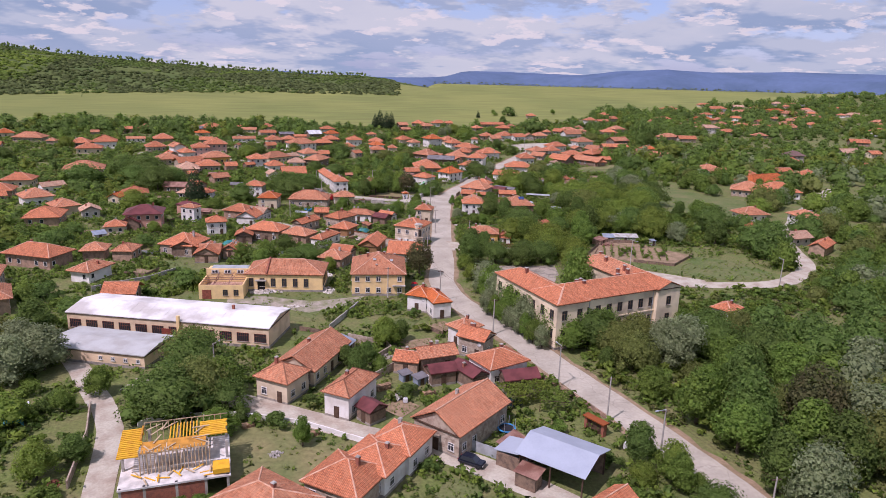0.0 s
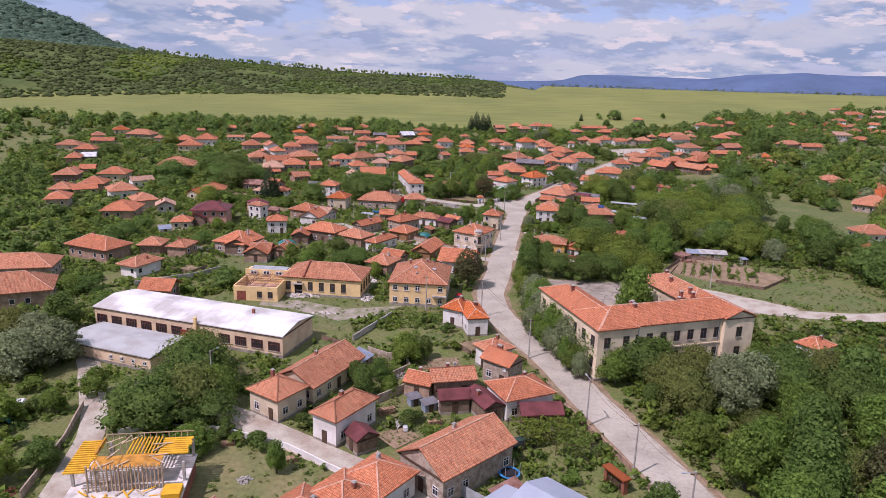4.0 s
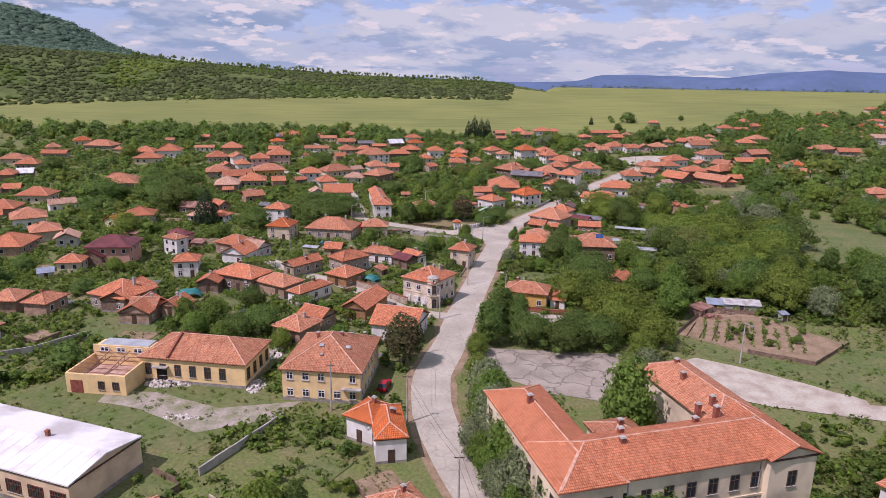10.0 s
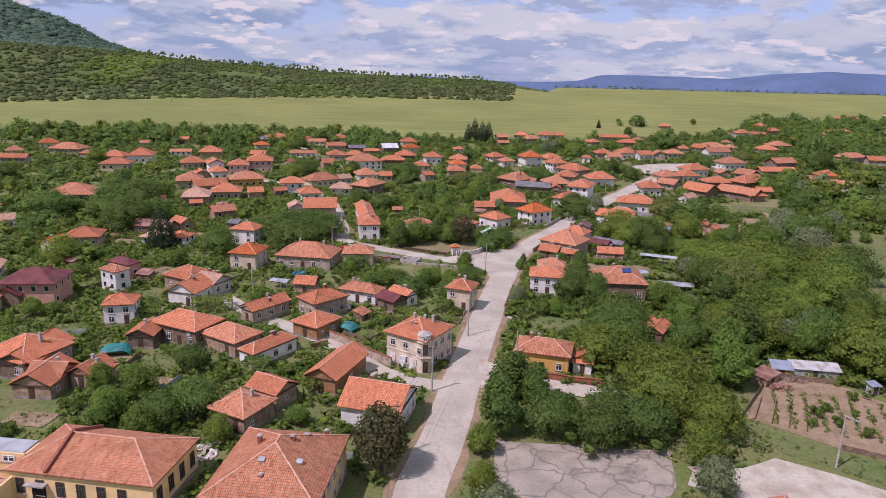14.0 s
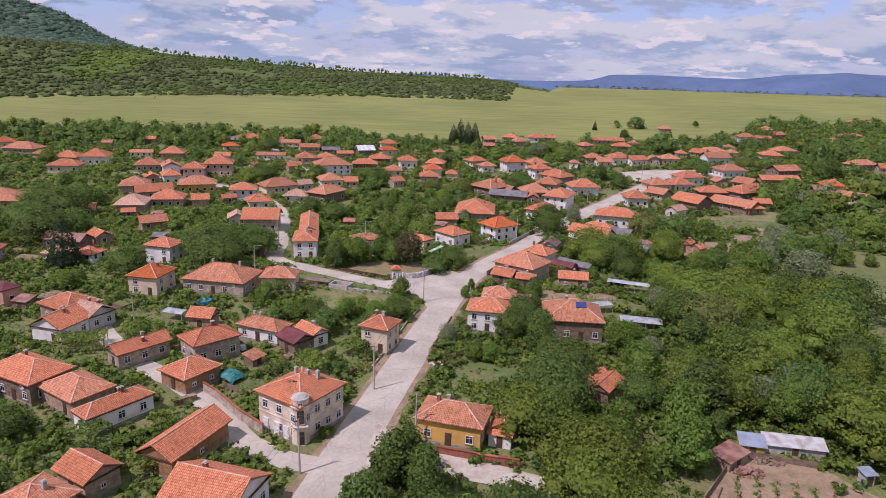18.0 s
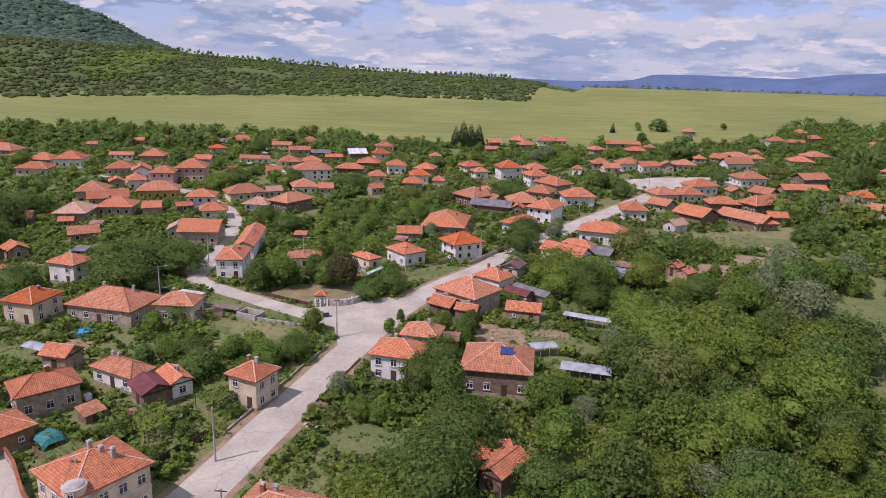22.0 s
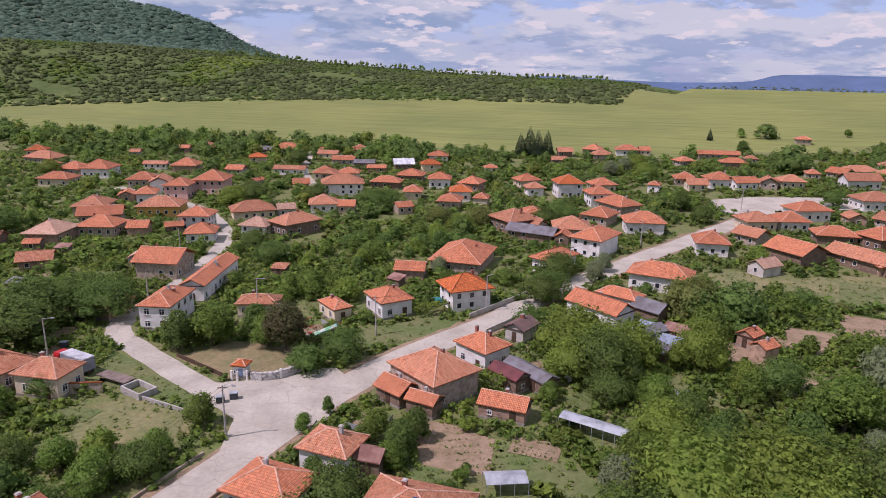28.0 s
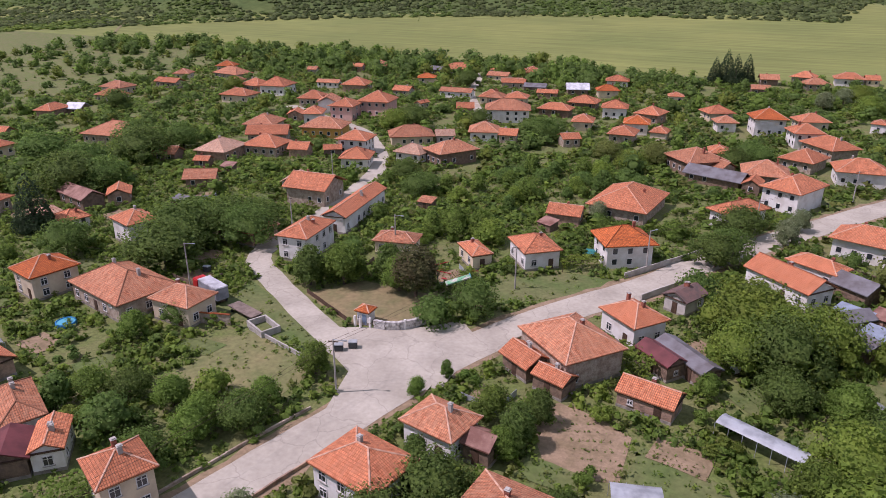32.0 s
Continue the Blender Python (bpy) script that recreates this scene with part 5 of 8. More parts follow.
def works():
    """The old works: a long white-roofed hall with a low annexe, and two yellow halls by the yard."""
    hall = thing("factory_hall", -57.4, 122.0, -18, "long yellow factory hall with a white sheet roof", "factory")
    wing(hall, 0, 0, 0, 45.5, 12.6, 4.7, "gable", WHITE_METAL, WALL["works"], WIN_WIDE, (1.3,), 3.7, "fb", 0.16, 0.25, False, 0.0)
    BUILT.append((-57.4, 122.0, radians(-18), 46, 13))
    part("chimney", boxes("chimney", [(2.7, 3.3, -6.7, -6.15, -1, 5.9)], WALL["hall"]), hall)
    part("door", boxes("door", [(-0.9, 1.2, -6.2, -6.02, 0, 2.7)], surface("rust red door paint", (0.25, 0.06, 0.04), 0.7, 0.3, 1, 8, 0.1)), hall)
    part("chimney", CHIMNEY, hall, pose(12, 0.6, 5.8))
    for k in range(22):
        x = -21.5 + k * 2.05
        part("roof_seam", boxes("roof_seam", [(x - 0.015, x + 0.015, -0.012, 0.012, 0, 6.35)], WHITE_METAL), hall, pose(0, 0, 5.74, -99.1, 0, 180) @ pose(-2 * x, 0, 0) if k % 2 else pose(0, 0, 5.74, 99.1, 0, 0))
    low = thing("annexe", -68.5, 110.2, -20, "low yellow annexe with a dull grey sheet roof", "shed")
    wing(low, 0, 0, 0, 21.5, 10.6, 3.0, "gable", GREY_METAL, WALL["works"], WIN_SMALL, (1.2,), 2.6, "fb", 0.10, 0.2, False, 0.1, 2)
    BUILT.append((-68.5, 110.2, radians(-20), 22, 11))
    shop = thing("workshop", -35.8, 151.6, -7.5, "yellow workshop with tall windows and a tile roof", "workshop")
    wing(shop, 0, 0, 0, 20.4, 11.6, 4.8, "hip", ROOF["old"], WALL["hall"], WIN_HALL, (1.4,), 2.5, "fr", 0.45, 0.4, True, 0.12, 5)
    BUILT.append((-35.8, 151.6, radians(-7.5), 21, 12))
    part("fire_wall", boxes("fire_wall", [(-4.6, -4.2, -5.7, 5.7, 4.4, 5.0)], BRICK), shop)
    a = math.degrees(math.atan(0.45))
    for s in (-1, 1):
        for x in (-4.4,):
            part("fire_wall", boxes("fire_wall", [(x - 0.18, x + 0.18, 0, 6.2, -0.1, 0.42)], BRICK), shop, pose(0, s * 5.7, 4.85, a, 0, 0) if s < 0 else pose(2 * x, 5.7, 4.85, a, 0, 180))
    # solid panel on the wall, its near-black colour stands for the shade indoors
    part("door", boxes("door", [(-6.8, -4.9, -5.5, -5.36, -0.2, 2.9)], surface("painted doorway shade", (0.02, 0.018, 0.016), 0.9, 0.2, 1, 5, 0)), shop, label="near-black panel painted as the shade inside a doorway")
    part("canopy", boxes("canopy", [(-7.3, -4.5, -6.3, -5.35, 3.0, 3.2)], CONCRETE), shop)
    ruin = thing("roofless_building", -51.2, 146.2, -5, "roofless yellow workshop with bare rusty trusses", "ruin")
    wall = WALL["hall"]
    part("wall", boxes("wall", [(-5.4, 5.4, -4.3, -4.0, -1, 3.6)], wall), ruin)
    part("wall", boxes("wall", [(-5.4, -5.1, -4.0, 4.0, -1, 3.7)], wall), ruin)
    part("wall", boxes("wall", [(5.1, 5.4, -4.0, 4.0, -1, 3.7)], wall), ruin)
    part("wall", boxes("wall", [(-5.4, 5.4, 4.0, 4.3, -1, 5.4)], wall), ruin)
    part("floor", boxes("floor", [(-5.1, 5.1, -4.0, 4.0, 0, 1.7)], surface("pink rubble floor", (0.52, 0.36, 0.28), 0.95, 0.5, 0.7, 4, 0.4, second=(0.34, 0.2, 0.15))), ruin)
    part("back_room", boxes("back_room", [(-5.0, 5.4, 4.3, 7.2, -1, 5.2)], wall), ruin)
    part("back_roof", boxes("back_roof", [(-4.2, 5.0, 4.25, 7.4, 5.2, 5.4)], METAL), ruin, label="dented grey sheet roof")
    for x in (-3.2, 0, 3.2):
        put_window(ruin, WIN_SMALL, pose(x, 3.98, 4.2) @ Matrix.Diagonal((2.2, 1, 1.1, 1)))
    for x in (-2.0, 1.6):
        part("truss", boxes("truss", [(x - 0.06, x + 0.06, -4.2, 4.1, 0, 0.13)], ROOF["rust"]), ruin, pose(0, 0, 4.0, 7, 0, 0))
        part("truss", boxes("truss", [(x - 0.05, x + 0.05, -4.2, 4.1, 3.3, 3.42)], ROOF["rust"]), ruin)
        for y in (-2, 0.2, 2.2):
            part("strut", boxes("strut", [(x - 0.04, x + 0.04, y - 0.04, y + 0.04, 3.3, 4.1 + 0.11 * y)], ROOF["rust"]), ruin)
    for k in range(6):
        y = -3.6 + 1.35 * k
        part("purlin", boxes("purlin", [(-5.2, 5.2, y - 0.04, y + 0.04, 4.05 + 0.12 * y, 4.14 + 0.12 * y)], ROOF["rust"]), ruin)
    part("door", boxes("door", [(-4.6, -2.4, -4.36, -4.29, 0, 2.4)], surface("brick red boards", (0.30, 0.09, 0.06), 0.8, 0.3, 2, 9, 0.1)), ruin)
    put_window(ruin, WIN_HALL, pose(1.0, -4.31, 0.9) @ Matrix.Diagonal((1, 1, 0.7, 1)))
    put_window(ruin, WIN_HALL, pose(3.6, -4.31, 0.9) @ Matrix.Diagonal((1, 1, 0.7, 1)))
    BUILT.append((-51.2, 147.2, radians(-5), 12, 12))
    hall2 = thing("town_building", -12.0, 148.6, -5, "two-storey yellow building with a weathered tile roof", "building")
    wing(hall2, 0, 0, 0, 14.4, 16.2, 5.9, "hip", ROOF["old"], WALL["hall"], WIN, (0.9, 3.9), 2.55, "frbl", 0.50, 0.45, True, 0.05, 7)
    BUILT.append((-12.0, 148.6, radians(-5), 14.4, 16.2))
    for x, y, z in ((-2.8, 1, 8.4), (1.5, 1.2, 8.6), (-0.5, -5, 6.9), (4.4, 6.5, 6.6)):
        c = part("chimney", CHIMNEY, hall2, pose(x, y, z))
        part("chimney_cap", CAP, c)
    for x, y in ((3.4, -2.2), (2.6, 3.8), (-1.0, -3.2)):
        part("roof_window", boxes("roof_window", [(-0.4, 0.4, -0.35, 0.35, 0, 0.12)], METAL), hall2, pose(x, y, 6.05 + 0.5 * (8.1 - max(abs(y), abs(x) + 0.9)) * 0.98, 20 if y < 0 else -20, 0, 0))
    part("porch", boxes("porch", [(3.6, 6.9, -8.5, -7.65, 2.7, 2.95)], CONCRETE), hall2)


def tower_house():
    X, Y, R = 3.5, 195.0, -31
    ob = thing("corner_house", X, Y, R, "buff two-storey corner house with a round turret", "house")
    t = WALL["tower"]
    wing(ob, 0, 0, 0, 9.8, 10.4, 6.4, "hip", ROOF["red"], t, WIN, (0.9, 3.9), 2.3, "frbl", 0.46, 0.5, True, 0.1, 3)
    BUILT.append((X, Y, radians(R), 10.5, 11))
    bm = bmesh.new()
    prof = [(1.35, -1), (1.35, 2.9), (1.5, 2.95), (1.5, 3.2), (1.3, 3.25), (1.3, 5.9), (1.5, 5.95), (1.5, 6.2), (1.25, 6.25), (1.22, 7.2), (1.38, 7.25), (1.38, 7.4), (1.15, 7.46), (1.0, 7.62), (0.5, 7.78), (0.05, 7.82)]
    rings = [[bm.verts.new((r * math.cos(a), r * math.sin(a), z)) for a in (k * math.pi / 10 for k in range(20))] for r, z in prof]
    for p, q in zip(rings, rings[1:]):
        for k in range(20):
            bm.faces.new((p[k], p[(k + 1) % 20], q[(k + 1) % 20], q[k]))
    bm.faces.new(rings[-1])
    me = bpy.data.meshes.new("turret")
    bm.to_mesh(me)
    bm.free()
    me.materials.append(t)
    me.materials.append(CONCRETE)
    for poly in me.polygons:
        poly.material_index = 1 if poly.center.z > 7.35 else 0
    tx, ty = 3.6, -3.9
    part("turret", me, ob, pose(tx, ty, 0), "round plastered corner turret with a dome")
    for a, z, k in ((-45, 0.1, WIN_HALL), (-45, 3.5, WIN_HALL), (-100, 3.6, WIN), (10, 3.6, WIN), (-45, 6.4, WIN_SMALL)):
        put_window(ob, k, pose(tx, ty, z, 0, 0, a + 90) @ pose(0, -1.3 if z > 3 else -1.34, 0) @ Matrix.Diagonal((0.85, 1, 1, 1)))
    part("balcony", boxes("balcony", [(-1.1, 1.1, -1.75, -1.2, 3.1, 3.25)], t), ob, pose(tx, ty, 0, 0, 0, 45))
    for z in (3.05, 5.95):
        part("string_course", boxes("string_course", [(-4.48, 4.48, -4.78, 4.78, z, z + 0.2)], t), ob)
    for x, y in ((-1.6, 0.6), (0.6, 0.9), (2.0, 1.6)):
        c = part("chimney", CHIMNEY_W, ob, pose(x, y, 8.2))
        part("chimney_cap", CAP, c)
    for x in (-2.9, -0.6, 1.4):
        part("shop_door", boxes("shop_door", [(x - 0.55, x + 0.55, -4.84, -4.68, 0, 2.2)], FRAME), ob)


def building_site():
    ob = thing("house_under_construction", -47.4, 65.2, 8, "half-built brick house with yellow formwork deck", "construction")
    BUILT.append((-47.4, 65.2, radians(8), 16, 13))
    yellow = surface("yellow formwork beams", (0.72, 0.40, 0.02), 0.6, 0.25, 1.0, 6, 0.1, second=(0.60, 0.30, 0.02))
    panel = surface("orange shuttering boards", (0.58, 0.27, 0.04), 0.6, 0.25, 1, 6, 0.1)
    pine = surface("raw pine timber", (0.55, 0.42, 0.27), 0.8, 0.3, 1.5, 8, 0.1)
    part("slab", boxes("slab", [(-7.2, 7.0, -6.2, 4.6, 2.75, 3.0)], surface("fresh pale concrete", (0.66, 0.64, 0.60), 0.9, 0.2, 0.6, 5, 0.1)), ob)
    rng = random.Random(4)
    for x0, x1 in ((-6.8, -4.1), (-3.8, -0.1), (0.2, 3.6)):
        part("brick_wall", boxes("brick_wall", [(x0, x1, -6.05, -5.75, -1, 2.75)], BRICK), ob)
    part("brick_wall", boxes("brick_wall", [(-6.85, -6.55, -5.7, 4.4, -1, 2.75)], BRICK), ob)
    part("brick_wall", boxes("brick_wall", [(6.4, 6.7, -5.7, 4.4, -1, 2.75)], BRICK), ob)
    for x in (-6.9, -3.95, 0.05, 3.75, 6.6):
        for y in (-5.9, -1.6, 4.2):
            part("column", boxes("column", [(x - 0.17, x + 0.17, y - 0.17, y + 0.17, -1 if y < -5 else 3.0, 3.0 if y < -5 else 5.7)], CONCRETE), ob)
    for k in range(15):
        y = -3.2 + k * 0.52
        part("beam", boxes("beam", [(-7.4, -4.6 + rng.uniform(-0.2, 0.2), y, y + 0.3, 5.75, 5.93)], yellow), ob)
        if k > 6:
            part("beam", boxes("beam", [(3.0, 6.6 + rng.uniform(-0.1, 0.3), y - 0.2, y + 0.2, 5.74, 5.9)], yellow), ob)
    for k in range(9):
        x = -1.0 + k * 0.44
        part("joist", boxes("joist", [(x, x + 0.16, 0.6, 4.8, 5.72, 5.9)], yellow), ob)
    part("deck_panel", boxes("deck_panel", [(-4.5, -1.3, -2.6, 0.4, 5.78, 5.86)], panel), ob)
    part("deck_panel", boxes("deck_panel", [(-1.2, 3.9, -2.5, 0.5, 5.8, 5.88)], panel), ob)
    part("deck_panel", boxes("deck_panel", [(4.7, 6.9, -5.9, -3.6, 3.2, 3.9)], yellow), ob)
    for k in range(20):
        x = -4.6 + k * 0.47
        part("prop", boxes("prop", [(x - 0.06, x + 0.06, -3.1 - rng.uniform(0, 0.3), -2.98, 3.0, 6.3 + rng.uniform(0, 0.5))], pine), ob)
    for k in range(14):
        x = -4.5 + k * 0.8
        part("prop", boxes("prop", [(x - 0.05, x + 0.05, 4.5, 4.6, 3.0, 6.2 + rng.uniform(0, 0.6))], pine), ob)
    for k in range(12):
        part("plank", boxes("plank", [(-1.2, 1.2, -0.1, 0.1, 0, 0.05)], pine), ob, pose(rng.uniform(-4, 3.5), rng.uniform(-2.2, 4.2), 5.95 + rng.uniform(0, 0.12), 0, 0, rng.uniform(0, 180)))
    for k in range(16):
        part("scrap_board", boxes("scrap_board", [(-0.9, 0.9, -0.1, 0.1, 0, 0.05)], rng.choice((pine, yellow, pine))), ob, pose(rng.uniform(-6.5, 6), rng.uniform(-5.8, -3.4), 3.02 + 0.02 * k, 0, 0, rng.uniform(0, 180)))
    part("stair_wall", boxes("stair_wall", [(-4.8, -4.6, 0.6, 4.6, 5.7, 6.2)], panel), ob)
    part("guard_rail", boxes("guard_rail", [(-4.6, 6.8, 4.6, 4.66, 6.5, 6.62)], pine), ob)
    part("guard_rail", boxes("guard_rail", [(-4.6, 4.6, -3.2, -3.14, 6.0, 6.12)], pine), ob)


def tin_shed():
    ob = thing("open_shed", 7.2, 58.3, -45, "open shed under a large bluish sheet metal roof", "shed")
    blue = surface("bluish sheet metal", (0.34, 0.39, 0.46), 0.5, 0.12, 0.3, 3, 0.03, second=(0.30, 0.345, 0.41))
    v, f, uv, caps, top = gable_roof(11.0, 9.4, 4.0, 0.30, 0.08)
    part("roof", mesh_of("roof", v, f, [blue], uvs=uv), ob)
    for x in (-4.9, 0, 4.9):
        for y in (-4.0, 4.0):
            part("post", boxes("post", [(x - 0.1, x + 0.1, y - 0.1, y + 0.1, -1, 4.05)], TIMBER), ob)
    part("back_wall", boxes("back_wall", [(-5.0, 4.8, 3.9, 4.05, -1, 3.8)], WALL["wood"]), ob)
    part("side_wall", boxes("side_wall", [(-5.05, -4.9, -3.9, 3.85, -1, 3.9)], WALL["wood"]), ob)
    part("lean_to_roof", boxes("lean_to_roof", [(-3.0, 3.0, -2.4, 2.4, 0, 0.08)], blue), ob, pose(-6.4, -1.4, 3.0, 0, -8, 0), "flat bluish lean-to roof")
    part("lean_to_wall", boxes("lean_to_wall", [(-9.0, -4.9, -3.6, -3.45, -1, 2.4)], WALL["wood"]), ob)
    part("rusty_roof", boxes("rusty_roof", [(-1.9, 1.9, -1.5, 1.5, 0, 0.07)], ROOF["rust"]), ob, pose(-2.6, -5.2, 2.5, 8, 0, 0), "patched rusty sheet roof")
    part("coop_wall", boxes("coop_wall", [(-4.2, -1.0, -6.5, -4.4, -1, 2.2)], WALL["wood"]), ob)
    BUILT.append((6.0, 57.5, radians(-45), 14, 12))


def chapel():
    ob = thing("kiosk", 10.4, 272.6, 4, "small white wayside kiosk with a tile roof", "kiosk")
    wing(ob, 0, 0, 0, 2.9, 2.7, 2.6, "hip", ROOF["orange"], WALL["white"], None, pitch=0.55, inset=0.35, base=True)
    part("door", boxes("door", [(-0.1, 0.7, -1.05, -0.98, 0, 1.9)], surface("blue grey door", (0.22, 0.30, 0.42), 0.7, 0.2, 1, 6, 0.05)), ob)
    put_window(ob, WIN_SMALL, pose(-0.6, -1.01, 0.9))
    BUILT.append((10.4, 272.6, 0, 3, 3))
    stone = surface("whitewashed rubble stone", (0.62, 0.60, 0.57), 0.95, 0.7, 1.6, 3.5, 0.8, second=(0.30, 0.28, 0.26), patches=0.5)
    wall = thing("stone_wall", 15.5, 276.0, 0, "curved whitewashed rubble stone wall", "wall")
    pts = [(12.6, 271.6), (14.6, 271.9), (16.6, 273.0), (18.2, 275.0), (19.2, 277.5), (19.5, 280.2), (19.0, 282.6)]
    rng = random.Random(8)
    for (ax, ay), (bx, by) in zip(pts, pts[1:]):
        n = 4
        for k in range(n):
            for c in range(4):
                x, y = ax + (bx - ax) * (k + 0.5 + 0.3 * (c % 2)) / n - 15.5, ay + (by - ay) * (k + 0.5 + 0.3 * (c % 2)) / n - 276.0
                L = math.hypot(bx - ax, by - ay) / n * 0.49
                part("stone", boxes("stone", [(-L, L, -0.28 - rng.uniform(0, 0.08), 0.28, 0.01, 0.40)], stone), wall, pose(x, y, -0.1 + 0.41 * c, 0, 0, math.degrees(math.atan2(by - ay, bx - ax)) + rng.uniform(-3, 3)))
    for x, y in ((9.6, 270.6), (10.8, 270.4), (12.2, 271.2), (17.4, 273.6)):
        tagged(new("gate_post", boxes("gate_post", [(-0.16, 0.16, -0.16, 0.16, -0.3, 1.9)], WALL["white"])), "white plastered square gate post", "post", "gate posts by the kiosk").matrix_world = pose(x, y, gz(x, y))
    sign = thing("monument", 21.4, 287.0, 40, "dark steel post carrying a slanted painted slab", "monument")
    part("post", boxes("post", [(-0.22, 0.22, -0.22, 0.22, -0.5, 5.0)], surface("black steel", (0.05, 0.05, 0.055), 0.6, 0.2, 1, 5, 0.05)), sign)
    part("slab", boxes("slab", [(-3.6, 0.8, -0.7, 0.7, -0.15, 0.1)], surface("mosaic slab", (0.50, 0.46, 0.42), 0.8, 0.9, 0.8, 2, 0.1, second=(0.14, 0.36, 0.20), patches=0.3)), sign, pose(0, 0, 5.0, 0, -14, 0))
    part("fascia", boxes("fascia", [(0.8, 0.95, -0.72, 0.72, -0.2, 0.25)], surface("teal enamel", (0.07, 0.36, 0.38), 0.5, 0.2, 1, 5, 0.05)), sign, pose(0, 0, 5.0, 0, -14, 0))
    part("base", boxes("base", [(-0.2, 0.9, -0.5, 0.5, -0.3, 1.2)], CONCRETE), sign)


FILM = surface("milky greenhouse film", (0.36, 0.39, 0.41), 0.35, 0.15, 0.6, 3, 0.05)


def greenhouse(x, y, rot, length, width, height, label):
    ob = thing("greenhouse", x, y, rot, label, "greenhouse", "garden greenhouses")
    v, f, n = [], [], 8
    for k in range(n + 1):
        a = math.pi * (0.22 + 0.56 * k / n)
        for s in (-1, 1):
            v.append((s * length / 2, -math.cos(a) * width * 0.62, height * 0.55 + math.sin(a) * height * 0.45))
    for k in range(n):
        f.append((2 * k, 2 * k + 1, 2 * k + 3, 2 * k + 2))
    me = mesh_of("cover", v, f, [FILM])
    part("cover", me, ob)
    hoops = int(length / 1.6)
    for k in range(hoops + 1):
        px = -length / 2 + length * k / hoops
        for s in (-1, 1):
            part("hoop", boxes("hoop", [(px - 0.03, px + 0.03, s * width / 2 - 0.03, s * width / 2 + 0.03, -0.3, height * 0.86)], METAL), ob)
    CLEAR.append([(x - 5, y - 2), (x + 5, y - 4), (x + 5, y + 2), (x - 5, y + 4)])


def rounded_box(name, x0, x1, y0, y1, z0, z1, r, mat):
    bm = bmesh.new()
    bmesh.ops.create_cube(bm, size=1)
    for q in bm.verts:
        q.co = ((x0 + x1) / 2 + q.co.x * (x1 - x0), (y0 + y1) / 2 + q.co.y * (y1 - y0), (z0 + z1) / 2 + q.co.z * (z1 - z0))
    bmesh.ops.bevel(bm, geom=list(bm.edges), offset=r, segments=2, affect="EDGES")
    me = bpy.data.meshes.new(name)
    bm.to_mesh(me)
    bm.free()
    me.materials.append(mat)
    return me


def wheel_mesh(r, w):
    bm = bmesh.new()
    bmesh.ops.create_cone(bm, cap_ends=True, segments=16, radius1=r, radius2=r, depth=w, matrix=Matrix.Rotation(math.pi / 2, 4, "X"))
    me = bpy.data.meshes.new("wheel")
    bm.to_mesh(me)
    bm.free()
    me.materials.append(surface("tyre rubber", (0.025, 0.025, 0.027), 0.8, 0.2, 2, 8, 0.05))
    return me


WHEEL = wheel_mesh(0.32, 0.2)
TRUCK_WHEEL = wheel_mesh(0.48, 0.28)


def car(x, y, rot, color, label):
    ob = thing("car", x, y, rot, label, "car", "parked cars", z=gz(x, y) + 0.1)
    paint = surface("car paint", color, 0.25, 0.05, 0.5, 3, 0, spec=0.6)
    part("body", rounded_box("body", -2.05, 2.05, -0.85, 0.85, 0.25, 0.85, 0.14, paint), ob)
    bm = bmesh.new()
    for z, a, b, w in ((0.84, -1.75, 1.05, 0.78), (1.42, -1.35, 0.35, 0.62)):
        for sx, sy in ((a, -w), (b, -w), (b, w), (a, w)):
            bm.verts.new((sx, sy, z))
    bm.verts.ensure_lookup_table()
    for q in BOX_FACES:
        bm.faces.new([bm.verts[i] for i in q])
    me = bpy.data.meshes.new("cabin")
    bm.to_mesh(me)
    bm.free()
    me.materials.append(PANE)
    part("cabin", me, ob, label="dark glazed cabin")
    part("roof_panel", rounded_box("roof_panel", -1.36, 0.36, -0.63, 0.63, 1.40, 1.47, 0.03, paint), ob)
    for wx in (-1.3, 1.3):
        for wy in (-0.8, 0.8):
            part("wheel", WHEEL, ob, pose(wx, wy, 0.32))
    for wy in (-0.6, 0.6):
        part("headlight", boxes("headlight", [(2.0, 2.07, wy - 0.18, wy + 0.18, 0.55, 0.7)], FRAME), ob)
        part("tail_light", boxes("tail_light", [(-2.07, -2.0, wy - 0.15, wy + 0.15, 0.6, 0.75)], surface("red lamp glass", (0.4, 0.02, 0.02), 0.3, 0.1, 1, 5, 0)), ob)


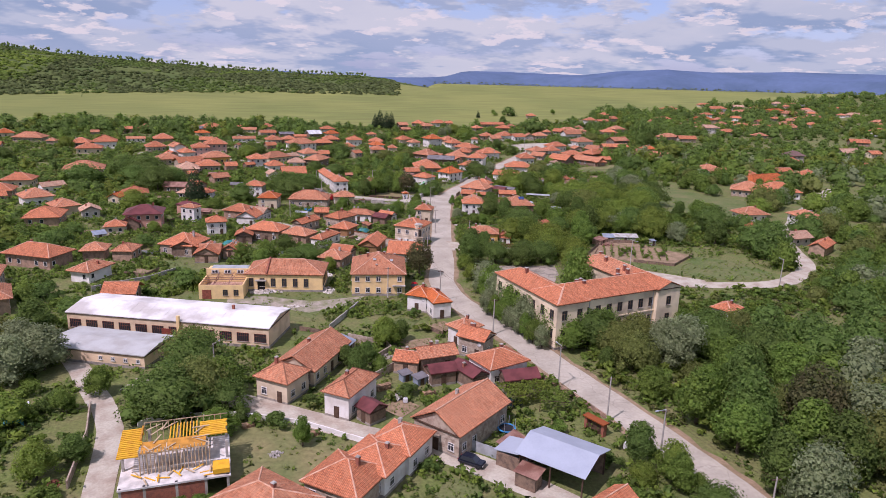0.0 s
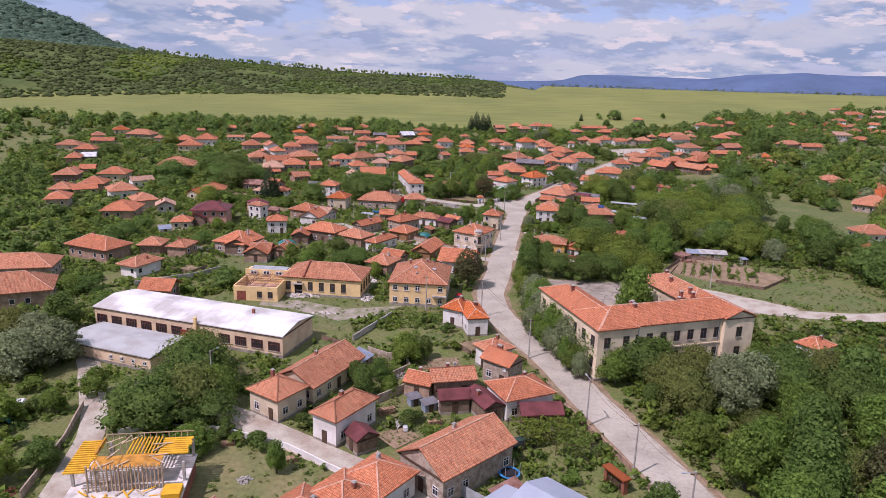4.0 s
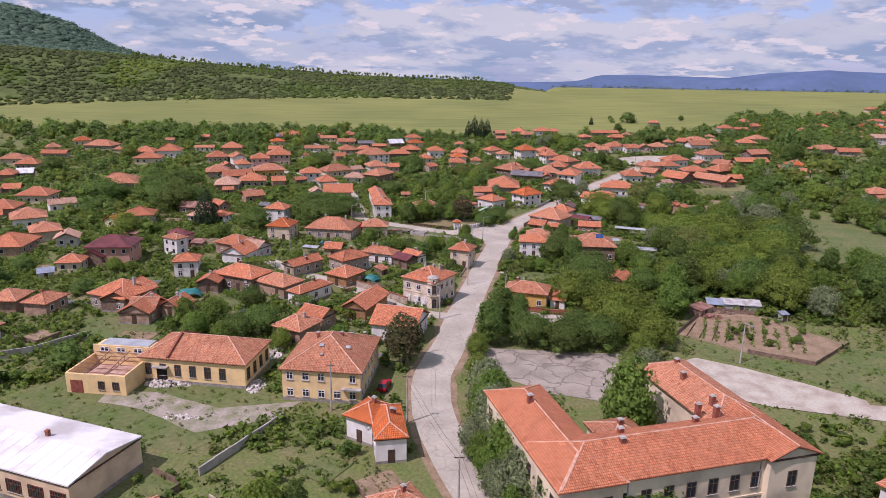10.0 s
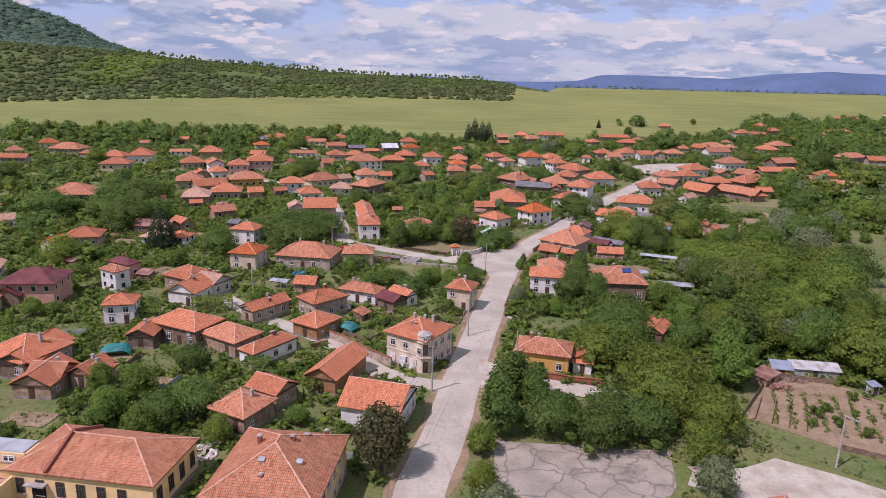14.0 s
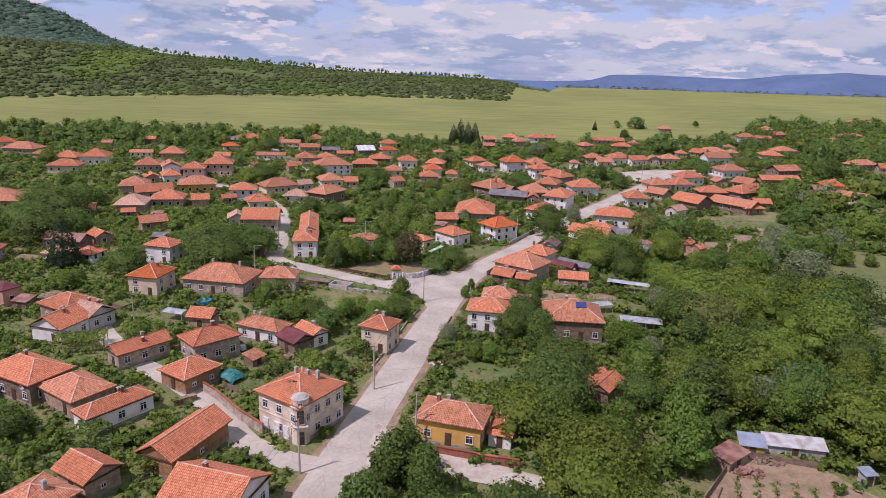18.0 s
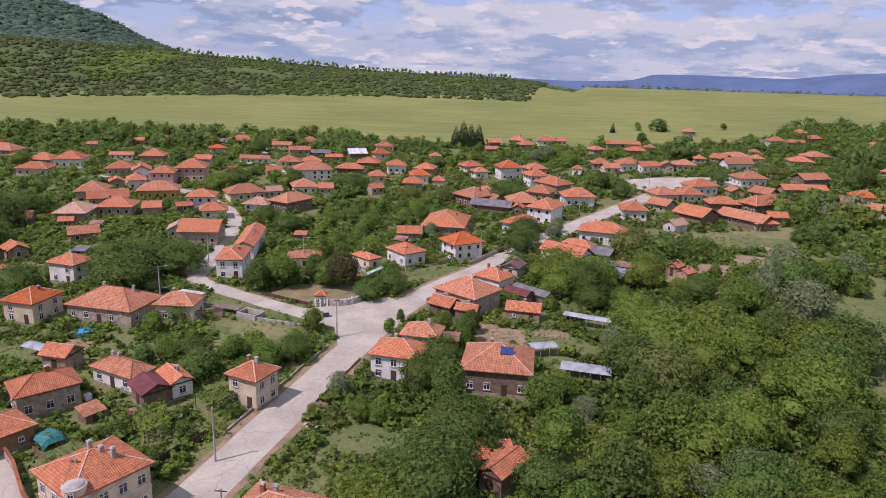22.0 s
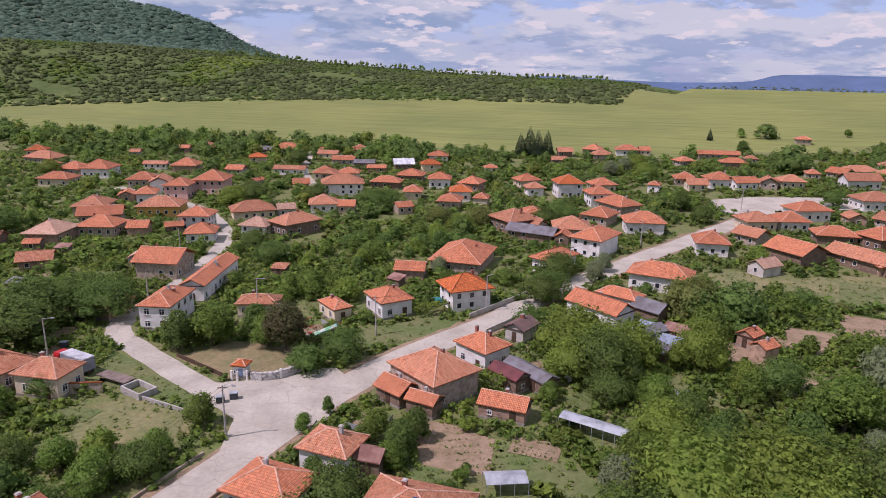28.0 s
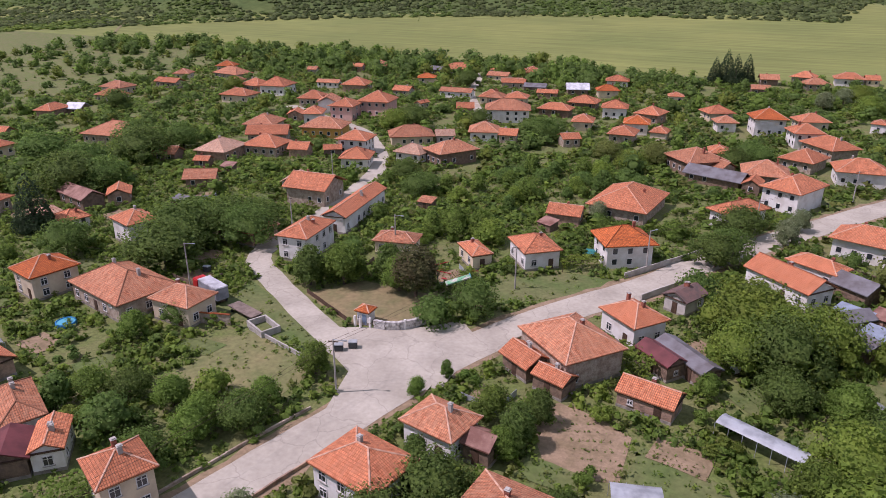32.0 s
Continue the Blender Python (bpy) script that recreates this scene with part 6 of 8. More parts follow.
def truck():
    ob = thing("truck", -19.0, 266.5, -14, "red-cabbed lorry with a grey canvas body", "truck")
    part("cab", rounded_box("cab", -4.3, -2.4, -1.15, 1.15, 0.7, 3.0, 0.2, surface("red lorry paint", (0.5, 0.03, 0.03), 0.35, 0.1, 0.5, 3, 0)), ob)
    part("windscreen", boxes("windscreen", [(-4.36, -4.27, -0.95, 0.95, 1.7, 2.6)], PANE), ob)
    part("body", rounded_box("body", -2.1, 4.2, -1.2, 1.2, 1.0, 3.2, 0.1, surface("grey lorry sides", (0.30, 0.31, 0.34), 0.5, 0.15, 0.6, 4, 0.05)), ob)
    part("tarpaulin", rounded_box("tarpaulin", -2.15, 4.25, -1.22, 1.22, 3.15, 3.4, 0.1, surface("pale tarpaulin", (0.50, 0.51, 0.53), 0.7, 0.15, 0.6, 4, 0.05)), ob)
    part("chassis", boxes("chassis", [(-4.0, 4.0, -0.5, 0.5, 0.55, 1.0)], TIMBER), ob)
    for wx in (-3.4, 1.8, 3.0):
        for wy in (-1.05, 1.05):
            part("wheel", TRUCK_WHEEL, ob, pose(wx, wy, 0.48))
    tr = thing("trailer", -9.0, 264.6, -12, "flat brown farm trailer standing on grass", "trailer")
    part("bed", boxes("bed", [(-3.4, 3.6, -1.15, 1.15, 0.95, 1.12)], surface("weathered trailer boards", (0.22, 0.17, 0.14), 0.85, 0.4, 1, 6, 0.2)), tr)
    part("frame", boxes("frame", [(-3.2, 3.4, -0.5, 0.5, 0.72, 0.95)], TIMBER), tr)
    for wx in (-2.4, 2.6):
        for wy in (-1.0, 1.0):
            part("wheel", WHEEL, tr, pose(wx, wy, 0.32))
    BUILT.append((-19, 266.5, radians(-14), 9.5, 4))
    BUILT.append((-9, 264.6, radians(-12), 9, 4))
    pit = thing("trough", -2.6, 262.3, -20, "grey stone trough standing open on the grass", "trough")
    for x0, x1, y0, y1 in ((-2.6, 2.6, -1.7, -1.4), (-2.6, 2.6, 1.4, 1.7), (-2.6, -2.3, -1.4, 1.4), (2.3, 2.6, -1.4, 1.4)):
        part("trough_wall", boxes("trough_wall", [(x0, x1, y0, y1, -0.4, 1.15)], CONCRETE), pit)
    BUILT.append((-2.6, 262.3, radians(-20), 6, 4))


def pole(x, y, rot=0, lamp=True, high=8.5):
    ob = thing("street_lamp" if lamp else "utility_pole", x, y, rot, "grey concrete lamp post with a curved arm" if lamp else "grey concrete utility pole with wires", "lamp post" if lamp else "pole", "poles along the streets")
    bm = bmesh.new()
    bmesh.ops.create_cone(bm, cap_ends=True, segments=8, radius1=0.17, radius2=0.10, depth=high + 0.6, matrix=Matrix.Translation((0, 0, high / 2 - 0.3)))
    me = bpy.data.meshes.new("shaft")
    bm.to_mesh(me)
    bm.free()
    me.materials.append(CONCRETE)
    part("shaft", me, ob)
    part("crossarm", boxes("crossarm", [(-0.7, 0.7, -0.05, 0.05, high - 0.45, high - 0.33)], TIMBER), ob)
    if lamp:
        part("arm", boxes("arm", [(0, 1.5, -0.04, 0.04, high - 0.15, high - 0.07)], METAL), ob)
        part("lamp_head", rounded_box("lamp_head", 1.3, 1.95, -0.14, 0.14, high - 0.2, high - 0.02, 0.05, METAL), ob)


def wires(points, high=8.1):
    for side in (-0.55, 0.55):
        cu = bpy.data.curves.new("cable", "CURVE")
        cu.dimensions, cu.bevel_depth = "3D", 0.018
        sp = cu.splines.new("POLY")
        co = []
        for (ax, ay), (bx, by) in zip(points, points[1:]):
            for k in range(8):
                t = k / 8
                x, y = ax + (bx - ax) * t, ay + (by - ay) * t
                co.append((x + side * 0.7, y, gz(x, y) + high - 3.2 * t * (1 - t)))
        sp.points.add(len(co) - 1)
        for p, c in zip(sp.points, co):
            p.co = (*c, 1)
        cu.materials.append(TIMBER)
        tagged(new("cable", cu), "thin dark overhead cable between poles", "cable", "overhead cables")


def fence(points, high, mat, label, cat="wall", thick=0.22, cap=None):
    """A garden wall or fence along a line, each bay a part."""
    x0, y0 = points[0]
    ob = thing(cat.replace(" ", "_"), x0, y0, 0, label, cat, z=0)
    for (ax, ay), (bx, by) in zip(points, points[1:]):
        L = math.hypot(bx - ax, by - ay)
        n = max(1, round(L / 3.2))
        r = math.degrees(math.atan2(by - ay, bx - ax))
        for k in range(n):
            x, y = ax + (bx - ax) * (k + 0.5) / n, ay + (by - ay) * (k + 0.5) / n
            h = high + 0.05 * (k % 2)
            m = pose(x - x0, y - y0, gz(x, y), 0, 0, r)
            part("bay", boxes("bay", [(-L / n / 2, L / n / 2, -thick / 2, thick / 2, -0.5, h)], mat), ob, m)
            if cap:
                part("coping", boxes("coping", [(-L / n / 2, L / n / 2, -thick / 2 - 0.1, thick / 2 + 0.1, h, h + 0.12)], cap), ob, m)
    return ob


school()
works()
tower_house()
building_site()
tin_shed()
chapel()
greenhouse(71.2, 268.9, -19, 10.6, 2.8, 2.6, "arched film greenhouse on thin hoops")
greenhouse(68.2, 243.6, -10, 9.2, 4.2, 1.9, "low film greenhouse beside vegetable rows")
greenhouse(60.5, 252.0, 20, 5.5, 3.2, 2.4, "small bare hooped greenhouse frame")
greenhouse(-34.0, 236.5, -15, 5.0, 3.0, 2.2, "small pale garden greenhouse")
truck()
car(-5.3, 62.6, -38, (0.012, 0.016, 0.03), "dark blue parked hatchback car on gravel")
car(-2.6, 146.5, 80, (0.5, 0.02, 0.03), "bright red car parked beside a building")
for args in ((16.4, 85.8, 100), (18.9, 253.6, 20), (-46.3, 93.2, 60), (66, 161, -60), (-26.3, 268.1, 30), (24.0, 60.5, 190), (-2.0, 300.5, 10), (45.5, 317, 60), (118.8, 449.7, 0), (100, 137.5, 90)):
    pole(*args)
for args in ((2.3, 134.6), (-10.5, 138.2), (2.6, 193.2), (13.2, 207.3), (1.8, 160.5), (6.4, 181.4), (21.8, 190.0), (29.5, 42), (20.2, 72), (10.4, 112), (26.5, 297), (61.5, 349), (80.5, 387), (-38, 226), (-28.5, 299), (-45.3, 335)):
    pole(*args, lamp=False)
wires([(29.5, 42), (24.0, 60.5), (20.2, 72), (16.4, 85.8), (10.4, 112), (2.3, 134.6), (1.8, 160.5), (6.4, 181.4), (13.2, 207.3)])
wires([(13.2, 207.3), (18.9, 253.6), (26.5, 297), (45.5, 317), (61.5, 349), (80.5, 387), (118.8, 449.7)])
wires([(6.4, 181.4), (2.6, 193.2), (-38, 226)])
fence([(-25.4, 118.8), (-17.6, 134.8)], 1.3, CONCRETE, "long grey concrete yard wall")
fence([(-1.6, 191.2), (-6.5, 195.2), (-12.5, 201.5), (-15.6, 204)], 1.7, WALL["stone"], "pink plastered garden wall with tile coping", cap=ROOF["red"])
fence([(25.0, 188.2), (31.0, 186.6), (37.0, 185.4)], 1.2, BRICK, "red brick garden wall", cap=ROOF["red"])
fence([(-41.5, 81.8), (-30, 77.2), (-20.6, 70.4)], 0.9, WALL["white"], "low white wall along the side street")
fence([(-56.5, 80), (-53, 82.5), (-46, 81.8), (-41.5, 81.8)], 0.9, WALL["white"], "low whitewashed wall by the track")
fence([(-13.8, 258.6), (-8.2, 260.6)], 1.9, WALL["stone"], "stone wall with bright tile coping", cap=ROOF["orange"])
fence([(-4.5, 261), (5.5, 259.2), (13.0, 257.4)], 0.7, CONCRETE, "low concrete paddock wall")
fence([(11.5, 215.5), (13.6, 226), (16.2, 240), (18.2, 249)], 0.4, WALL["stone"], "low rough garden wall along the street")
fence([(5, 203.5), (9.2, 213)], 1.4, TIMBER, "dark garden fence along the street", "fence", 0.06)
fence([(22.2, 226), (25.8, 244)], 0.5, WALL["brick"], "earth-coloured wall beside the street")
fence([(34.6, 277), (37.4, 282.6)], 1.4, WALL["stone"], "stone wall in front of a barn")
fence([(48, 303.6), (56, 319.5)], 1.2, WALL["pale"], "grey garden wall along the street")
fence([(42.8, 311.5), (50.5, 326), (60.5, 346)], 1.2, CONCRETE, "grey wall along the upper street")
fence([(-5.5, 276.5), (8.4, 270.8)], 0.9, TIMBER, "thin dark park fence", "fence", 0.04)
fence([(-4.8, 66.9), (-0.6, 63.0), (2.6, 60.2)], 1.8, METAL, "grey sheet metal yard fence", "fence", 0.05)
fence([(20.6, 73), (17.2, 83), (13.8, 92.5)], 0.9, WALL["brick"], "low brick wall along the street")
fence([(-66, 88.5), (-63.5, 78), (-61.8, 64)], 1.2, WALL["stone"], "rough stone wall along the track")
fence([(-84, 150), (-72, 158), (-66, 166)], 1.6, CONCRETE, "pale concrete yard wall")
fence([(58, 175), (70, 191.5), (81, 188.6)], 1.0, WALL["wood"], "broken board fence round the garden", "fence", 0.06)
fence([(92.5, 171), (80.5, 160.6), (69.5, 166)], 0.9, WALL["wood"], "low board fence round the garden", "fence", 0.06)
gate = thing("gate_shelter", 17.0, 69.4, -62, "small red brick gate with a tile roof", "gate")
part("pier", boxes("pier", [(-2.0, -1.5, -0.4, 0.4, -0.5, 2.2)], BRICK), gate)
part("pier", boxes("pier", [(1.5, 2.0, -0.4, 0.4, -0.5, 2.2)], BRICK), gate)
part("gate_roof", boxes("gate_roof", [(-2.2, 2.2, -0.7, 0.7, 2.2, 2.42)], ROOF["orange"]), gate)
part("gate_leaf", boxes("gate_leaf", [(-1.5, 1.5, -0.05, 0.05, 0, 1.9)], TIMBER), gate)


# ---- trees ----
def ico(sub):
    bm = bmesh.new()
    bmesh.ops.create_icosphere(bm, subdivisions=sub, radius=1)
    v = np.array([tuple(q.co) for q in bm.verts])
    f = np.array([[q.index for q in p.verts] for p in bm.faces])
    bm.free()
    return v, f


ICO1 = ico(1)


def leaf_cards(rs, centres, normals, size):
    """Small leaf clumps of one triangle each at the given places."""
    n = len(centres)
    nrm = normals + rs.normal(0, 0.45, (n, 3))
    nrm /= np.linalg.norm(nrm, axis=1)[:, None]
    a = np.cross(nrm, rs.normal(0, 1, (n, 3)))
    a /= np.linalg.norm(a, axis=1)[:, None] + 1e-9
    b = np.cross(nrm, a)
    s = size * rs.uniform(0.55, 1.4, (n, 1))
    p = np.stack([centres - a * s, centres + a * s * 0.6 - b * s * 0.8, centres + a * s * 0.5 + b * s * 0.9], 1)
    return p.reshape(-1, 3), np.arange(3 * n).reshape(-1, 3)


def crown(seed, kind, cards, size, core=0.78, few=1.0):
    """A crown 1 m high unit: lobes of foliage with loose clumps over them. Its height is about 1 and its base at 0."""
    rs = np.random.RandomState(seed)
    V, F, N, o = [], [], [], 0

    def put(v, f, nrm):
        nonlocal o
        N.append(nrm)
        V.append(v)
        F.append(f + o)
        o += len(v)

    iv, jf = ICO1
    lobes = []
    if kind in ("spruce", "pine"):
        levels = 11 if kind == "spruce" else 6
        for k in range(levels):
            t = k / (levels - 1)
            rad = 0.27 * (1 - t) ** 0.75 + 0.035 if kind == "spruce" else 0.12 + 0.16 * math.sin(math.pi * (0.25 + 0.7 * t))
            z = 0.10 + 0.86 * t if kind == "spruce" else 0.35 + 0.6 * t
            for a in np.arange(0, 2 * math.pi, 2 * math.pi / (7 if t < 0.5 else 5 if t < 0.85 else 3)):
                b = a + k * 1.1 + rs.uniform(-0.3, 0.3)
                lobes.append((rad * 0.55 * math.cos(b), rad * 0.55 * math.sin(b), z + rs.uniform(-0.02, 0.02), rad * 0.5 + 0.02, rad * 0.5 + 0.02, 0.10))
    else:
        n = {"tall": 54, "round": 58, "wide": 78, "bush": 9, "clump": 2, "knoll": 2}[kind]
        n = 1 if kind == "knoll" else max(2, round(n * few))
        for k in range(n):
            a, t = rs.uniform(0, 2 * math.pi), k / max(1, n - 1)
            z = 0.22 + 0.58 * t if kind not in ("bush", "clump", "knoll") else 0.25 + 0.35 * t
            spread = {"tall": 0.20, "round": 0.29, "wide": 0.42, "bush": 0.38, "clump": 0.3, "knoll": 0.1}[kind] * (1.0 - 0.75 * t ** 2) * rs.uniform(0.5, 1.1)
            r = rs.uniform(0.05, 0.125) * (1.15 - 0.35 * t) * (1.5 if kind == "bush" else 2.3 if kind == "clump" else 3.3 if kind == "knoll" else few ** -0.45)
            lobes.append((spread * math.cos(a), spread * math.sin(a), z, r, r, r * 0.85))
        if kind in ("tall", "round", "wide"):
            body = {"tall": 0.21, "round": 0.29, "wide": 0.40}[kind]
            lobes.append((0, 0, 0.52, body, body, 0.30))
    mid = np.array([0, 0, 0.42])
    C, R = np.array([l[0:3] for l in lobes]), np.array([l[3:6] for l in lobes])
    lift = np.array([0, 0, 0.9 if kind in ("clump", "knoll") else 0.55])
    away = (C - mid) * (1.7 if kind not in ("spruce", "pine") else 0.6) + lift
    if core:
        for c, r, out in sorted(zip(C, R, away), key=lambda q: -q[1][0])[:12]:
            put(iv * (core + 0.2 * rs.rand(len(iv), 1)) * r + c, jf, iv + out)
    # leaf sprays on the outer face of the crown only, none deep inside it
    share = R[:, 0] ** 2 / (R[:, 0] ** 2).sum()
    tries = cards * (4 if len(lobes) > 8 else 2)
    k = rs.choice(len(lobes), tries, p=share)
    d = rs.normal(0, 1, (tries, 3))
    d[:, 2] += 0.35
    d /= np.linalg.norm(d, axis=1)[:, None]
    p = C[k] + d * R[k] * rs.uniform(0.82, 1.32, (tries, 1))
    deep = ((((p[:, None, :] - C[None]) / R[None]) ** 2).sum(2) < 0.6).any(1)
    good = np.flatnonzero(~deep)[:cards]
    v, f = leaf_cards(rs, p[good], d[good], size)
    put(v, f, np.repeat(d[good] * 0.8 + away[k[good]] + rs.normal(0, 0.55, (len(good), 3)), 3, axis=0))
    nrm = np.concatenate(N)
    return np.concatenate(V), np.concatenate(F), nrm / np.linalg.norm(nrm, axis=1)[:, None]


def trunk_mesh(seed, top, spread=0.2):
    """A tapered trunk with three limbs, for a tree of height 1."""
    rng = random.Random(seed)
    v, f = [], []

    def limb(p, q, r0, r1):
        p, q = Vector(p), Vector(q)
        d = (q - p).normalized()
        a = d.orthogonal().normalized()
        b = d.cross(a)
        o = len(v)
        for e, r in ((p, r0), ((p + q) / 2 + a * 0.01, (r0 + r1) / 2), (q, r1)):
            for k in range(6):
                t = k * math.pi / 3
                v.append(tuple(e + a * r * math.cos(t) + b * r * math.sin(t)))
        for s in range(2):
            for k in range(6):
                i, j = o + s * 6 + k, o + s * 6 + (k + 1) % 6
                f.append((i, j, j + 6, i + 6))
        f.append(tuple(o + 12 + k for k in range(6)))

    limb((0, 0, -0.05), (rng.uniform(-0.02, 0.02), 0, top), 0.028, 0.018)
    for k in range(3):
        a = k * 2.1 + rng.random()
        limb((0, 0, top * 0.8), (spread * math.cos(a), spread * math.sin(a), top + spread), 0.016, 0.007)
    return mesh_of("trunk", v, f, [BARK])


TREES = {}
for i, (shape, leaf, label, cat) in enumerate((
        ("round", "green", "broad green garden tree with dense leaves", "tree"), ("tall", "green", "tall green tree with dense leaves", "tree"),
        ("wide", "dark", "wide dark green walnut tree in leaf", "tree"), ("round", "fresh", "rounded yellow-green tree with dense leaves", "tree"),
        ("wide", "fresh", "broad spreading yellow-green tree in leaf", "tree"), ("tall", "dark", "tall dark green lime tree in leaf", "tree"),
        ("round", "silver", "rounded tree with silvery grey-green leaves", "tree"), ("wide", "olive", "broad tree with olive brown leaves", "tree"),
        ("pine", "pine", "dark pine tree with brownish needles", "pine"), ("spruce", "spruce", "dark green pointed spruce tree", "spruce"),
        ("bush", "green", "rounded green shrub on the grass", "shrub"), ("bush", "dark", "dark green leafy garden shrub", "shrub"), ("bush", "fresh", "bright green leafy garden shrub", "shrub"))):
    bush = shape == "bush"
    vv, ff, nn = crown(40 + i, shape, 1100 if bush else 3400, 0.036 if bush else 0.021, 0.7)
    TREES[shape + "_" + leaf] = (tri_mesh("crown", vv, ff, LEAF[leaf], nn), None if bush else trunk_mesh(i, 0.5 if shape in ("spruce", "pine") else 0.36, 0.07 if shape == "spruce" else 0.15), label, cat)
tree_rng = random.Random(5)


def tree(x, y, height, kind, wide=1.0):
    """A tree of that height on the ground."""
    crown_me, trunk_me, label, cat = TREES[kind]
    rng = tree_rng
    ob = new("shrub" if cat == "shrub" else cat if cat != "tree" else "tree")
    s = height
    ob.matrix_world = pose(x, y, gz(x, y), 0, 0, rng.uniform(0, 360)) @ Matrix.Diagonal((s * wide, s * wide, s, 1))
    tagged(ob, label, cat, "village " + cat + "s")
    part("crown", crown_me, ob)
    if trunk_me:
        part("trunk", trunk_me, ob)
    PLANTED.append((x, y, height * wide * 0.38))
    return ob


PLANTED = []


def cells_of(items, size):
    """A coarse grid of lists, to find what lies near a place."""
    grid = {}
    for it in items:
        grid.setdefault((int(it[0] // size), int(it[1] // size)), []).append(it)
    return grid


def around(grid, x, y, size):
    cx, cy = int(x // size), int(y // size)
    return (it for i in (cx - 1, cx, cx + 1) for j in (cy - 1, cy, cy + 1) for it in grid.get((i, j), ()))


ROAD_GRID = cells_of([(px, py, half) for line, half in ROADS for px, py in line], 12)
HOUSE_GRID = cells_of(BUILT, 40)


def near_road(x, y, gap):
    return any((px - x) ** 2 + (py - y) ** 2 < (half + gap) ** 2 for px, py, half in around(ROAD_GRID, x, y, 12))


def in_house(x, y, gap):
    for hx, hy, a, w, d in around(HOUSE_GRID, x, y, 40):
        dx, dy = x - hx, y - hy
        u, v = dx * math.cos(a) + dy * math.sin(a), -dx * math.sin(a) + dy * math.cos(a)
        if abs(u) < w / 2 + gap and abs(v) < d / 2 + gap:
            return True
    return False


def inside(x, y, pts):
    if not (min(p[0] for p in pts) <= x <= max(p[0] for p in pts)):
        return False
    hit = False
    for (ax, ay), (bx, by) in zip(pts, pts[1:] + pts[:1]):
        if (ay > y) != (by > y) and x < (bx - ax) * (y - ay) / (by - ay) + ax:
            hit = not hit
    return hit


def free(x, y, gap):
    return not (near_road(x, y, gap) or in_house(x, y, gap) or any(inside(x, y, c) for c in CLEAR))


# trees that stand out
tree(23.9, 177.3, 9, 'tall_dark', 1.0)
tree(0.1, 156.4, 10, 'pine_pine', 1.2)
tree(-78.8, 271.1, 13, 'spruce_spruce', 1.0)
tree(-109.3, 323.8, 13, 'wide_dark', 1.4)
tree(-35.9, 296.2, 8.5, 'wide_dark', 1.3)
tree(-268.2, 525.5, 9, 'wide_dark', 1.2)
tree(-34.0, 289.4, 9.5, 'wide_dark', 1.35)
tree(-122.2, 332.6, 12, 'wide_dark', 1.4)
tree(-42.7, 281.3, 12, 'wide_dark', 1.4)
tree(38.5, 137.6, 9, 'tall_dark', 1.1)
tree(42.4, 91.6, 10, 'round_silver', 1.2)
tree(29.5, 105.7, 9, 'wide_dark', 1.15)
tree(34.1, 91.3, 9, 'wide_olive', 1.1)
tree(46.8, 94.7, 11, 'round_silver', 1.2)
tree(59.3, 59.9, 12, 'round_silver', 1.2)
tree(33.5, 108.4, 10, 'round_green', 1.2)
tree(-50.0, 96.0, 11, 'wide_dark', 1.2)
tree(-44.4, 90.3, 8, 'round_green', 1.2)
tree(25.4, 51.7, 3.5, 'round_green', 1.1)
tree(60.2, 67.5, 9, 'wide_olive', 1.1)
tree(94.0, 256.4, 12, 'wide_fresh', 1.5)
tree(104.3, 233.7, 12, 'wide_fresh', 1.4)
tree(68.1, 209.4, 9, 'wide_fresh', 1.2)
tree(47.4, 215.4, 9, 'wide_dark', 1.3)
tree(47.2, 182.1, 10, 'wide_fresh', 1.5)
tree(41.7, 241.0, 8, 'wide_dark', 1.2)
tree(83.7, 252.6, 12, 'wide_fresh', 1.5)
tree(97.9, 253.5, 11, 'wide_fresh', 1.4)
tree(111.3, 250.5, 12, 'wide_fresh', 1.4)
tree(121.7, 279.9, 11, 'round_silver', 1.6)
tree(29.0, 258.4, 3.6, 'round_green', 1.0)
tree(30.4, 264.2, 3.6, 'tall_dark', 0.9)
tree(68.2, 344.9, 7, 'round_silver', 1.1)
tree(58.5, 330.0, 8, 'wide_dark', 1.3)
tree(-7.2, 279.6, 9, 'tall_dark', 1.2)
tree(-2.0, 283.0, 9.5, 'round_green', 1.25)
tree(4.5, 288.5, 8.5, 'tall_dark', 1.2)
tree(8.5, 285.5, 8, 'round_green', 1.0)
tree(12.5, 284.9, 9.5, 'pine_pine', 1.35)
tree(13.2, 256.0, 6, 'round_green', 1.1)
tree(40.1, 258.6, 6, 'round_green', 1.2)
tree(66.2, 298.4, 11, 'wide_fresh', 1.4)
tree(72.2, 293.5, 10, 'wide_fresh', 1.4)
tree(12.9, 242.4, 5.5, 'round_green', 1.2)
tree(10.1, 236.7, 6, 'round_green', 1.2)
tree(9.2, 230.1, 6, 'wide_dark', 1.1)
tree(12.7, 246.7, 5, 'round_green', 1.1)
tree(-37.3, 272.2, 11, 'wide_dark', 1.5)
tree(-29.6, 348.4, 7, 'wide_dark', 1.3)
tree(28.2, 341.3, 5.5, 'round_silver', 1.1)
tree(-134.4, 308.9, 11, 'wide_dark', 1.6)
tree(-20.1, 416.0, 8, 'wide_dark', 1.3)
tree(49.2, 404.9, 8, 'wide_dark', 1.3)
tree(165, 662, 10, 'wide_dark', 1.3)
tree(151, 671, 5, 'round_green', 1.2)
tree(217, 676, 6, 'round_green', 1.2)
tree(43.9, 205.0, 10, 'wide_dark', 1.4)
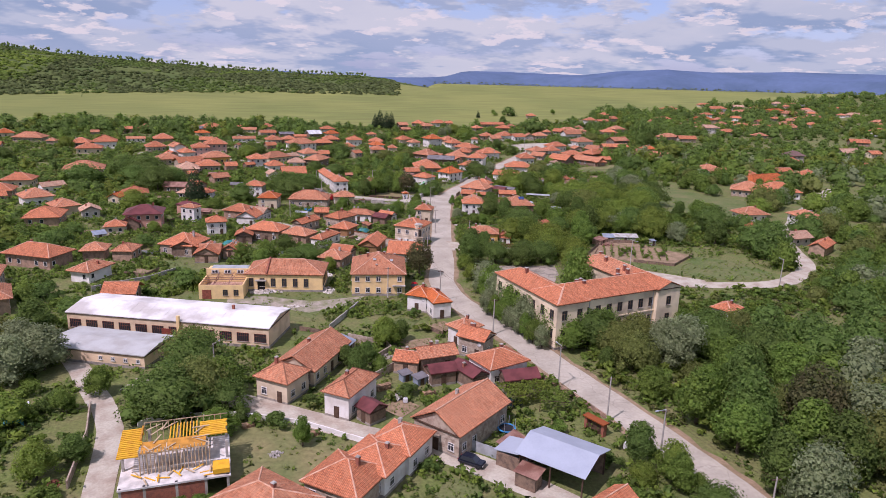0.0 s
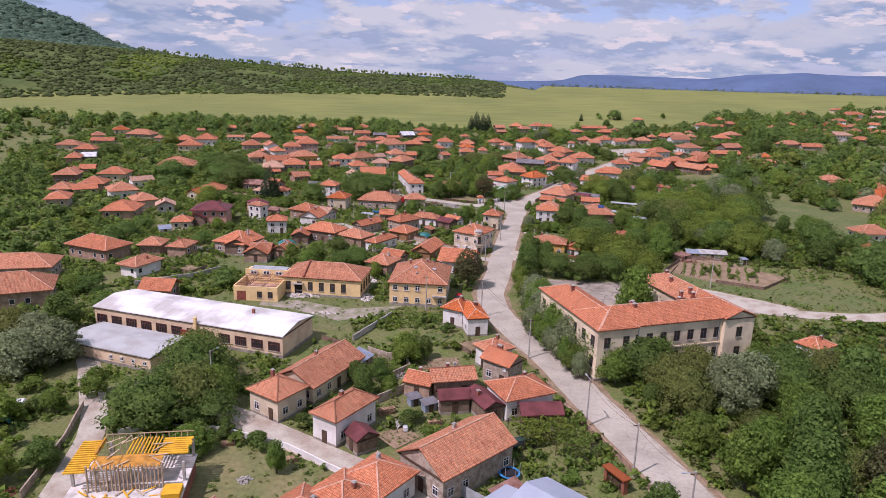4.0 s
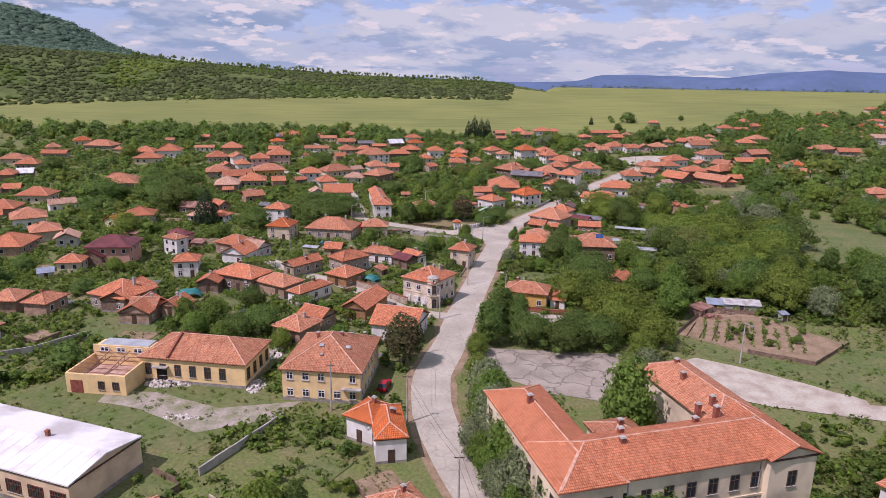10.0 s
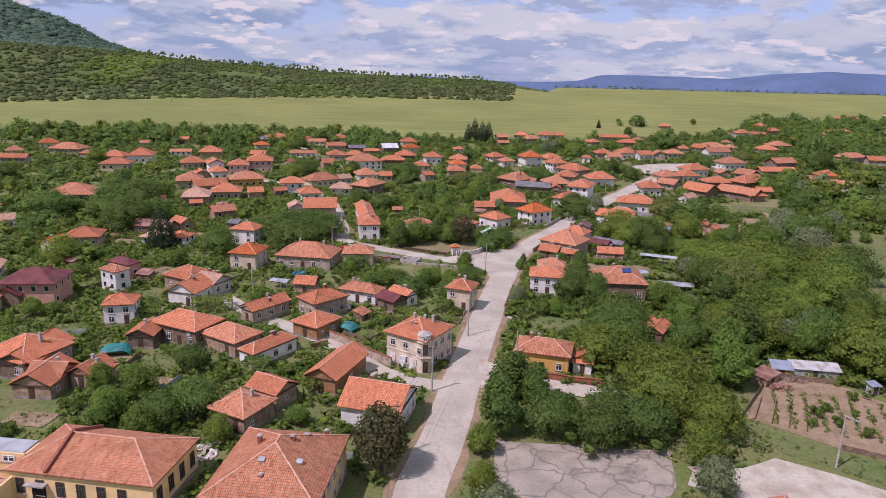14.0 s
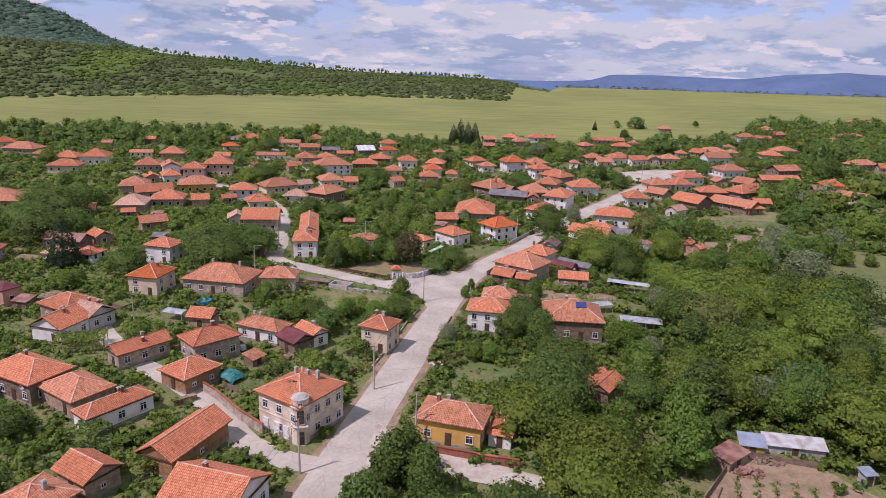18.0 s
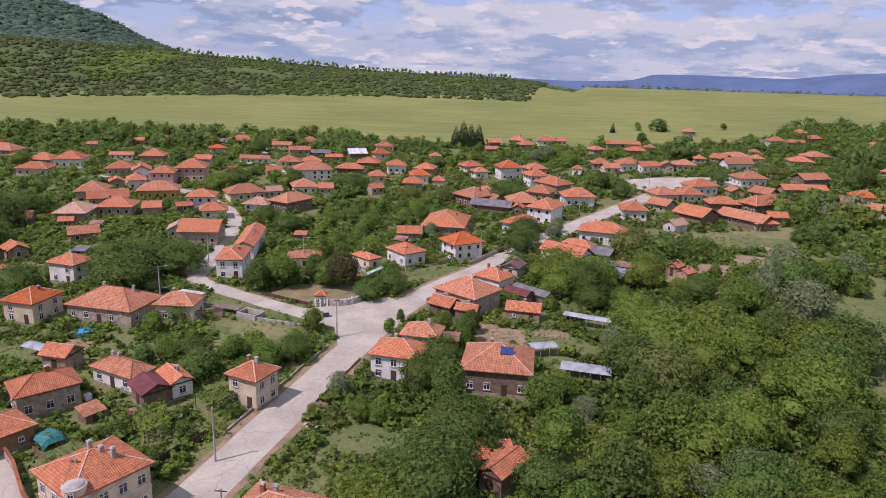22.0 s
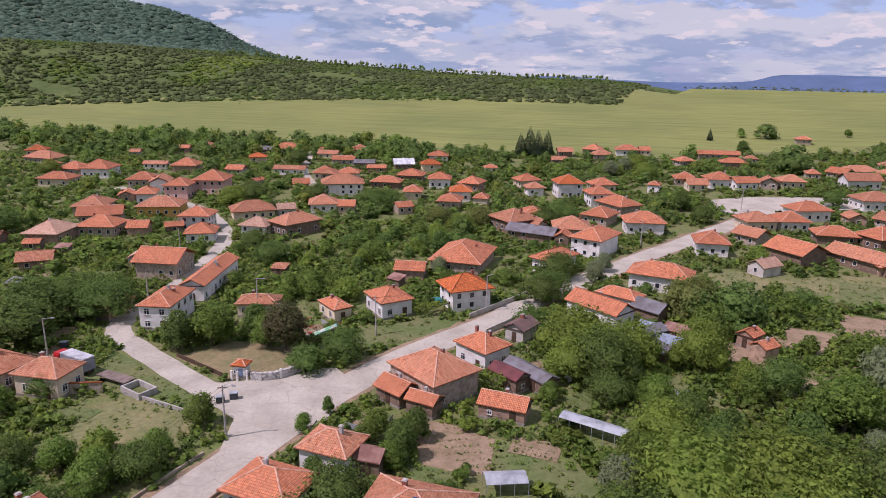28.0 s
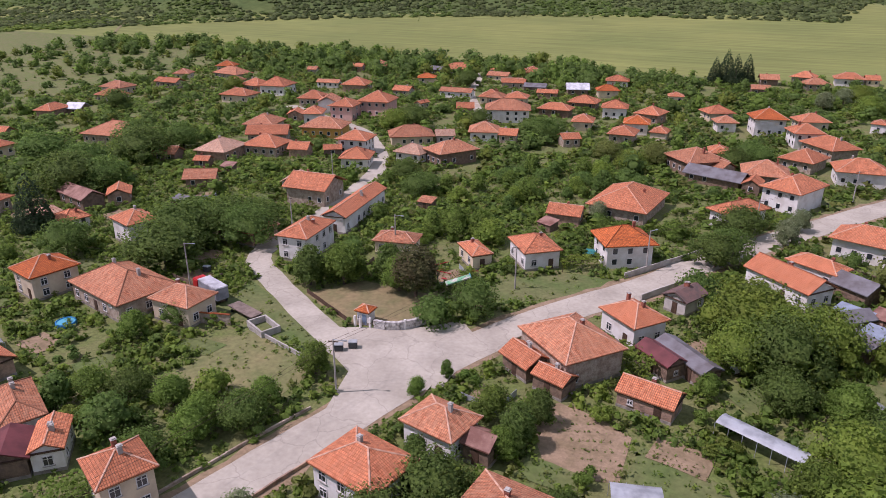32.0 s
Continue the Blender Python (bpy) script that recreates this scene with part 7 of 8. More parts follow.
tree(8.1, 191.3, 2.6, 'bush_fresh', 1)
tree(30.7, 104.2, 9.5, 'wide_dark', 1.2)
tree(33.5, 96.4, 9, 'wide_olive', 1.1)
tree(42.7, 95.6, 10, 'round_silver', 1.0)
tree(-85.7, 119.8, 10, 'tall_dark', 1.3)
tree(-84.2, 107.5, 10, 'round_silver', 1.2)
tree(-18.3, 99.8, 5.5, 'tall_dark', 1.1)
tree(-22.1, 89.7, 4, 'bush_green', 1.1)
tree(-20.6, 94.4, 7, 'tall_dark', 1.0)
tree(-16.1, 95.5, 4, 'round_green', 1.1)
tree(-51.9, 102.9, 9, 'wide_olive', 1.2)
tree(-52.0, 82.6, 10, 'wide_dark', 1.4)
tree(38.2, 195.3, 9, 'wide_fresh', 1.3)
tree(45.6, 183.2, 10, 'wide_fresh', 1.3)
tree(35.3, 172.1, 7, 'wide_dark', 1.2)
tree(46.7, 160.9, 7, 'round_fresh', 1.2)
tree(45.2, 152.5, 7, 'round_silver', 1.1)
for x, y, h in ((19.5, 552, 12), (24, 556, 15), (29, 552, 13.5), (33.5, 557, 13)):
    tree(x, y, h, 'spruce_spruce', 0.85)
tree(128.0, 640.0, 7, 'spruce_spruce', 0.8)
tree(140.0, 590.0, 9, 'tall_dark', 1.4)
for k in range(8):
    s = 0.08 + 0.13 * k
    tree(19.4 - 7.1 * s, 101.6 + 23.8 * s, 6.0 + 0.4 * (k * 5 % 4), ("round_silver", "round_green", "tall_green", "round_silver")[k % 4], 0.85)
for x, y, h, kind in ((-35, 166.7, 7, "wide_dark"), (-43.6, 166.9, 7, "round_green"), (-30.8, 169.9, 7.5, "wide_dark"), (-42.8, 176, 7, "round_green"), (-38.1, 186.9, 6, "wide_dark"), (-50.6, 178.8, 5.5, "round_green"), (-24.8, 163, 5, "round_fresh"),
                      (56.9, 325.7, 8, "wide_dark"), (66, 287.5, 9, "wide_fresh"), (71.7, 288, 11, "wide_dark"), (76.9, 296, 10, "wide_fresh"), (63.6, 278.3, 4, "round_green"), (80.4, 280.3, 7, "round_green"), (45.2, 255.3, 7, "tall_dark"), (84.7, 276.8, 6, "wide_dark"),
                      (9.3, 238.9, 6, "round_green"), (13.6, 241.5, 6, "wide_dark"), (2.5, 240, 6, "round_green"), (-4.1, 238.6, 5.5, "wide_dark"), (-8.1, 236, 6, "round_green"), (-18.2, 250, 5.5, "round_green"), (-16.3, 257.2, 5, "wide_dark")):
    tree(x, y, h, kind, 1.15)


# trees round the school, the works and the near lanes
tree(29.6, 111.0, 12.5, 'wide_dark', 1.1)
tree(23.2, 107.6, 10.5, 'wide_dark', 1.0)
tree(25.1, 101.9, 7.5, 'round_green', 1.2)
tree(34.7, 102.3, 7, 'wide_olive', 1.2)
tree(15.2, 140.5, 10, 'round_silver', 0.95)
tree(15.7, 134.5, 11, 'round_green', 0.9)
tree(16.7, 124.2, 11, 'round_silver', 0.9)
tree(18.2, 116.4, 10.5, 'tall_green', 1.0)
tree(16.0, 128.8, 11, 'round_silver', 0.95)
tree(17.4, 119.8, 11, 'round_green', 0.95)
tree(18.8, 112.6, 10.5, 'round_silver', 1)
tree(14.2, 152.1, 5.5, 'round_fresh', 1.1)
tree(14.3, 162.0, 5.5, 'round_fresh', 1.1)
tree(34.9, 126.0, 18.1, 'tall_green', 0.85)
tree(44.9, 100.1, 7.5, 'round_silver', 1.2)
tree(55.1, 110.5, 6, 'round_green', 1.2)
tree(58.7, 104.8, 8, 'wide_dark', 1.2)
tree(64.5, 103.6, 8, 'wide_olive', 1.2)
tree(42.2, 101.3, 4, 'round_green', 1.1)
tree(17.1, 167.6, 11, 'tall_dark', 1.05)
tree(25.3, 168.1, 8, 'wide_dark', 1.2)
tree(32.1, 164.9, 8, 'wide_dark', 1.2)
tree(39.7, 167.2, 8, 'wide_dark', 1.2)
tree(50.8, 169.8, 8.5, 'wide_fresh', 1.3)
tree(-82.5, 99.1, 10, 'round_silver', 1.3)
tree(-78.8, 104.0, 10, 'round_silver', 1.3)
tree(-89.9, 109.2, 10, 'wide_olive', 1.2)
tree(-69.6, 86.3, 5, 'round_green', 1.1)
tree(-47.6, 86.3, 10, 'wide_olive', 1.05)
tree(-52.6, 90.3, 8, 'wide_dark', 1.0)
tree(-65.7, 92.4, 6, 'round_green', 1.1)
tree(-57.8, 86.3, 6, 'round_green', 1.1)
tree(-22.6, 99.4, 5, 'tall_dark', 1.1)
tree(-30.3, 70.9, 6, 'tall_green', 0.8)
tree(43.6, 199.3, 11, 'wide_dark', 1.15)
tree(45.1, 176.3, 10, 'wide_fresh', 1.2)
tree(80.1, 235.2, 12, 'wide_olive', 1.2)
tree(89.3, 222.3, 10, 'wide_fresh', 1.15)
tree(109.1, 242.4, 12, 'wide_dark', 1.1)
tree(89.9, 194.9, 12, 'wide_fresh', 1.2)
tree(79.3, 205.8, 7, 'round_silver', 1.5)
tree(86.0, 209.0, 8, 'round_silver', 1.3)
tree(58.6, 205.1, 7, 'wide_dark', 1.2)
tree(62.9, 232.7, 6, 'round_green', 1.3)
tree(80.9, 267.8, 9, 'wide_fresh', 1.2)
tree(36.3, 246.2, 5, 'tall_dark', 1.1)
tree(19.6, 179.8, 9.5, 'tall_dark', 1.2)
tree(21.5, 182.5, 8.5, 'tall_dark', 1.1)
tree(39.2, 233.4, 8, 'wide_dark', 1.1)
tree(25.5, 229.2, 5, 'round_silver', 1.2)
tree(30.8, 222.0, 4.5, 'round_green', 1.2)
tree(23.0, 221.8, 2.6, 'wide_olive', 0.9)
tree(33.9, 221.6, 4.5, 'round_green', 1.2)
tree(46.0, 260.8, 6, 'tall_dark', 1.1)
tree(44.5, 252.5, 5, 'round_green', 1.1)
# garden trees that overtop the roofs
tree(-111.3, 305.7, 11, 'wide_dark', 1.3)
tree(-98.1, 292.3, 13, 'wide_dark', 1.3)
tree(-92.6, 298.4, 11, 'wide_dark', 1.3)
tree(-113.7, 342.8, 10, 'wide_dark', 1.3)
tree(-195.7, 377.9, 10, 'wide_dark', 1.3)
tree(-182.2, 433.3, 9, 'wide_fresh', 1.2)
tree(-98.6, 252.4, 9, 'wide_fresh', 1.2)
tree(-82.5, 211.7, 5, 'round_fresh', 1.2)
tree(-59.1, 265.8, 9, 'wide_dark', 1.2)
tree(-68.7, 414.4, 9, 'wide_dark', 1.3)
tree(-39.7, 291.5, 10, 'wide_dark', 1.3)
tree(-31.3, 289.5, 9, 'wide_dark', 1.3)
tree(-12.5, 414.6, 9, 'wide_dark', 1.4)
tree(27.2, 399.5, 8, 'wide_olive', 1.2)
tree(55.7, 414.1, 7, 'wide_dark', 1.3)
tree(75.6, 521.6, 8, 'round_silver', 1.3)
tree(84.5, 502.9, 9, 'wide_fresh', 1.3)
tree(-43.0, 421.4, 8, 'wide_dark', 1.2)
tree(-69.6, 402.7, 9, 'wide_fresh', 1.4)
tree(-64.2, 410.1, 9, 'wide_dark', 1.3)
tree(-86.3, 493.5, 9, 'wide_dark', 1.3)
tree(-18.7, 337.6, 7, 'wide_dark', 1.5)
tree(-14.8, 412.5, 9, 'wide_dark', 1.3)
tree(12.8, 398.9, 7, 'wide_olive', 1.5)
tree(22.8, 390.3, 7, 'wide_fresh', 1.4)
tree(52.3, 416.1, 8, 'wide_dark', 1.2)
tree(68.9, 509.3, 8, 'round_silver', 1.3)
tree(81.2, 525.9, 9, 'wide_fresh', 1.5)
tree(58.7, 346.7, 8, 'wide_dark', 1.4)
tree(70.0, 356.8, 6, 'round_silver', 1.1)
tree(102.6, 426.9, 7, 'wide_dark', 1.2)
tree(96.3, 442.4, 9, 'tall_dark', 1.3)
tree(154.3, 464.4, 8, 'wide_dark', 1.2)
tree(215.6, 462.0, 12, 'tall_dark', 1.4)
tree(225.1, 470.4, 12, 'tall_dark', 1.4)
tree(186.4, 489.0, 8, 'wide_olive', 1.4)


# ---- yards and gardens: small things ----
SHEETS = {
    "blue": surface("blue-grey corrugated sheet", (0.24, 0.29, 0.36), 0.55, 0.25, 0.6, 4, 0.1, second=(0.18, 0.21, 0.25)),
    "white": surface("white weathered sheets", (0.44, 0.45, 0.45), 0.6, 0.35, 0.8, 5, 0.1, second=(0.28, 0.26, 0.23)),
    "red": surface("dull red sheet", (0.24, 0.06, 0.055), 0.55, 0.2, 0.6, 4, 0.1, second=(0.17, 0.05, 0.045)),
    "rust": ROOF["rust"], "slate": ROOF["slate"], "tile": ROOF["red"], "old": ROOF["old"], "film": FILM, "maroon": ROOF["maroon"],
}
LOGS = surface("split firewood", (0.34, 0.22, 0.13), 0.95, 0.6, 2, 9, 0.5, second=(0.22, 0.14, 0.085), per_island=0.5)
RUBBLE_STONE = surface("broken white plaster rubble", (0.60, 0.57, 0.52), 0.95, 0.5, 1, 6, 0.4, second=(0.42, 0.37, 0.31), per_island=0.5)
TEAL = surface("teal tarpaulin", (0.02, 0.20, 0.19), 0.5, 0.2, 0.8, 5, 0.1, second=(0.02, 0.15, 0.15))
SKY_BLUE = surface("bright blue plastic", (0.03, 0.24, 0.50), 0.35, 0.1, 1, 6, 0.02)
TIN_WHITE = surface("white plastic tank", (0.72, 0.73, 0.74), 0.4, 0.1, 1, 6, 0.02)
DARK_GREEN = surface("dark green painted metal", (0.02, 0.07, 0.05), 0.5, 0.2, 1, 6, 0.05)
RED_PAINT = surface("red painted metal", (0.45, 0.03, 0.03), 0.45, 0.2, 1, 6, 0.05)


def slope_uv(pts):
    return [(p[0], p[1]) for p in pts]


def shed(x, y, rot, w, d, h, roof, wall, label, fall=0.6):
    """A lean-to shed with boarded walls, a door and a sloping sheet roof."""
    ob = thing("shed", x, y, rot, label, "shed", "garden sheds")
    a, b = w / 2, d / 2
    v = [(-a, -b, -0.4), (a, -b, -0.4), (a, b, -0.4), (-a, b, -0.4), (-a, -b, h - fall), (a, -b, h - fall), (a, b, h), (-a, b, h)]
    part("wall", mesh_of("wall", v, [q for q in BOX_FACES], [wall]), ob)
    o, t = 0.3, 0.07
    k = fall / d
    lo, hi = h - fall - o * k + 0.01, h + o * k + 0.01
    rv = [(-a - o, -b - o, lo), (a + o, -b - o, lo), (a + o, b + o, hi), (-a - o, b + o, hi)]
    rv += [(p, q, z + t) for p, q, z in rv]
    me = mesh_of("roof", rv, BOX_FACES, [roof], uvs=[(rv[i][0], rv[i][1]) for q in BOX_FACES for i in q])
    part("roof", me, ob)
    part("door", boxes("door", [(-0.45, 0.45, -b - 0.06, -b + 0.02, 0, min(1.9, h - fall - 0.15))], TIMBER), ob)
    BUILT.append((x, y, radians(rot), w + 0.6, d + 0.6))
    HOUSE_GRID.setdefault((int(x // 40), int(y // 40)), []).append(BUILT[-1])
    return ob


def arbour(x, y, rot, w, d, h, leaf, seed):
    """A vine trained over posts and wires: a level, uneven leaf roof."""
    ob = thing("vine_arbour", x, y, rot, "green grapevine arbour on thin posts beside a house", "arbour", "vine arbours")
    rs = np.random.RandomState(seed)
    n = int(w * d * 26)
    c = np.stack([rs.uniform(-w / 2, w / 2, n), rs.uniform(-d / 2, d / 2, n), h + rs.normal(0, 0.16, n)], 1)
    c[:, 2] += 0.3 * np.sin(c[:, 0] * 1.7 + seed) * np.cos(c[:, 1] * 2.1)
    side = rs.rand(n) < 0.16
    c[side, 1] = -d / 2 + rs.normal(0, 0.12, side.sum())
    c[side, 2] = rs.uniform(0.7, h, side.sum())
    up = np.tile((0, 0, 1.0), (n, 1))
    nrm = up + rs.normal(0, 0.35, (n, 3))
    v, f = leaf_cards(rs, c, nrm, 0.26)
    part("vine", tri_mesh("vine", v, f, LEAF[leaf], np.repeat(nrm / np.linalg.norm(nrm, axis=1)[:, None], 3, axis=0)), ob)
    for px in (-w / 2 + 0.15, w / 2 - 0.15):
        for py in (-d / 2 + 0.15, d / 2 - 0.15):
            part("post", boxes("post", [(px - 0.05, px + 0.05, py - 0.05, py + 0.05, -0.4, h)], TIMBER), ob)
    for py in (-d / 2 + 0.15, d / 2 - 0.15):
        part("rail", boxes("rail", [(-w / 2, w / 2, py - 0.04, py + 0.04, h - 0.1, h - 0.02)], TIMBER), ob)
    BUILT.append((x, y, radians(rot), w, d))
    HOUSE_GRID.setdefault((int(x // 40), int(y // 40)), []).append(BUILT[-1])


def heap(name, x, y, rx, ry, high, n, size, mat, label, cat, seed):
    """A pile of loose pieces."""
    rng = random.Random(seed)
    v, f = [], []
    for k in range(n):
        a, r = rng.uniform(0, 6.28), math.sqrt(rng.random())
        px, py = rx * r * math.cos(a), ry * r * math.sin(a)
        m = pose(px, py, high * (1 - r) * rng.uniform(0.2, 1) + 0.05, rng.uniform(-40, 40), rng.uniform(-40, 40), rng.uniform(0, 180))
        s = size * rng.uniform(0.5, 1.3)
        o = len(v)
        v += [tuple(m @ Vector(q)) for q in box(-s, s, -s * 0.7, s * 0.7, -s * 0.5, s * 0.5)]
        f += [tuple(i + o for i in q) for q in BOX_FACES]
    ob = new(name, mesh_of(name, v, f, [mat]))
    ob.matrix_world = pose(x, y, gz(x, y))
    tagged(ob, label, cat, kind="stuff")


def woodpile(x, y, rot, length, high, seed):
    rng = random.Random(seed)
    v, f = [], []
    for i in range(int(length / 0.24)):
        for j in range(int(high / 0.22)):
            o, px, pz, s = len(v), -length / 2 + 0.24 * i + rng.uniform(-0.03, 0.03), 0.1 + 0.21 * j, rng.uniform(0.09, 0.12)
            e = rng.uniform(0.4, 0.55)
            v += box(px - s, px + s, -e, e, pz - s, pz + s)
            f += [tuple(q + o for q in w) for w in BOX_FACES]
    ob = new("firewood_stack", mesh_of("firewood_stack", v, f, [LOGS]))
    ob.matrix_world = pose(x, y, gz(x, y), 0, 0, rot)
    tagged(ob, "stack of split brown firewood in a yard", "firewood", kind="stuff")


def round_mesh(name, prof, mat, n=18):
    v = [(r * math.cos(2 * math.pi * k / n), r * math.sin(2 * math.pi * k / n), z) for r, z in prof for k in range(n)]
    f = [(j * n + k, j * n + (k + 1) % n, (j + 1) * n + (k + 1) % n, (j + 1) * n + k) for j in range(len(prof) - 1) for k in range(n)]
    f += [tuple(reversed(range(n))), tuple((len(prof) - 1) * n + k for k in range(n))]
    return mesh_of(name, v, f, [mat])


def pool(x, y, r, label):
    ob = thing("garden_pool", x, y, 0, label, "pool")
    part("rim", round_mesh("rim", [(r, 0), (r + 0.06, 0.4), (r, 0.75), (r - 0.15, 0.76), (r - 0.16, 0.6)], SKY_BLUE), ob)
    part("water", round_mesh("water", [(r - 0.15, 0.58), (r - 0.15, 0.64)], glassy("pool water", (0.05, 0.33, 0.45), 0.05)), ob)


def tank(x, y, label, mat, w=1.1, h=1.15):
    ob = thing("water_tank", x, y, random.Random(int(x * 7)).uniform(0, 90), label, "tank")
    part("body", rounded_box("body", -w / 2, w / 2, -w / 2, w / 2, 0.12, h, 0.12, mat), ob)
    part("lid", round_mesh("lid", [(0.2, h), (0.2, h + 0.08)], METAL, 10), ob)
    part("pallet", boxes("pallet", [(-w / 2, w / 2, -w / 2, w / 2, 0, 0.12)], TIMBER), ob)


def trampoline(x, y):
    ob = thing("trampoline", x, y, 0, "round trampoline with a blue padded rim", "trampoline")
    part("mat", round_mesh("mat", [(1.25, 0.7), (1.25, 0.73)], surface("black mesh mat", (0.02, 0.02, 0.025), 0.8)), ob)
    n = 18
    v = [(r * math.cos(2 * math.pi * k / n), r * math.sin(2 * math.pi * k / n), z) for r, z in ((1.25, 0.7), (1.55, 0.7), (1.55, 0.8), (1.25, 0.8)) for k in range(n)]
    part("rim", mesh_of("rim", v, [(j * n + k, ((j + 1) % 4) * n + k, ((j + 1) % 4) * n + (k + 1) % n, j * n + (k + 1) % n) for j in range(4) for k in range(n)], [SKY_BLUE]), ob)
    for k in range(6):
        a = k * math.pi / 3
        px, py = 1.45 * math.cos(a), 1.45 * math.sin(a)
        part("pole", boxes("pole", [(px - 0.03, px + 0.03, py - 0.03, py + 0.03, 0, 2.3)], METAL), ob)


def bin_box(x, y, rot):
    ob = thing("rubbish_container", x, y, rot, "dark grey metal rubbish container by the road", "container", "rubbish containers")
    part("body", rounded_box("body", -0.65, 0.65, -0.5, 0.5, 0.18, 1.15, 0.08, surface("dark painted bin", (0.07, 0.08, 0.085), 0.6, 0.2)), ob)
    part("lid", rounded_box("lid", -0.68, 0.68, -0.53, 0.53, 1.15, 1.3, 0.06, METAL), ob)
    for px in (-0.5, 0.5):
        for py in (-0.38, 0.38):
            part("wheel", boxes("wheel", [(px - 0.04, px + 0.04, py - 0.09, py + 0.09, 0, 0.18)], TIMBER), ob)


def tarp(x, y, rot, w, d, h, mat, label):
    """A sagging sheet over a low frame."""
    ob = thing("tarpaulin", x, y, rot, label, "tarpaulin")
    n = 8
    v = [(w * (i / n - 0.5), d * (j / n - 0.5), h * (1 - 0.5 * ((i / n - 0.5) * 2) ** 4 - 0.35 * ((j / n - 0.5) * 2) ** 4) - 0.12 * math.sin(i * 1.9) * math.sin(j * 2.3) + s) for s in (0, -0.04) for j in range(n + 1) for i in range(n + 1)]
    q, f = (n + 1) ** 2, []
    for j in range(n):
        for i in range(n):
            a = j * (n + 1) + i
            f += [(a, a + 1, a + n + 2, a + n + 1), (q + a, q + a + n + 1, q + a + n + 2, q + a + 1)]
    part("sheet", mesh_of("sheet", v, f, [mat]), ob)
    for px in (-w / 2 + 0.2, w / 2 - 0.2):
        for py in (-d / 2 + 0.2, d / 2 - 0.2):
            part("post", boxes("post", [(px - 0.04, px + 0.04, py - 0.04, py + 0.04, -0.3, h * 0.45)], TIMBER), ob)


# the market garden behind the school
shed(79.0, 193.2, -8, 8.5, 2.2, 2.0, SHEETS["white"], SHEETS["white"], "row of white patched sheet sheds behind a garden")
shed(72.6, 193.0, -10, 3.4, 2.4, 2.1, SHEETS["blue"], surface("yellow boards", (0.55, 0.40, 0.05), 0.7), "small shed with yellow boards and blue roof")
shed(68.0, 189.4, 40, 5.0, 3.0, 1.9, SHEETS["rust"], WALL["brick"], "rusty red scrap-metal shed in a garden", 0.3)
shed(85.7, 185.6, 10, 1.5, 1.4, 2.0, SHEETS["blue"], SHEETS["white"], "small pale tool hut on bare soil", 0.2)
heap("scrap_heap", 69.8, 186.8, 2.2, 1.5, 1.0, 60, 0.32, ROOF["rust"], "heap of rusty scrap in the garden", "scrap", 3)
heap("scrap_heap", 74.0, 190.0, 2.6, 1.2, 0.8, 50, 0.28, WALL["wood"], "heap of old boards in the garden", "scrap", 4)
for k in range(4):
    fence([(60.0 + 2.3 * k, 174.6 - 1.15 * k), (64.6 + 2.3 * k, 182.6 - 0.7 * k)], 0.35, surface("dark bed edging", (0.13, 0.08, 0.055), 0.9), "low boards edging a garden bed", "bed edging", 0.12)
for x, y, h in ((70.5, 176.5, 2.6), (72.5, 173.5, 2.4), (69.0, 173.0, 2.0), (73.5, 178.5, 2.2), (80.9, 183.0, 2.2), (82.5, 171.6, 2.8), (76.2, 170.0, 2.2), (86.5, 178, 2.0), (78, 177, 1.6)):
    tree(x, y, h, "bush_green", 1.1)
# works yard
heap("rubble_heap", -41.0, 146.2, 4.2, 1.6, 0.9, 190, 0.24, RUBBLE_STONE, "heap of broken white rubble at a doorway", "rubble", 5)
heap("rubble_heap", -25.2, 146.5, 1.6, 3.0, 0.7, 120, 0.22, RUBBLE_STONE, "scattered grey rubble beside a wall", "rubble", 6)
heap("rubble_heap", -25.8, 160.5, 2.4, 2.8, 0.7, 110, 0.24, RUBBLE_STONE, "scattered rubble behind the works", "rubble", 7)
heap("rubble_heap", -34.0, 134.5, 3.0, 0.8, 0.4, 60, 0.2, RUBBLE_STONE, "low line of broken stones in the yard", "rubble", 8)
# round the tin shed and the near courtyard
trampoline(2.4, 71.2)
car(5.4, 79.2, 20, (0.03, 0.06, 0.055), "dark green car under garden trees")
car(11.0, 91.5, -60, (0.01, 0.012, 0.03), "dark blue parked car beside the street")
arbour(8.5, 82.5, 20, 9.0, 6.0, 2.4, "fresh", 3)
arbour(13.0, 78.5, -20, 5.0, 5.0, 2.3, "green", 4)
shed(1.8, 65.2, 40, 4.5, 2.6, 2.2, SHEETS["rust"], WALL["brick"], "small brick and tin lean-to beside a barn")
tank(20.0, 63.8, "white plastic water tank in a yard", TIN_WHITE)
tarp(-76.5, 83.6, 20, 3.6, 4.6, 1.9, TEAL, "teal tarpaulin covered tank frame")
tank(-76.0, 87.8, "white plastic water tank beside a garden", TIN_WHITE, 1.6, 1.3)
heap("brick_stack", -64.0, 65.2, 0.8, 1.0, 0.9, 60, 0.16, BRICK, "stack of red bricks beside a track", "bricks", 9)
heap("stone_heap", -34.3, 69.0, 1.2, 0.9, 0.6, 40, 0.18, CONCRETE, "small heap of grey stones in a garden", "stones", 10)
woodpile(-16.0, 88.6, 25, 3.0, 1.2, 2)
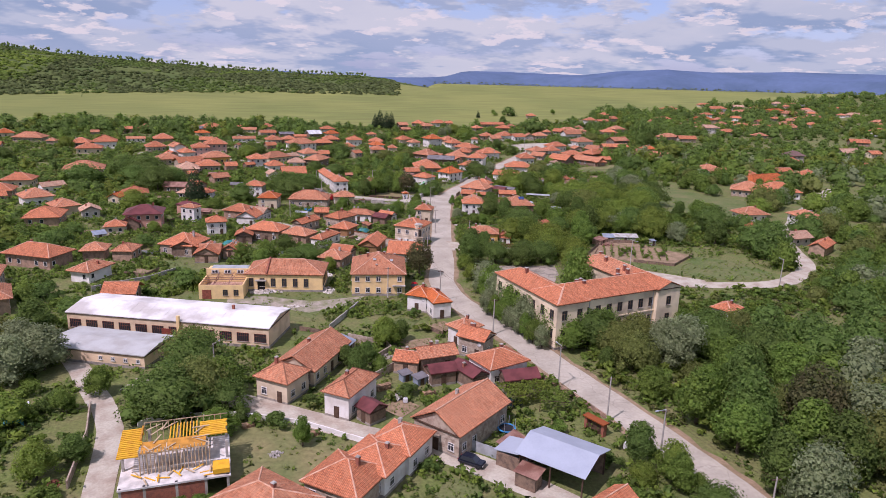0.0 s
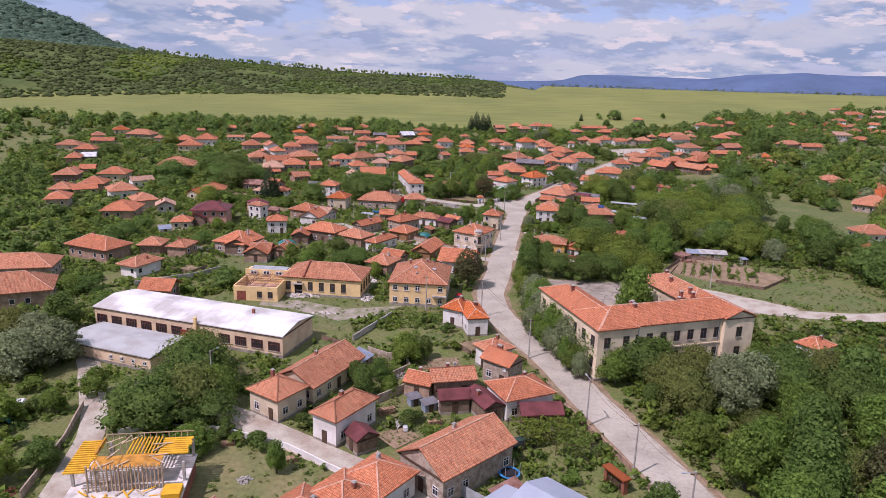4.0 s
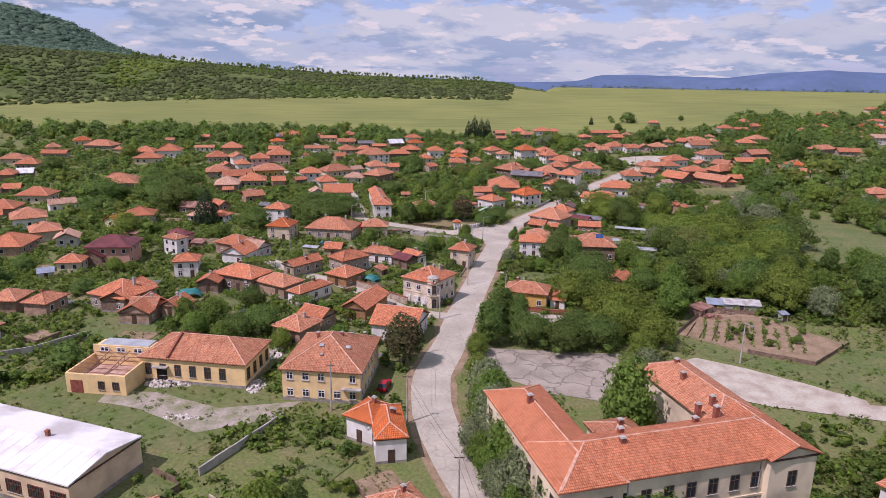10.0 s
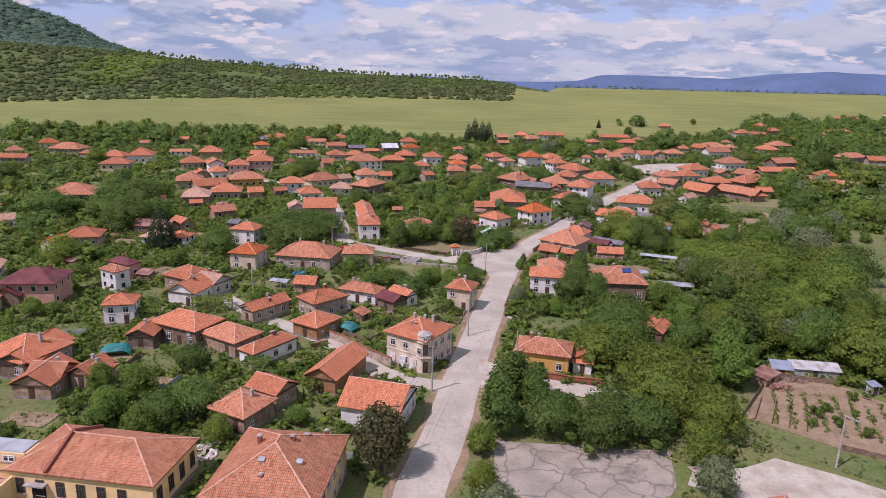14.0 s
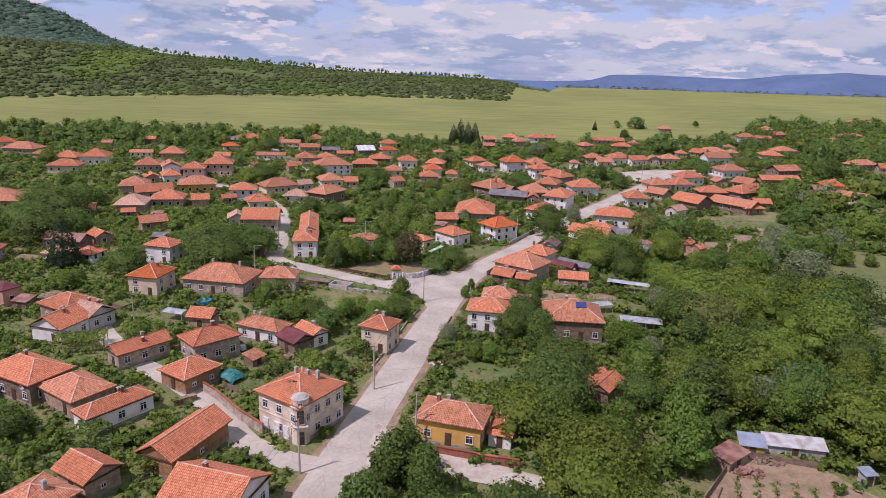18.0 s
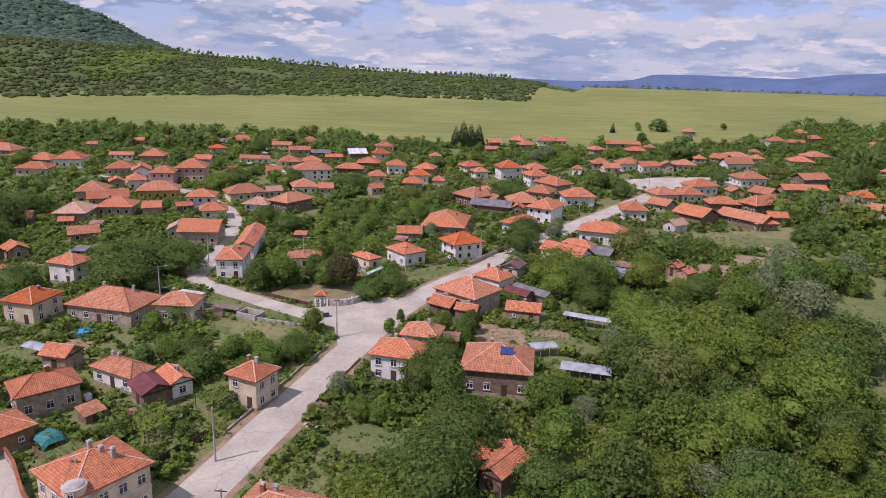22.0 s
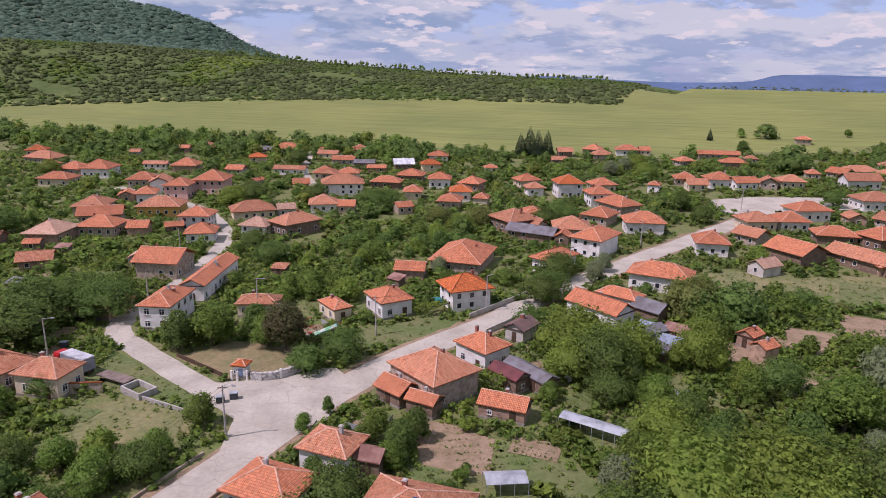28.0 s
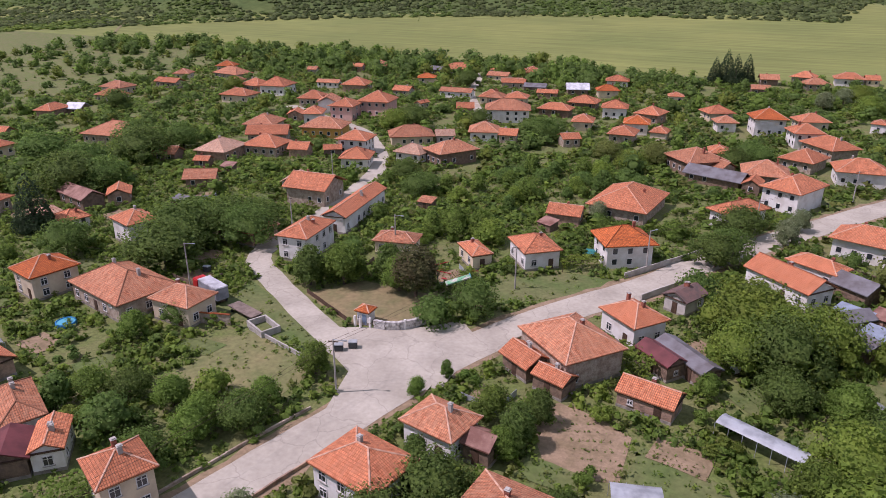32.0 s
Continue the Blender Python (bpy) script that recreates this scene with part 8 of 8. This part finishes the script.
# around the corner house with the turret
arbour(-14.0, 181.0, 30, 6.0, 4.5, 2.5, "fresh", 5)
arbour(0.6, 214.5, -55, 8.0, 4.0, 2.4, "fresh", 6)
arbour(-45.5, 219.5, 20, 9.0, 5.0, 2.4, "fresh", 7)
arbour(-58.5, 211.5, 15, 8.0, 4.0, 2.3, "green", 8)
arbour(7.0, 222.5, 60, 5.5, 4.5, 2.3, "green", 9)
arbour(-26.0, 187.0, -10, 5.0, 4.0, 2.4, "green", 10)
tarp(-12.4, 208.5, -30, 4.0, 3.4, 1.8, TEAL, "blue-green tarpaulin stretched over a yard")
tarp(-55.0, 193.0, 20, 5.5, 3.4, 2.0, TEAL, "teal film tunnel in a garden")
tank(-14.5, 221.4, "white plastic water tank on a pallet", TIN_WHITE)
woodpile(-17.0, 200.0, 40, 4.0, 1.1, 3)
woodpile(-28.5, 194.0, 10, 3.0, 1.2, 4)
woodpile(-5.2, 218.4, -20, 2.4, 1.0, 5)
shed(-10.5, 216.0, 60, 3.0, 2.4, 2.1, SHEETS["old"], WALL["wood"], "small wooden shed with clay tiles")
# park, junction and the barn yard
pool(-31.8, 247.3, 1.6, "round blue garden pool on grass")
bin_box(12.2, 262.9, 30)
bin_box(13.6, 264.6, 30)
bin_box(-28.5, 274.2, 10)
shed(80.2, 310.8, -25, 5.0, 4.4, 2.8, SHEETS["blue"], SHEETS["blue"], "blue-grey sheet metal shed")
shed(84.4, 304.5, -25, 5.4, 4.8, 2.6, SHEETS["blue"], WALL["wood"], "low shed with blue-grey sheet roof")
shed(86.0, 313.0, -25, 5.0, 3.0, 2.5, SHEETS["rust"], WALL["brick"], "row of old brick sheds with patched roofs")
arbour(53.0, 280.5, -15, 7.0, 4.5, 2.5, "fresh", 11)
arbour(33.8, 312.2, 40, 8.5, 3.0, 2.2, "fresh", 12)
arbour(93.5, 330.5, -30, 9.0, 6.0, 2.2, "fresh", 13)
tank(66.0, 286.5, "pale plastic tank beside an outbuilding", TIN_WHITE)
tarp(33.5, 319.5, 20, 3.6, 3.0, 1.2, TEAL, "teal cover over a garden bed")
woodpile(45.0, 272.8, 25, 3.2, 1.1, 6)
for x, y, r in ((13.5, 293.5, 0), (17.5, 296.5, 30), (11.0, 297.0, 60)):
    ob = thing("play_frame", x, y, r, "small red and green painted playground frame", "play frame", "playground frames")
    part("top_bar", boxes("top_bar", [(-1.5, 1.5, -0.06, 0.06, 1.7, 1.82)], RED_PAINT), ob)
    for px in (-1.45, 1.45):
        part("leg", boxes("leg", [(px - 0.05, px + 0.05, -0.05, 0.05, -0.2, 1.7)], DARK_GREEN), ob)
    part("seat", boxes("seat", [(-0.5, 0.5, -0.2, 0.2, 0.45, 0.52)], RED_PAINT), ob)
# by the yellow cottage and the woodland hut
heap("stone_heap", 24.0, 219.0, 1.6, 1.2, 0.6, 70, 0.2, RUBBLE_STONE, "heap of broken stones beside the street", "stones", 11)
shed(51.5, 211.0, 15, 6.5, 4.5, 3.0, SHEETS["tile"], WALL["brick"], "clay-tiled hut half hidden among trees", 1.0)
shed(34.7, 192.0, -14, 3.4, 3.2, 2.6, SHEETS["tile"], WALL["white"], "small whitewashed annexe with clay tiles", 0.5)
woodpile(38.5, 191.5, -15, 3.0, 1.1, 7)
for x, y, a in ((-31, 236, 10), (-98, 206, 30), (-70, 240, -10), (-52, 258, 20), (-95, 250, -15), (-12, 330, 5), (20, 330, -20), (62, 318, 25), (-66, 300, 0), (-80, 330, 15)):
    if free(x, y, 2.2):
        shed(x, y, a, 3.6, 2.8, 2.3, SHEETS[("rust", "slate", "old", "blue", "white")[int(abs(x)) % 5]], WALL[("wood", "brick", "pale")[int(y) % 3]], "small old garden shed with a sloping roof")


# courtyard between the old houses by the street
fence([(-18, 92), (-13.4, 96.6), (-9.5, 99.5)], 1.6, WALL["stone"], "rough rubble yard wall")
fence([(-21.6, 112.3), (-17.6, 109.5), (-14.2, 109.7)], 1.7, WALL["stone"], "ruined stone wall of a roofless barn")
fence([(-17.8, 100), (-13, 105.5), (-14.2, 109.7)], 1.3, WALL["stone"], "low ruined stone wall in a yard")
shed(-11.8, 92.0, 30, 1.8, 1.5, 1.7, SHEETS["slate"], SHEETS["blue"], "small metal hutch in a yard", 0.2)
shed(-9.2, 90.2, 30, 2.2, 1.5, 1.7, SHEETS["slate"], SHEETS["blue"], "small metal hutch in a yard", 0.2)
shed(-22.6, 107.4, 62, 4.0, 3.0, 2.4, SHEETS["blue"], WALL["stone"], "stone lean-to with a crooked sheet roof", 0.8)
heap("stone_heap", -15.5, 103.0, 2.4, 1.6, 0.7, 90, 0.22, PLINTH, "heap of fallen stones in a yard", "stones", 12)
heap("board_heap", -19.5, 105.0, 1.8, 1.2, 0.6, 50, 0.26, WALL["wood"], "heap of old boards beside a wall", "boards", 13)
tank(-12.8, 83.0, "white plastic drum in a yard", TIN_WHITE, 0.8, 1.0)
tarp(-13.5, 85.0, 30, 2.6, 2.0, 0.9, SHEETS["white"], "pale sheet thrown over stored things")
woodpile(-8.0, 85.5, 20, 2.6, 1.0, 8)
for px, py in ((-40.5, 81.2), (-30, 77.4), (-22, 72)):
    woodpile(px + 1.5, py - 3.2, 20, 2.0, 0.7, int(-px))

# small garden patches with rows and low fences
VEG = []
patch_rng = random.Random(17)
ROW_KINDS = ("clump_green", "clump_fresh", "clump_dark", "clump_olive")


def garden_patch(x, y, rot, w, d, mat, fenced):
    c, s = math.cos(radians(rot)), math.sin(radians(rot))
    at = lambda u, v: (x + u * c - v * s, y + u * s + v * c)
    ring = [at(-w / 2, -d / 2), at(w / 2, -d / 2), at(w / 2, d / 2), at(-w / 2, d / 2)]
    plot("garden_patch", ring, mat, 0.115, "small dug vegetable patch beside a house" if mat is SOIL else "small green garden patch beside a house", "garden")
    rows = int(d / 0.9)
    for j in range(rows):
        kind = patch_rng.choice(ROW_KINDS)
        if patch_rng.random() < 0.2:
            continue
        for i in range(int(w / 0.7)):
            if patch_rng.random() < 0.85:
                px, py = at(-w / 2 + 0.4 + 0.7 * i + patch_rng.uniform(-0.1, 0.1), -d / 2 + 0.5 + 0.9 * j)
                VEG.append((px, py, patch_rng.uniform(0.35, 0.95), kind, 0.9))
    if fenced:
        fence([at(-w / 2 - 0.4, -d / 2 - 0.4), at(w / 2 + 0.4, -d / 2 - 0.4), at(w / 2 + 0.4, d / 2 + 0.4)], 1.0, patch_rng.choice((WALL["wood"], METAL, WALL["wood"])), "thin weathered garden fence", "fence", 0.05)


def auto_patches():
    done = []
    for hx, hy, a, w, d in list(BUILT):
        if not (-105 < hx < 105 and 40 < hy < 330) or len(done) >= 60:
            continue
        for k in range(10):
            b, r = patch_rng.uniform(0, 6.28), max(w, d) * 0.5 + patch_rng.uniform(4.5, 9)
            x, y, pw, pd = hx + r * math.cos(b), hy + r * math.sin(b), patch_rng.uniform(4.5, 8), patch_rng.uniform(4, 6.5)
            if x > east_side(y) and y < 236:
                continue
            rad = math.hypot(pw, pd) / 2
            if free(x, y, rad + 0.3) and all((x - p) ** 2 + (y - q) ** 2 > (rad + s) ** 2 for p, q, s in done) and all((x - p) ** 2 + (y - q) ** 2 > (rad + 0.6 * s) ** 2 for p, q, s in PLANTED):
                garden_patch(x, y, math.degrees(a), pw, pd, SOIL if patch_rng.random() < 0.45 else LAWN, len(done) % 3 == 0)
                done.append((x, y, rad))
                break


def east_side(y):
    return ramp(y, *((b, a) for a, b in MAIN))


auto_patches()


# ---- scattered trees and far woods ----
scatter = random.Random(21)
far_specs, mid_specs = [], []
ROUTE = [(-27, -25), (3, 1), (9, 37), (9, 75), (21, 93), (45, 120), (68, 149), (71, 190)]


def scatter_trees():
    spots = []
    step = 6.2
    for j in range(int((900 - 28) / step)):
        for i in range(int((790 if j * step < 300 else 1180) / step)):
            x, y = -430 + (i + scatter.random()) * step, 28 + (j + scatter.random()) * step
            e = east_side(y)
            wild = (x > e + (4.6 if y < 150 else 7) and y < 236) or (x > 74 and y < 330) or (x > 150 and y < 420)
            edge = y > field_edge(x) - 62 or y > 520
            chance = (0.85 if y < 150 else 0.5) if wild else (0.5 if x < -30 else 0.4) if edge else 0.6 if y < 320 else 0.62
            if scatter.random() > chance or y > field_edge(x) - 4 + 8 * noise.noise((x / 60, 0, 0)):
                continue
            if wild and y > 190 and noise.noise((x / 21, y / 21, 7)) < -0.22:
                continue
            if (x < -230 or x > 360) and scatter.random() < 0.45:
                continue
            if (196 < y < 264 and e - 2 < x < e + 24) or (11 < x < 46 and 112 < y < 174) or (46 <= x < 112 and 136 < y < 182):
                continue
            if -52 < x < -14 and 106 < y < 152:
                continue
            if not free(x, y, (0.9 if y < 150 else 1.6) if wild else 1.1):
                continue
            if any((px - x) ** 2 + (py - y) ** 2 < (r * 0.8 + 1.0) ** 2 for px, py, r in PLANTED):
                continue
            big = wild or edge
            hgt = scatter.choice((2.8, 5, 7, 8.5, 10, 11, 12.5)) if wild else (scatter.uniform(6, 11) if x < -30 or x > 250 else scatter.uniform(3, 6.5)) if edge else scatter.choice((2.6, 3.4, 4.2, 5, 5.5, 6.5, 7.5) if y < 320 else (2.6, 3, 3.4, 3.8, 4.4, 5, 6, 8))
            if not wild and not edge and any(0 < (b[1] - y) < 26 and abs(b[0] - x) < b[3] * 0.5 + 3 for b in BUILT):
                hgt = min(hgt, scatter.uniform(2.4, 3.8))
            if 44 < x < 100 and 104 < y < 142:
                hgt = scatter.uniform(1.6, 3.2)
            near = min((x - a) ** 2 + (y - 60 - b) ** 2 for a, b in ROUTE)
            spots.append((near, x, y, hgt, wild))
    spots.sort()
    count = {"shrub": 0, "tree": 0}
    for k, (near, x, y, hgt, wild) in enumerate(spots):
        if hgt < 3.6:
            kind = scatter.choice(("bush_green", "bush_dark", "bush_fresh", "bush_green"))
            wide = scatter.uniform(1.25, 1.7)
        elif wild and y < 125:
            kind = scatter.choice(("wide_dark", "tall_dark", "round_green", "wide_olive", "tall_green", "wide_dark", "pine_pine", "round_silver", "round_green"))
            wide = scatter.uniform(1.0, 1.3)
        elif wild:
            kind = scatter.choice(("round_green", "tall_green", "wide_dark", "tall_dark", "wide_fresh", "round_green", "round_fresh", "wide_olive", "tall_green", "wide_dark", "round_green", "round_silver", "tall_dark", "wide_dark"))
            wide = scatter.uniform(1.0, 1.3)
        else:
            kind = scatter.choice(("round_green", "tall_green", "round_fresh", "wide_dark", "wide_dark", "tall_dark"))
            wide = scatter.uniform(1.0, 1.3) if hgt > 5 else scatter.uniform(1.3, 1.8)
        small = kind.startswith("bush")
        count["shrub" if small else "tree"] += 1
        if count["shrub" if small else "tree"] < (140 if small else 118):
            tree(x, y, hgt, kind, wide)
        else:
            (mid_specs if near < 140 ** 2 else far_specs).append((x, y, hgt, kind, wide))


def stuff_woods(name, label, specs, cards, size=0.07, few=1.0, core=0.7):
    """Many far crowns joined by leaf colour."""
    protos, groups = {}, {}
    for x, y, hgt, kind, wide in specs:
        shape, leaf = kind.split("_")
        key = (kind, scatter.randrange(3))
        if key not in protos:
            protos[key] = crown(100 + len(protos), shape, cards, size, core, few)
        v, f, nn = protos[key]
        a = scatter.uniform(0, 6.28)
        c, s = math.cos(a) * hgt * wide, math.sin(a) * hgt * wide
        w = np.stack([v[:, 0] * c - v[:, 1] * s + x, v[:, 0] * s + v[:, 1] * c + y, v[:, 2] * hgt + gz(x, y) - 0.1 * hgt], 1)
        ca, sa = math.cos(a), math.sin(a)
        V, F, N, o = groups.setdefault(leaf, ([], [], [], [0]))
        N.append(np.stack([nn[:, 0] * ca - nn[:, 1] * sa, nn[:, 0] * sa + nn[:, 1] * ca, nn[:, 2]], 1))
        V.append(w)
        F.append(f + o[0])
        o[0] += len(w)
    for leaf, (V, F, N, o) in groups.items():
        me = tri_mesh(name, np.concatenate(V), np.concatenate(F), LEAF[leaf], np.concatenate(N))
        tagged(new(name, me), label, "trees", kind="stuff")


scatter_trees()
for k in range(78):
    x = -430 + 13 * k + scatter.uniform(-6, 6)
    y = field_edge(x) - scatter.uniform(6, 60)
    if free(x, y, 2):
        far_specs.append((x, y, scatter.uniform(7, 13) if x < -30 else scatter.uniform(4, 8), scatter.choice(("wide_dark", "round_green", "wide_dark", "tall_dark")), 1.25))
# tall trees between the houses towards the field
for x, y, hgt, kind in ((268, 675, 12, "wide_dark"), (279, 668, 12, "round_green"), (291, 700, 11, "wide_dark"), (230, 492, 20, "tall_dark"), (237, 505, 19, "tall_dark"),
                        (246, 522, 20, "tall_dark"), (258, 540, 15, "round_green"), (436, 742, 13, "wide_dark"), (164, 654, 11, "wide_dark"), (148, 657, 6, "round_green"),
                        (230, 436, 11, "wide_dark"), (324, 598, 12, "round_green"), (153, 540, 15, "wide_dark"), (111, 573, 9, "round_green"), (368, 716, 9, "round_green"),
                        (386, 716, 10, "wide_dark"), (466, 780, 13, "round_green"), (365, 543, 9, "wide_dark"), (600, 770, 15, "wide_dark"), (640, 760, 14, "round_green"),
                        (405, 612, 16, "wide_dark"), (340, 625, 15, "wide_dark"), (160, 566, 13, "wide_dark"), (533, 780, 13, "round_green")):
    far_specs.append((x, y, hgt, kind, 1.25 if hgt < 18 else 0.8))
for k in range(150):
    x = scatter.uniform(240, 900)
    y = field_edge(x) - scatter.uniform(0, 1) ** 1.5 * 190
    if free(x, y, 3):
        far_specs.append((x, y, scatter.uniform(7, 14), scatter.choice(("wide_dark", "round_green", "wide_dark", "tall_dark")), 1.3))
stuff_woods("woodland", "leafy trees and shrubs between the plots", mid_specs, 1000, 0.031, 0.5)
stuff_woods("far_woodland", "distant leafy trees among the houses", far_specs, 95, 0.066, 0.12, 0.55)


def hill_kind(x, y):
    v = noise.noise((x / 110, y / 110, 6)) + scatter.uniform(-0.12, 0.12)
    return "knoll_dark" if v < -0.28 else "knoll_hill" if v < 0.3 else "knoll_green" if v < 0.55 else "knoll_fresh"


def hill_woods():
    specs = []
    for k in range(16000):
        az, r = radians(scatter.uniform(-64, 5)), scatter.uniform(815, 1330)
        x, y = r * math.sin(az), r * math.cos(az)
        if noise.noise((x / 60, y / 60, 9)) < -0.46 and r < 1100:
            continue
        specs.append((x, y, scatter.uniform(3, 6.5), hill_kind(x, y), 2.1))
    # mountain trees, their haze painted into the leaf colour
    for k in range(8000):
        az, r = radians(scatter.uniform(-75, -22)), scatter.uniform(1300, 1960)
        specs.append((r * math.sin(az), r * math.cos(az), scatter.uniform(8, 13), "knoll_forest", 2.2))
    for k in range(260):
        az = radians(scatter.uniform(-24, 3))
        r = 1135 + scatter.uniform(-25, 25)
        specs.append((r * math.sin(az), r * math.cos(az), scatter.uniform(6, 14), "clump_dark", 0.9))
    stuff_woods("hill_woods", "shrubs and woods covering the low hills", specs, 4, 0.15, core=0.75)
    rim = []
    for k in range(520):
        x = scatter.uniform(60, 900)
        rim.append((x, 955 + scatter.uniform(-8, 8), scatter.choice((1.5, 2, 2.5, 3, 5)), "clump_hill", 1.9))
    for x, y, hgt in ((-266, 743, 5), (-120, 790, 4), (-420, 760, 5), (-190, 810, 4)):
        rim.append((x, y, hgt, "clump_dark", 1.0))
    for k in range(60):
        rim.append((-430 + 4.2 * k + scatter.uniform(-5, 5), 790 + scatter.uniform(-8, 8), scatter.uniform(3, 6), "clump_hill", 1.3))
    stuff_woods("field_hedge", "dark hedges along the edges of the field", rim, 6)


hill_woods()


def garden_growth():
    """Low shrubs, weeds and vegetable rows that fill the plots between the houses."""
    specs = []
    for k in range(46000):
        x, y = scatter.uniform(-125, 140), scatter.uniform(36, 375)
        if noise.noise((x / 14, y / 14, 2)) < -0.2 or not free(x, y, 0.5):
            if k % 2 == 0 and any(inside(x, y, c) for c in GRASSY) and not near_road(x, y, 0.5) and not in_house(x, y, 0.5):
                specs.append((x, y, scatter.uniform(0.3, 1.1), scatter.choice(("clump_green", "clump_fresh", "clump_olive")), 1.5))
            continue
        specs.append((x, y, scatter.choice((0.4, 0.6, 0.8, 1.1, 1.5, 2.2)), scatter.choice(("clump_green", "clump_green", "clump_fresh", "clump_dark", "clump_olive")), 1.35))
    stuff_woods("undergrowth", "low shrubs, weeds and garden plants", specs, 14, 0.14, core=0)
    rows = list(VEG)
    for k in range(9):
        for i in range(26):
            t = i / 26
            x, y = 63 + 2.3 * k + 5.5 * t + scatter.uniform(-0.2, 0.2), 173 - 0.8 * k + 14 * t
            if inside(x, y, [(58, 176), (70, 192), (81, 189), (93, 171), (80.7, 161), (69, 166.5)]) and scatter.random() < 0.8:
                rows.append((x, y, scatter.uniform(0.6, 1.3), "clump_green", 1.2))
    for k in range(8):
        for i in range(24):
            x, y = 45 + 1.5 * k + 0.5 * i, 263 - 1.25 * k + 0.22 * i
            if 44 < x < 72 and scatter.random() < 0.6:
                rows.append((x, y, scatter.uniform(0.3, 0.8), "clump_green", 1.0))
    stuff_woods("vegetable_rows", "rows of vegetables in garden soil", rows, 14, 0.15, core=0)


garden_growth()


def far_growth():
    """Low orchard trees, vines and weeds that hide the ground between the distant houses."""
    specs = []
    for k in range(60000):
        x, y = scatter.uniform(-260, 260), scatter.uniform(315, 610)
        if len(specs) > 26000 or y > field_edge(x) - 8 or abs(x - 20) > 60 + 0.55 * y or noise.noise((x / 13, y / 13, 5)) < -0.14 or not free(x, y, 0.6):
            continue
        specs.append((x, y, scatter.choice((0.8, 1.2, 1.6, 2.0, 2.6, 3.2)), scatter.choice(("clump_green", "clump_green", "clump_fresh", "clump_dark", "clump_dark", "clump_olive")), 1.5))
    for k in range(7000):
        x, y = scatter.uniform(-300, -118), scatter.uniform(110, 330)
        if abs(x - 20) < 60 + 0.62 * y and free(x, y, 0.8):
            specs.append((x, y, scatter.choice((1.2, 1.8, 2.4, 3.2, 4.0)), scatter.choice(("clump_green", "clump_fresh", "clump_dark", "clump_dark")), 1.5))
    stuff_woods("far_undergrowth", "low orchard trees and weeds between distant houses", specs, 12, 0.2, core=0)


far_growth()


def thicket():
    """Bushes and brambles that close the ground under the trees east of the street."""
    specs = []
    for k in range(9000):
        x, y = scatter.uniform(14, 135), scatter.uniform(62, 320)
        if len(specs) >= 2900 or x < east_side(y) + 5 or (11 < x < 46 and 112 < y < 174) or (46 <= x < 112 and 136 < y < 182) or (y > 238 and x < 66) or noise.noise((x / 17, y / 17, 3)) < -0.3 or not free(x, y, 1.0):
            continue
        specs.append((x, y, scatter.choice((1.4, 1.9, 2.4, 3.0, 3.8)), scatter.choice(("bush_green", "bush_fresh", "bush_dark", "bush_green", "bush_olive")), scatter.uniform(1.1, 1.6)))
    stuff_woods("thicket", "dense green bushes and brambles under the trees", specs, 80, 0.095, 0.5, 0.6)


thicket()


def garden_shrubs():
    """Vines, currants and young fruit trees crowding the plots west of the street."""
    specs = []
    for k in range(36000):
        x, y = scatter.uniform(-118, 125), scatter.uniform(44, 345)
        if (x > east_side(y) + 4 and y < 190) or noise.noise((x / 9, y / 9, 4)) < (-0.3 if y > 160 else 0.0) or not free(x, y, 0.7):
            continue
        if any((px - x) ** 2 + (py - y) ** 2 < (r * 0.5) ** 2 for px, py, r in PLANTED):
            continue
        specs.append((x, y, scatter.choice((0.9, 1.2, 1.6, 2.0, 2.6)), scatter.choice(("clump_green", "clump_fresh", "clump_green", "clump_dark")), 1.25))
    stuff_woods("garden_shrubs", "dense green shrubs and vines in the gardens", specs, 24, 0.13, core=0.6)


garden_shrubs()
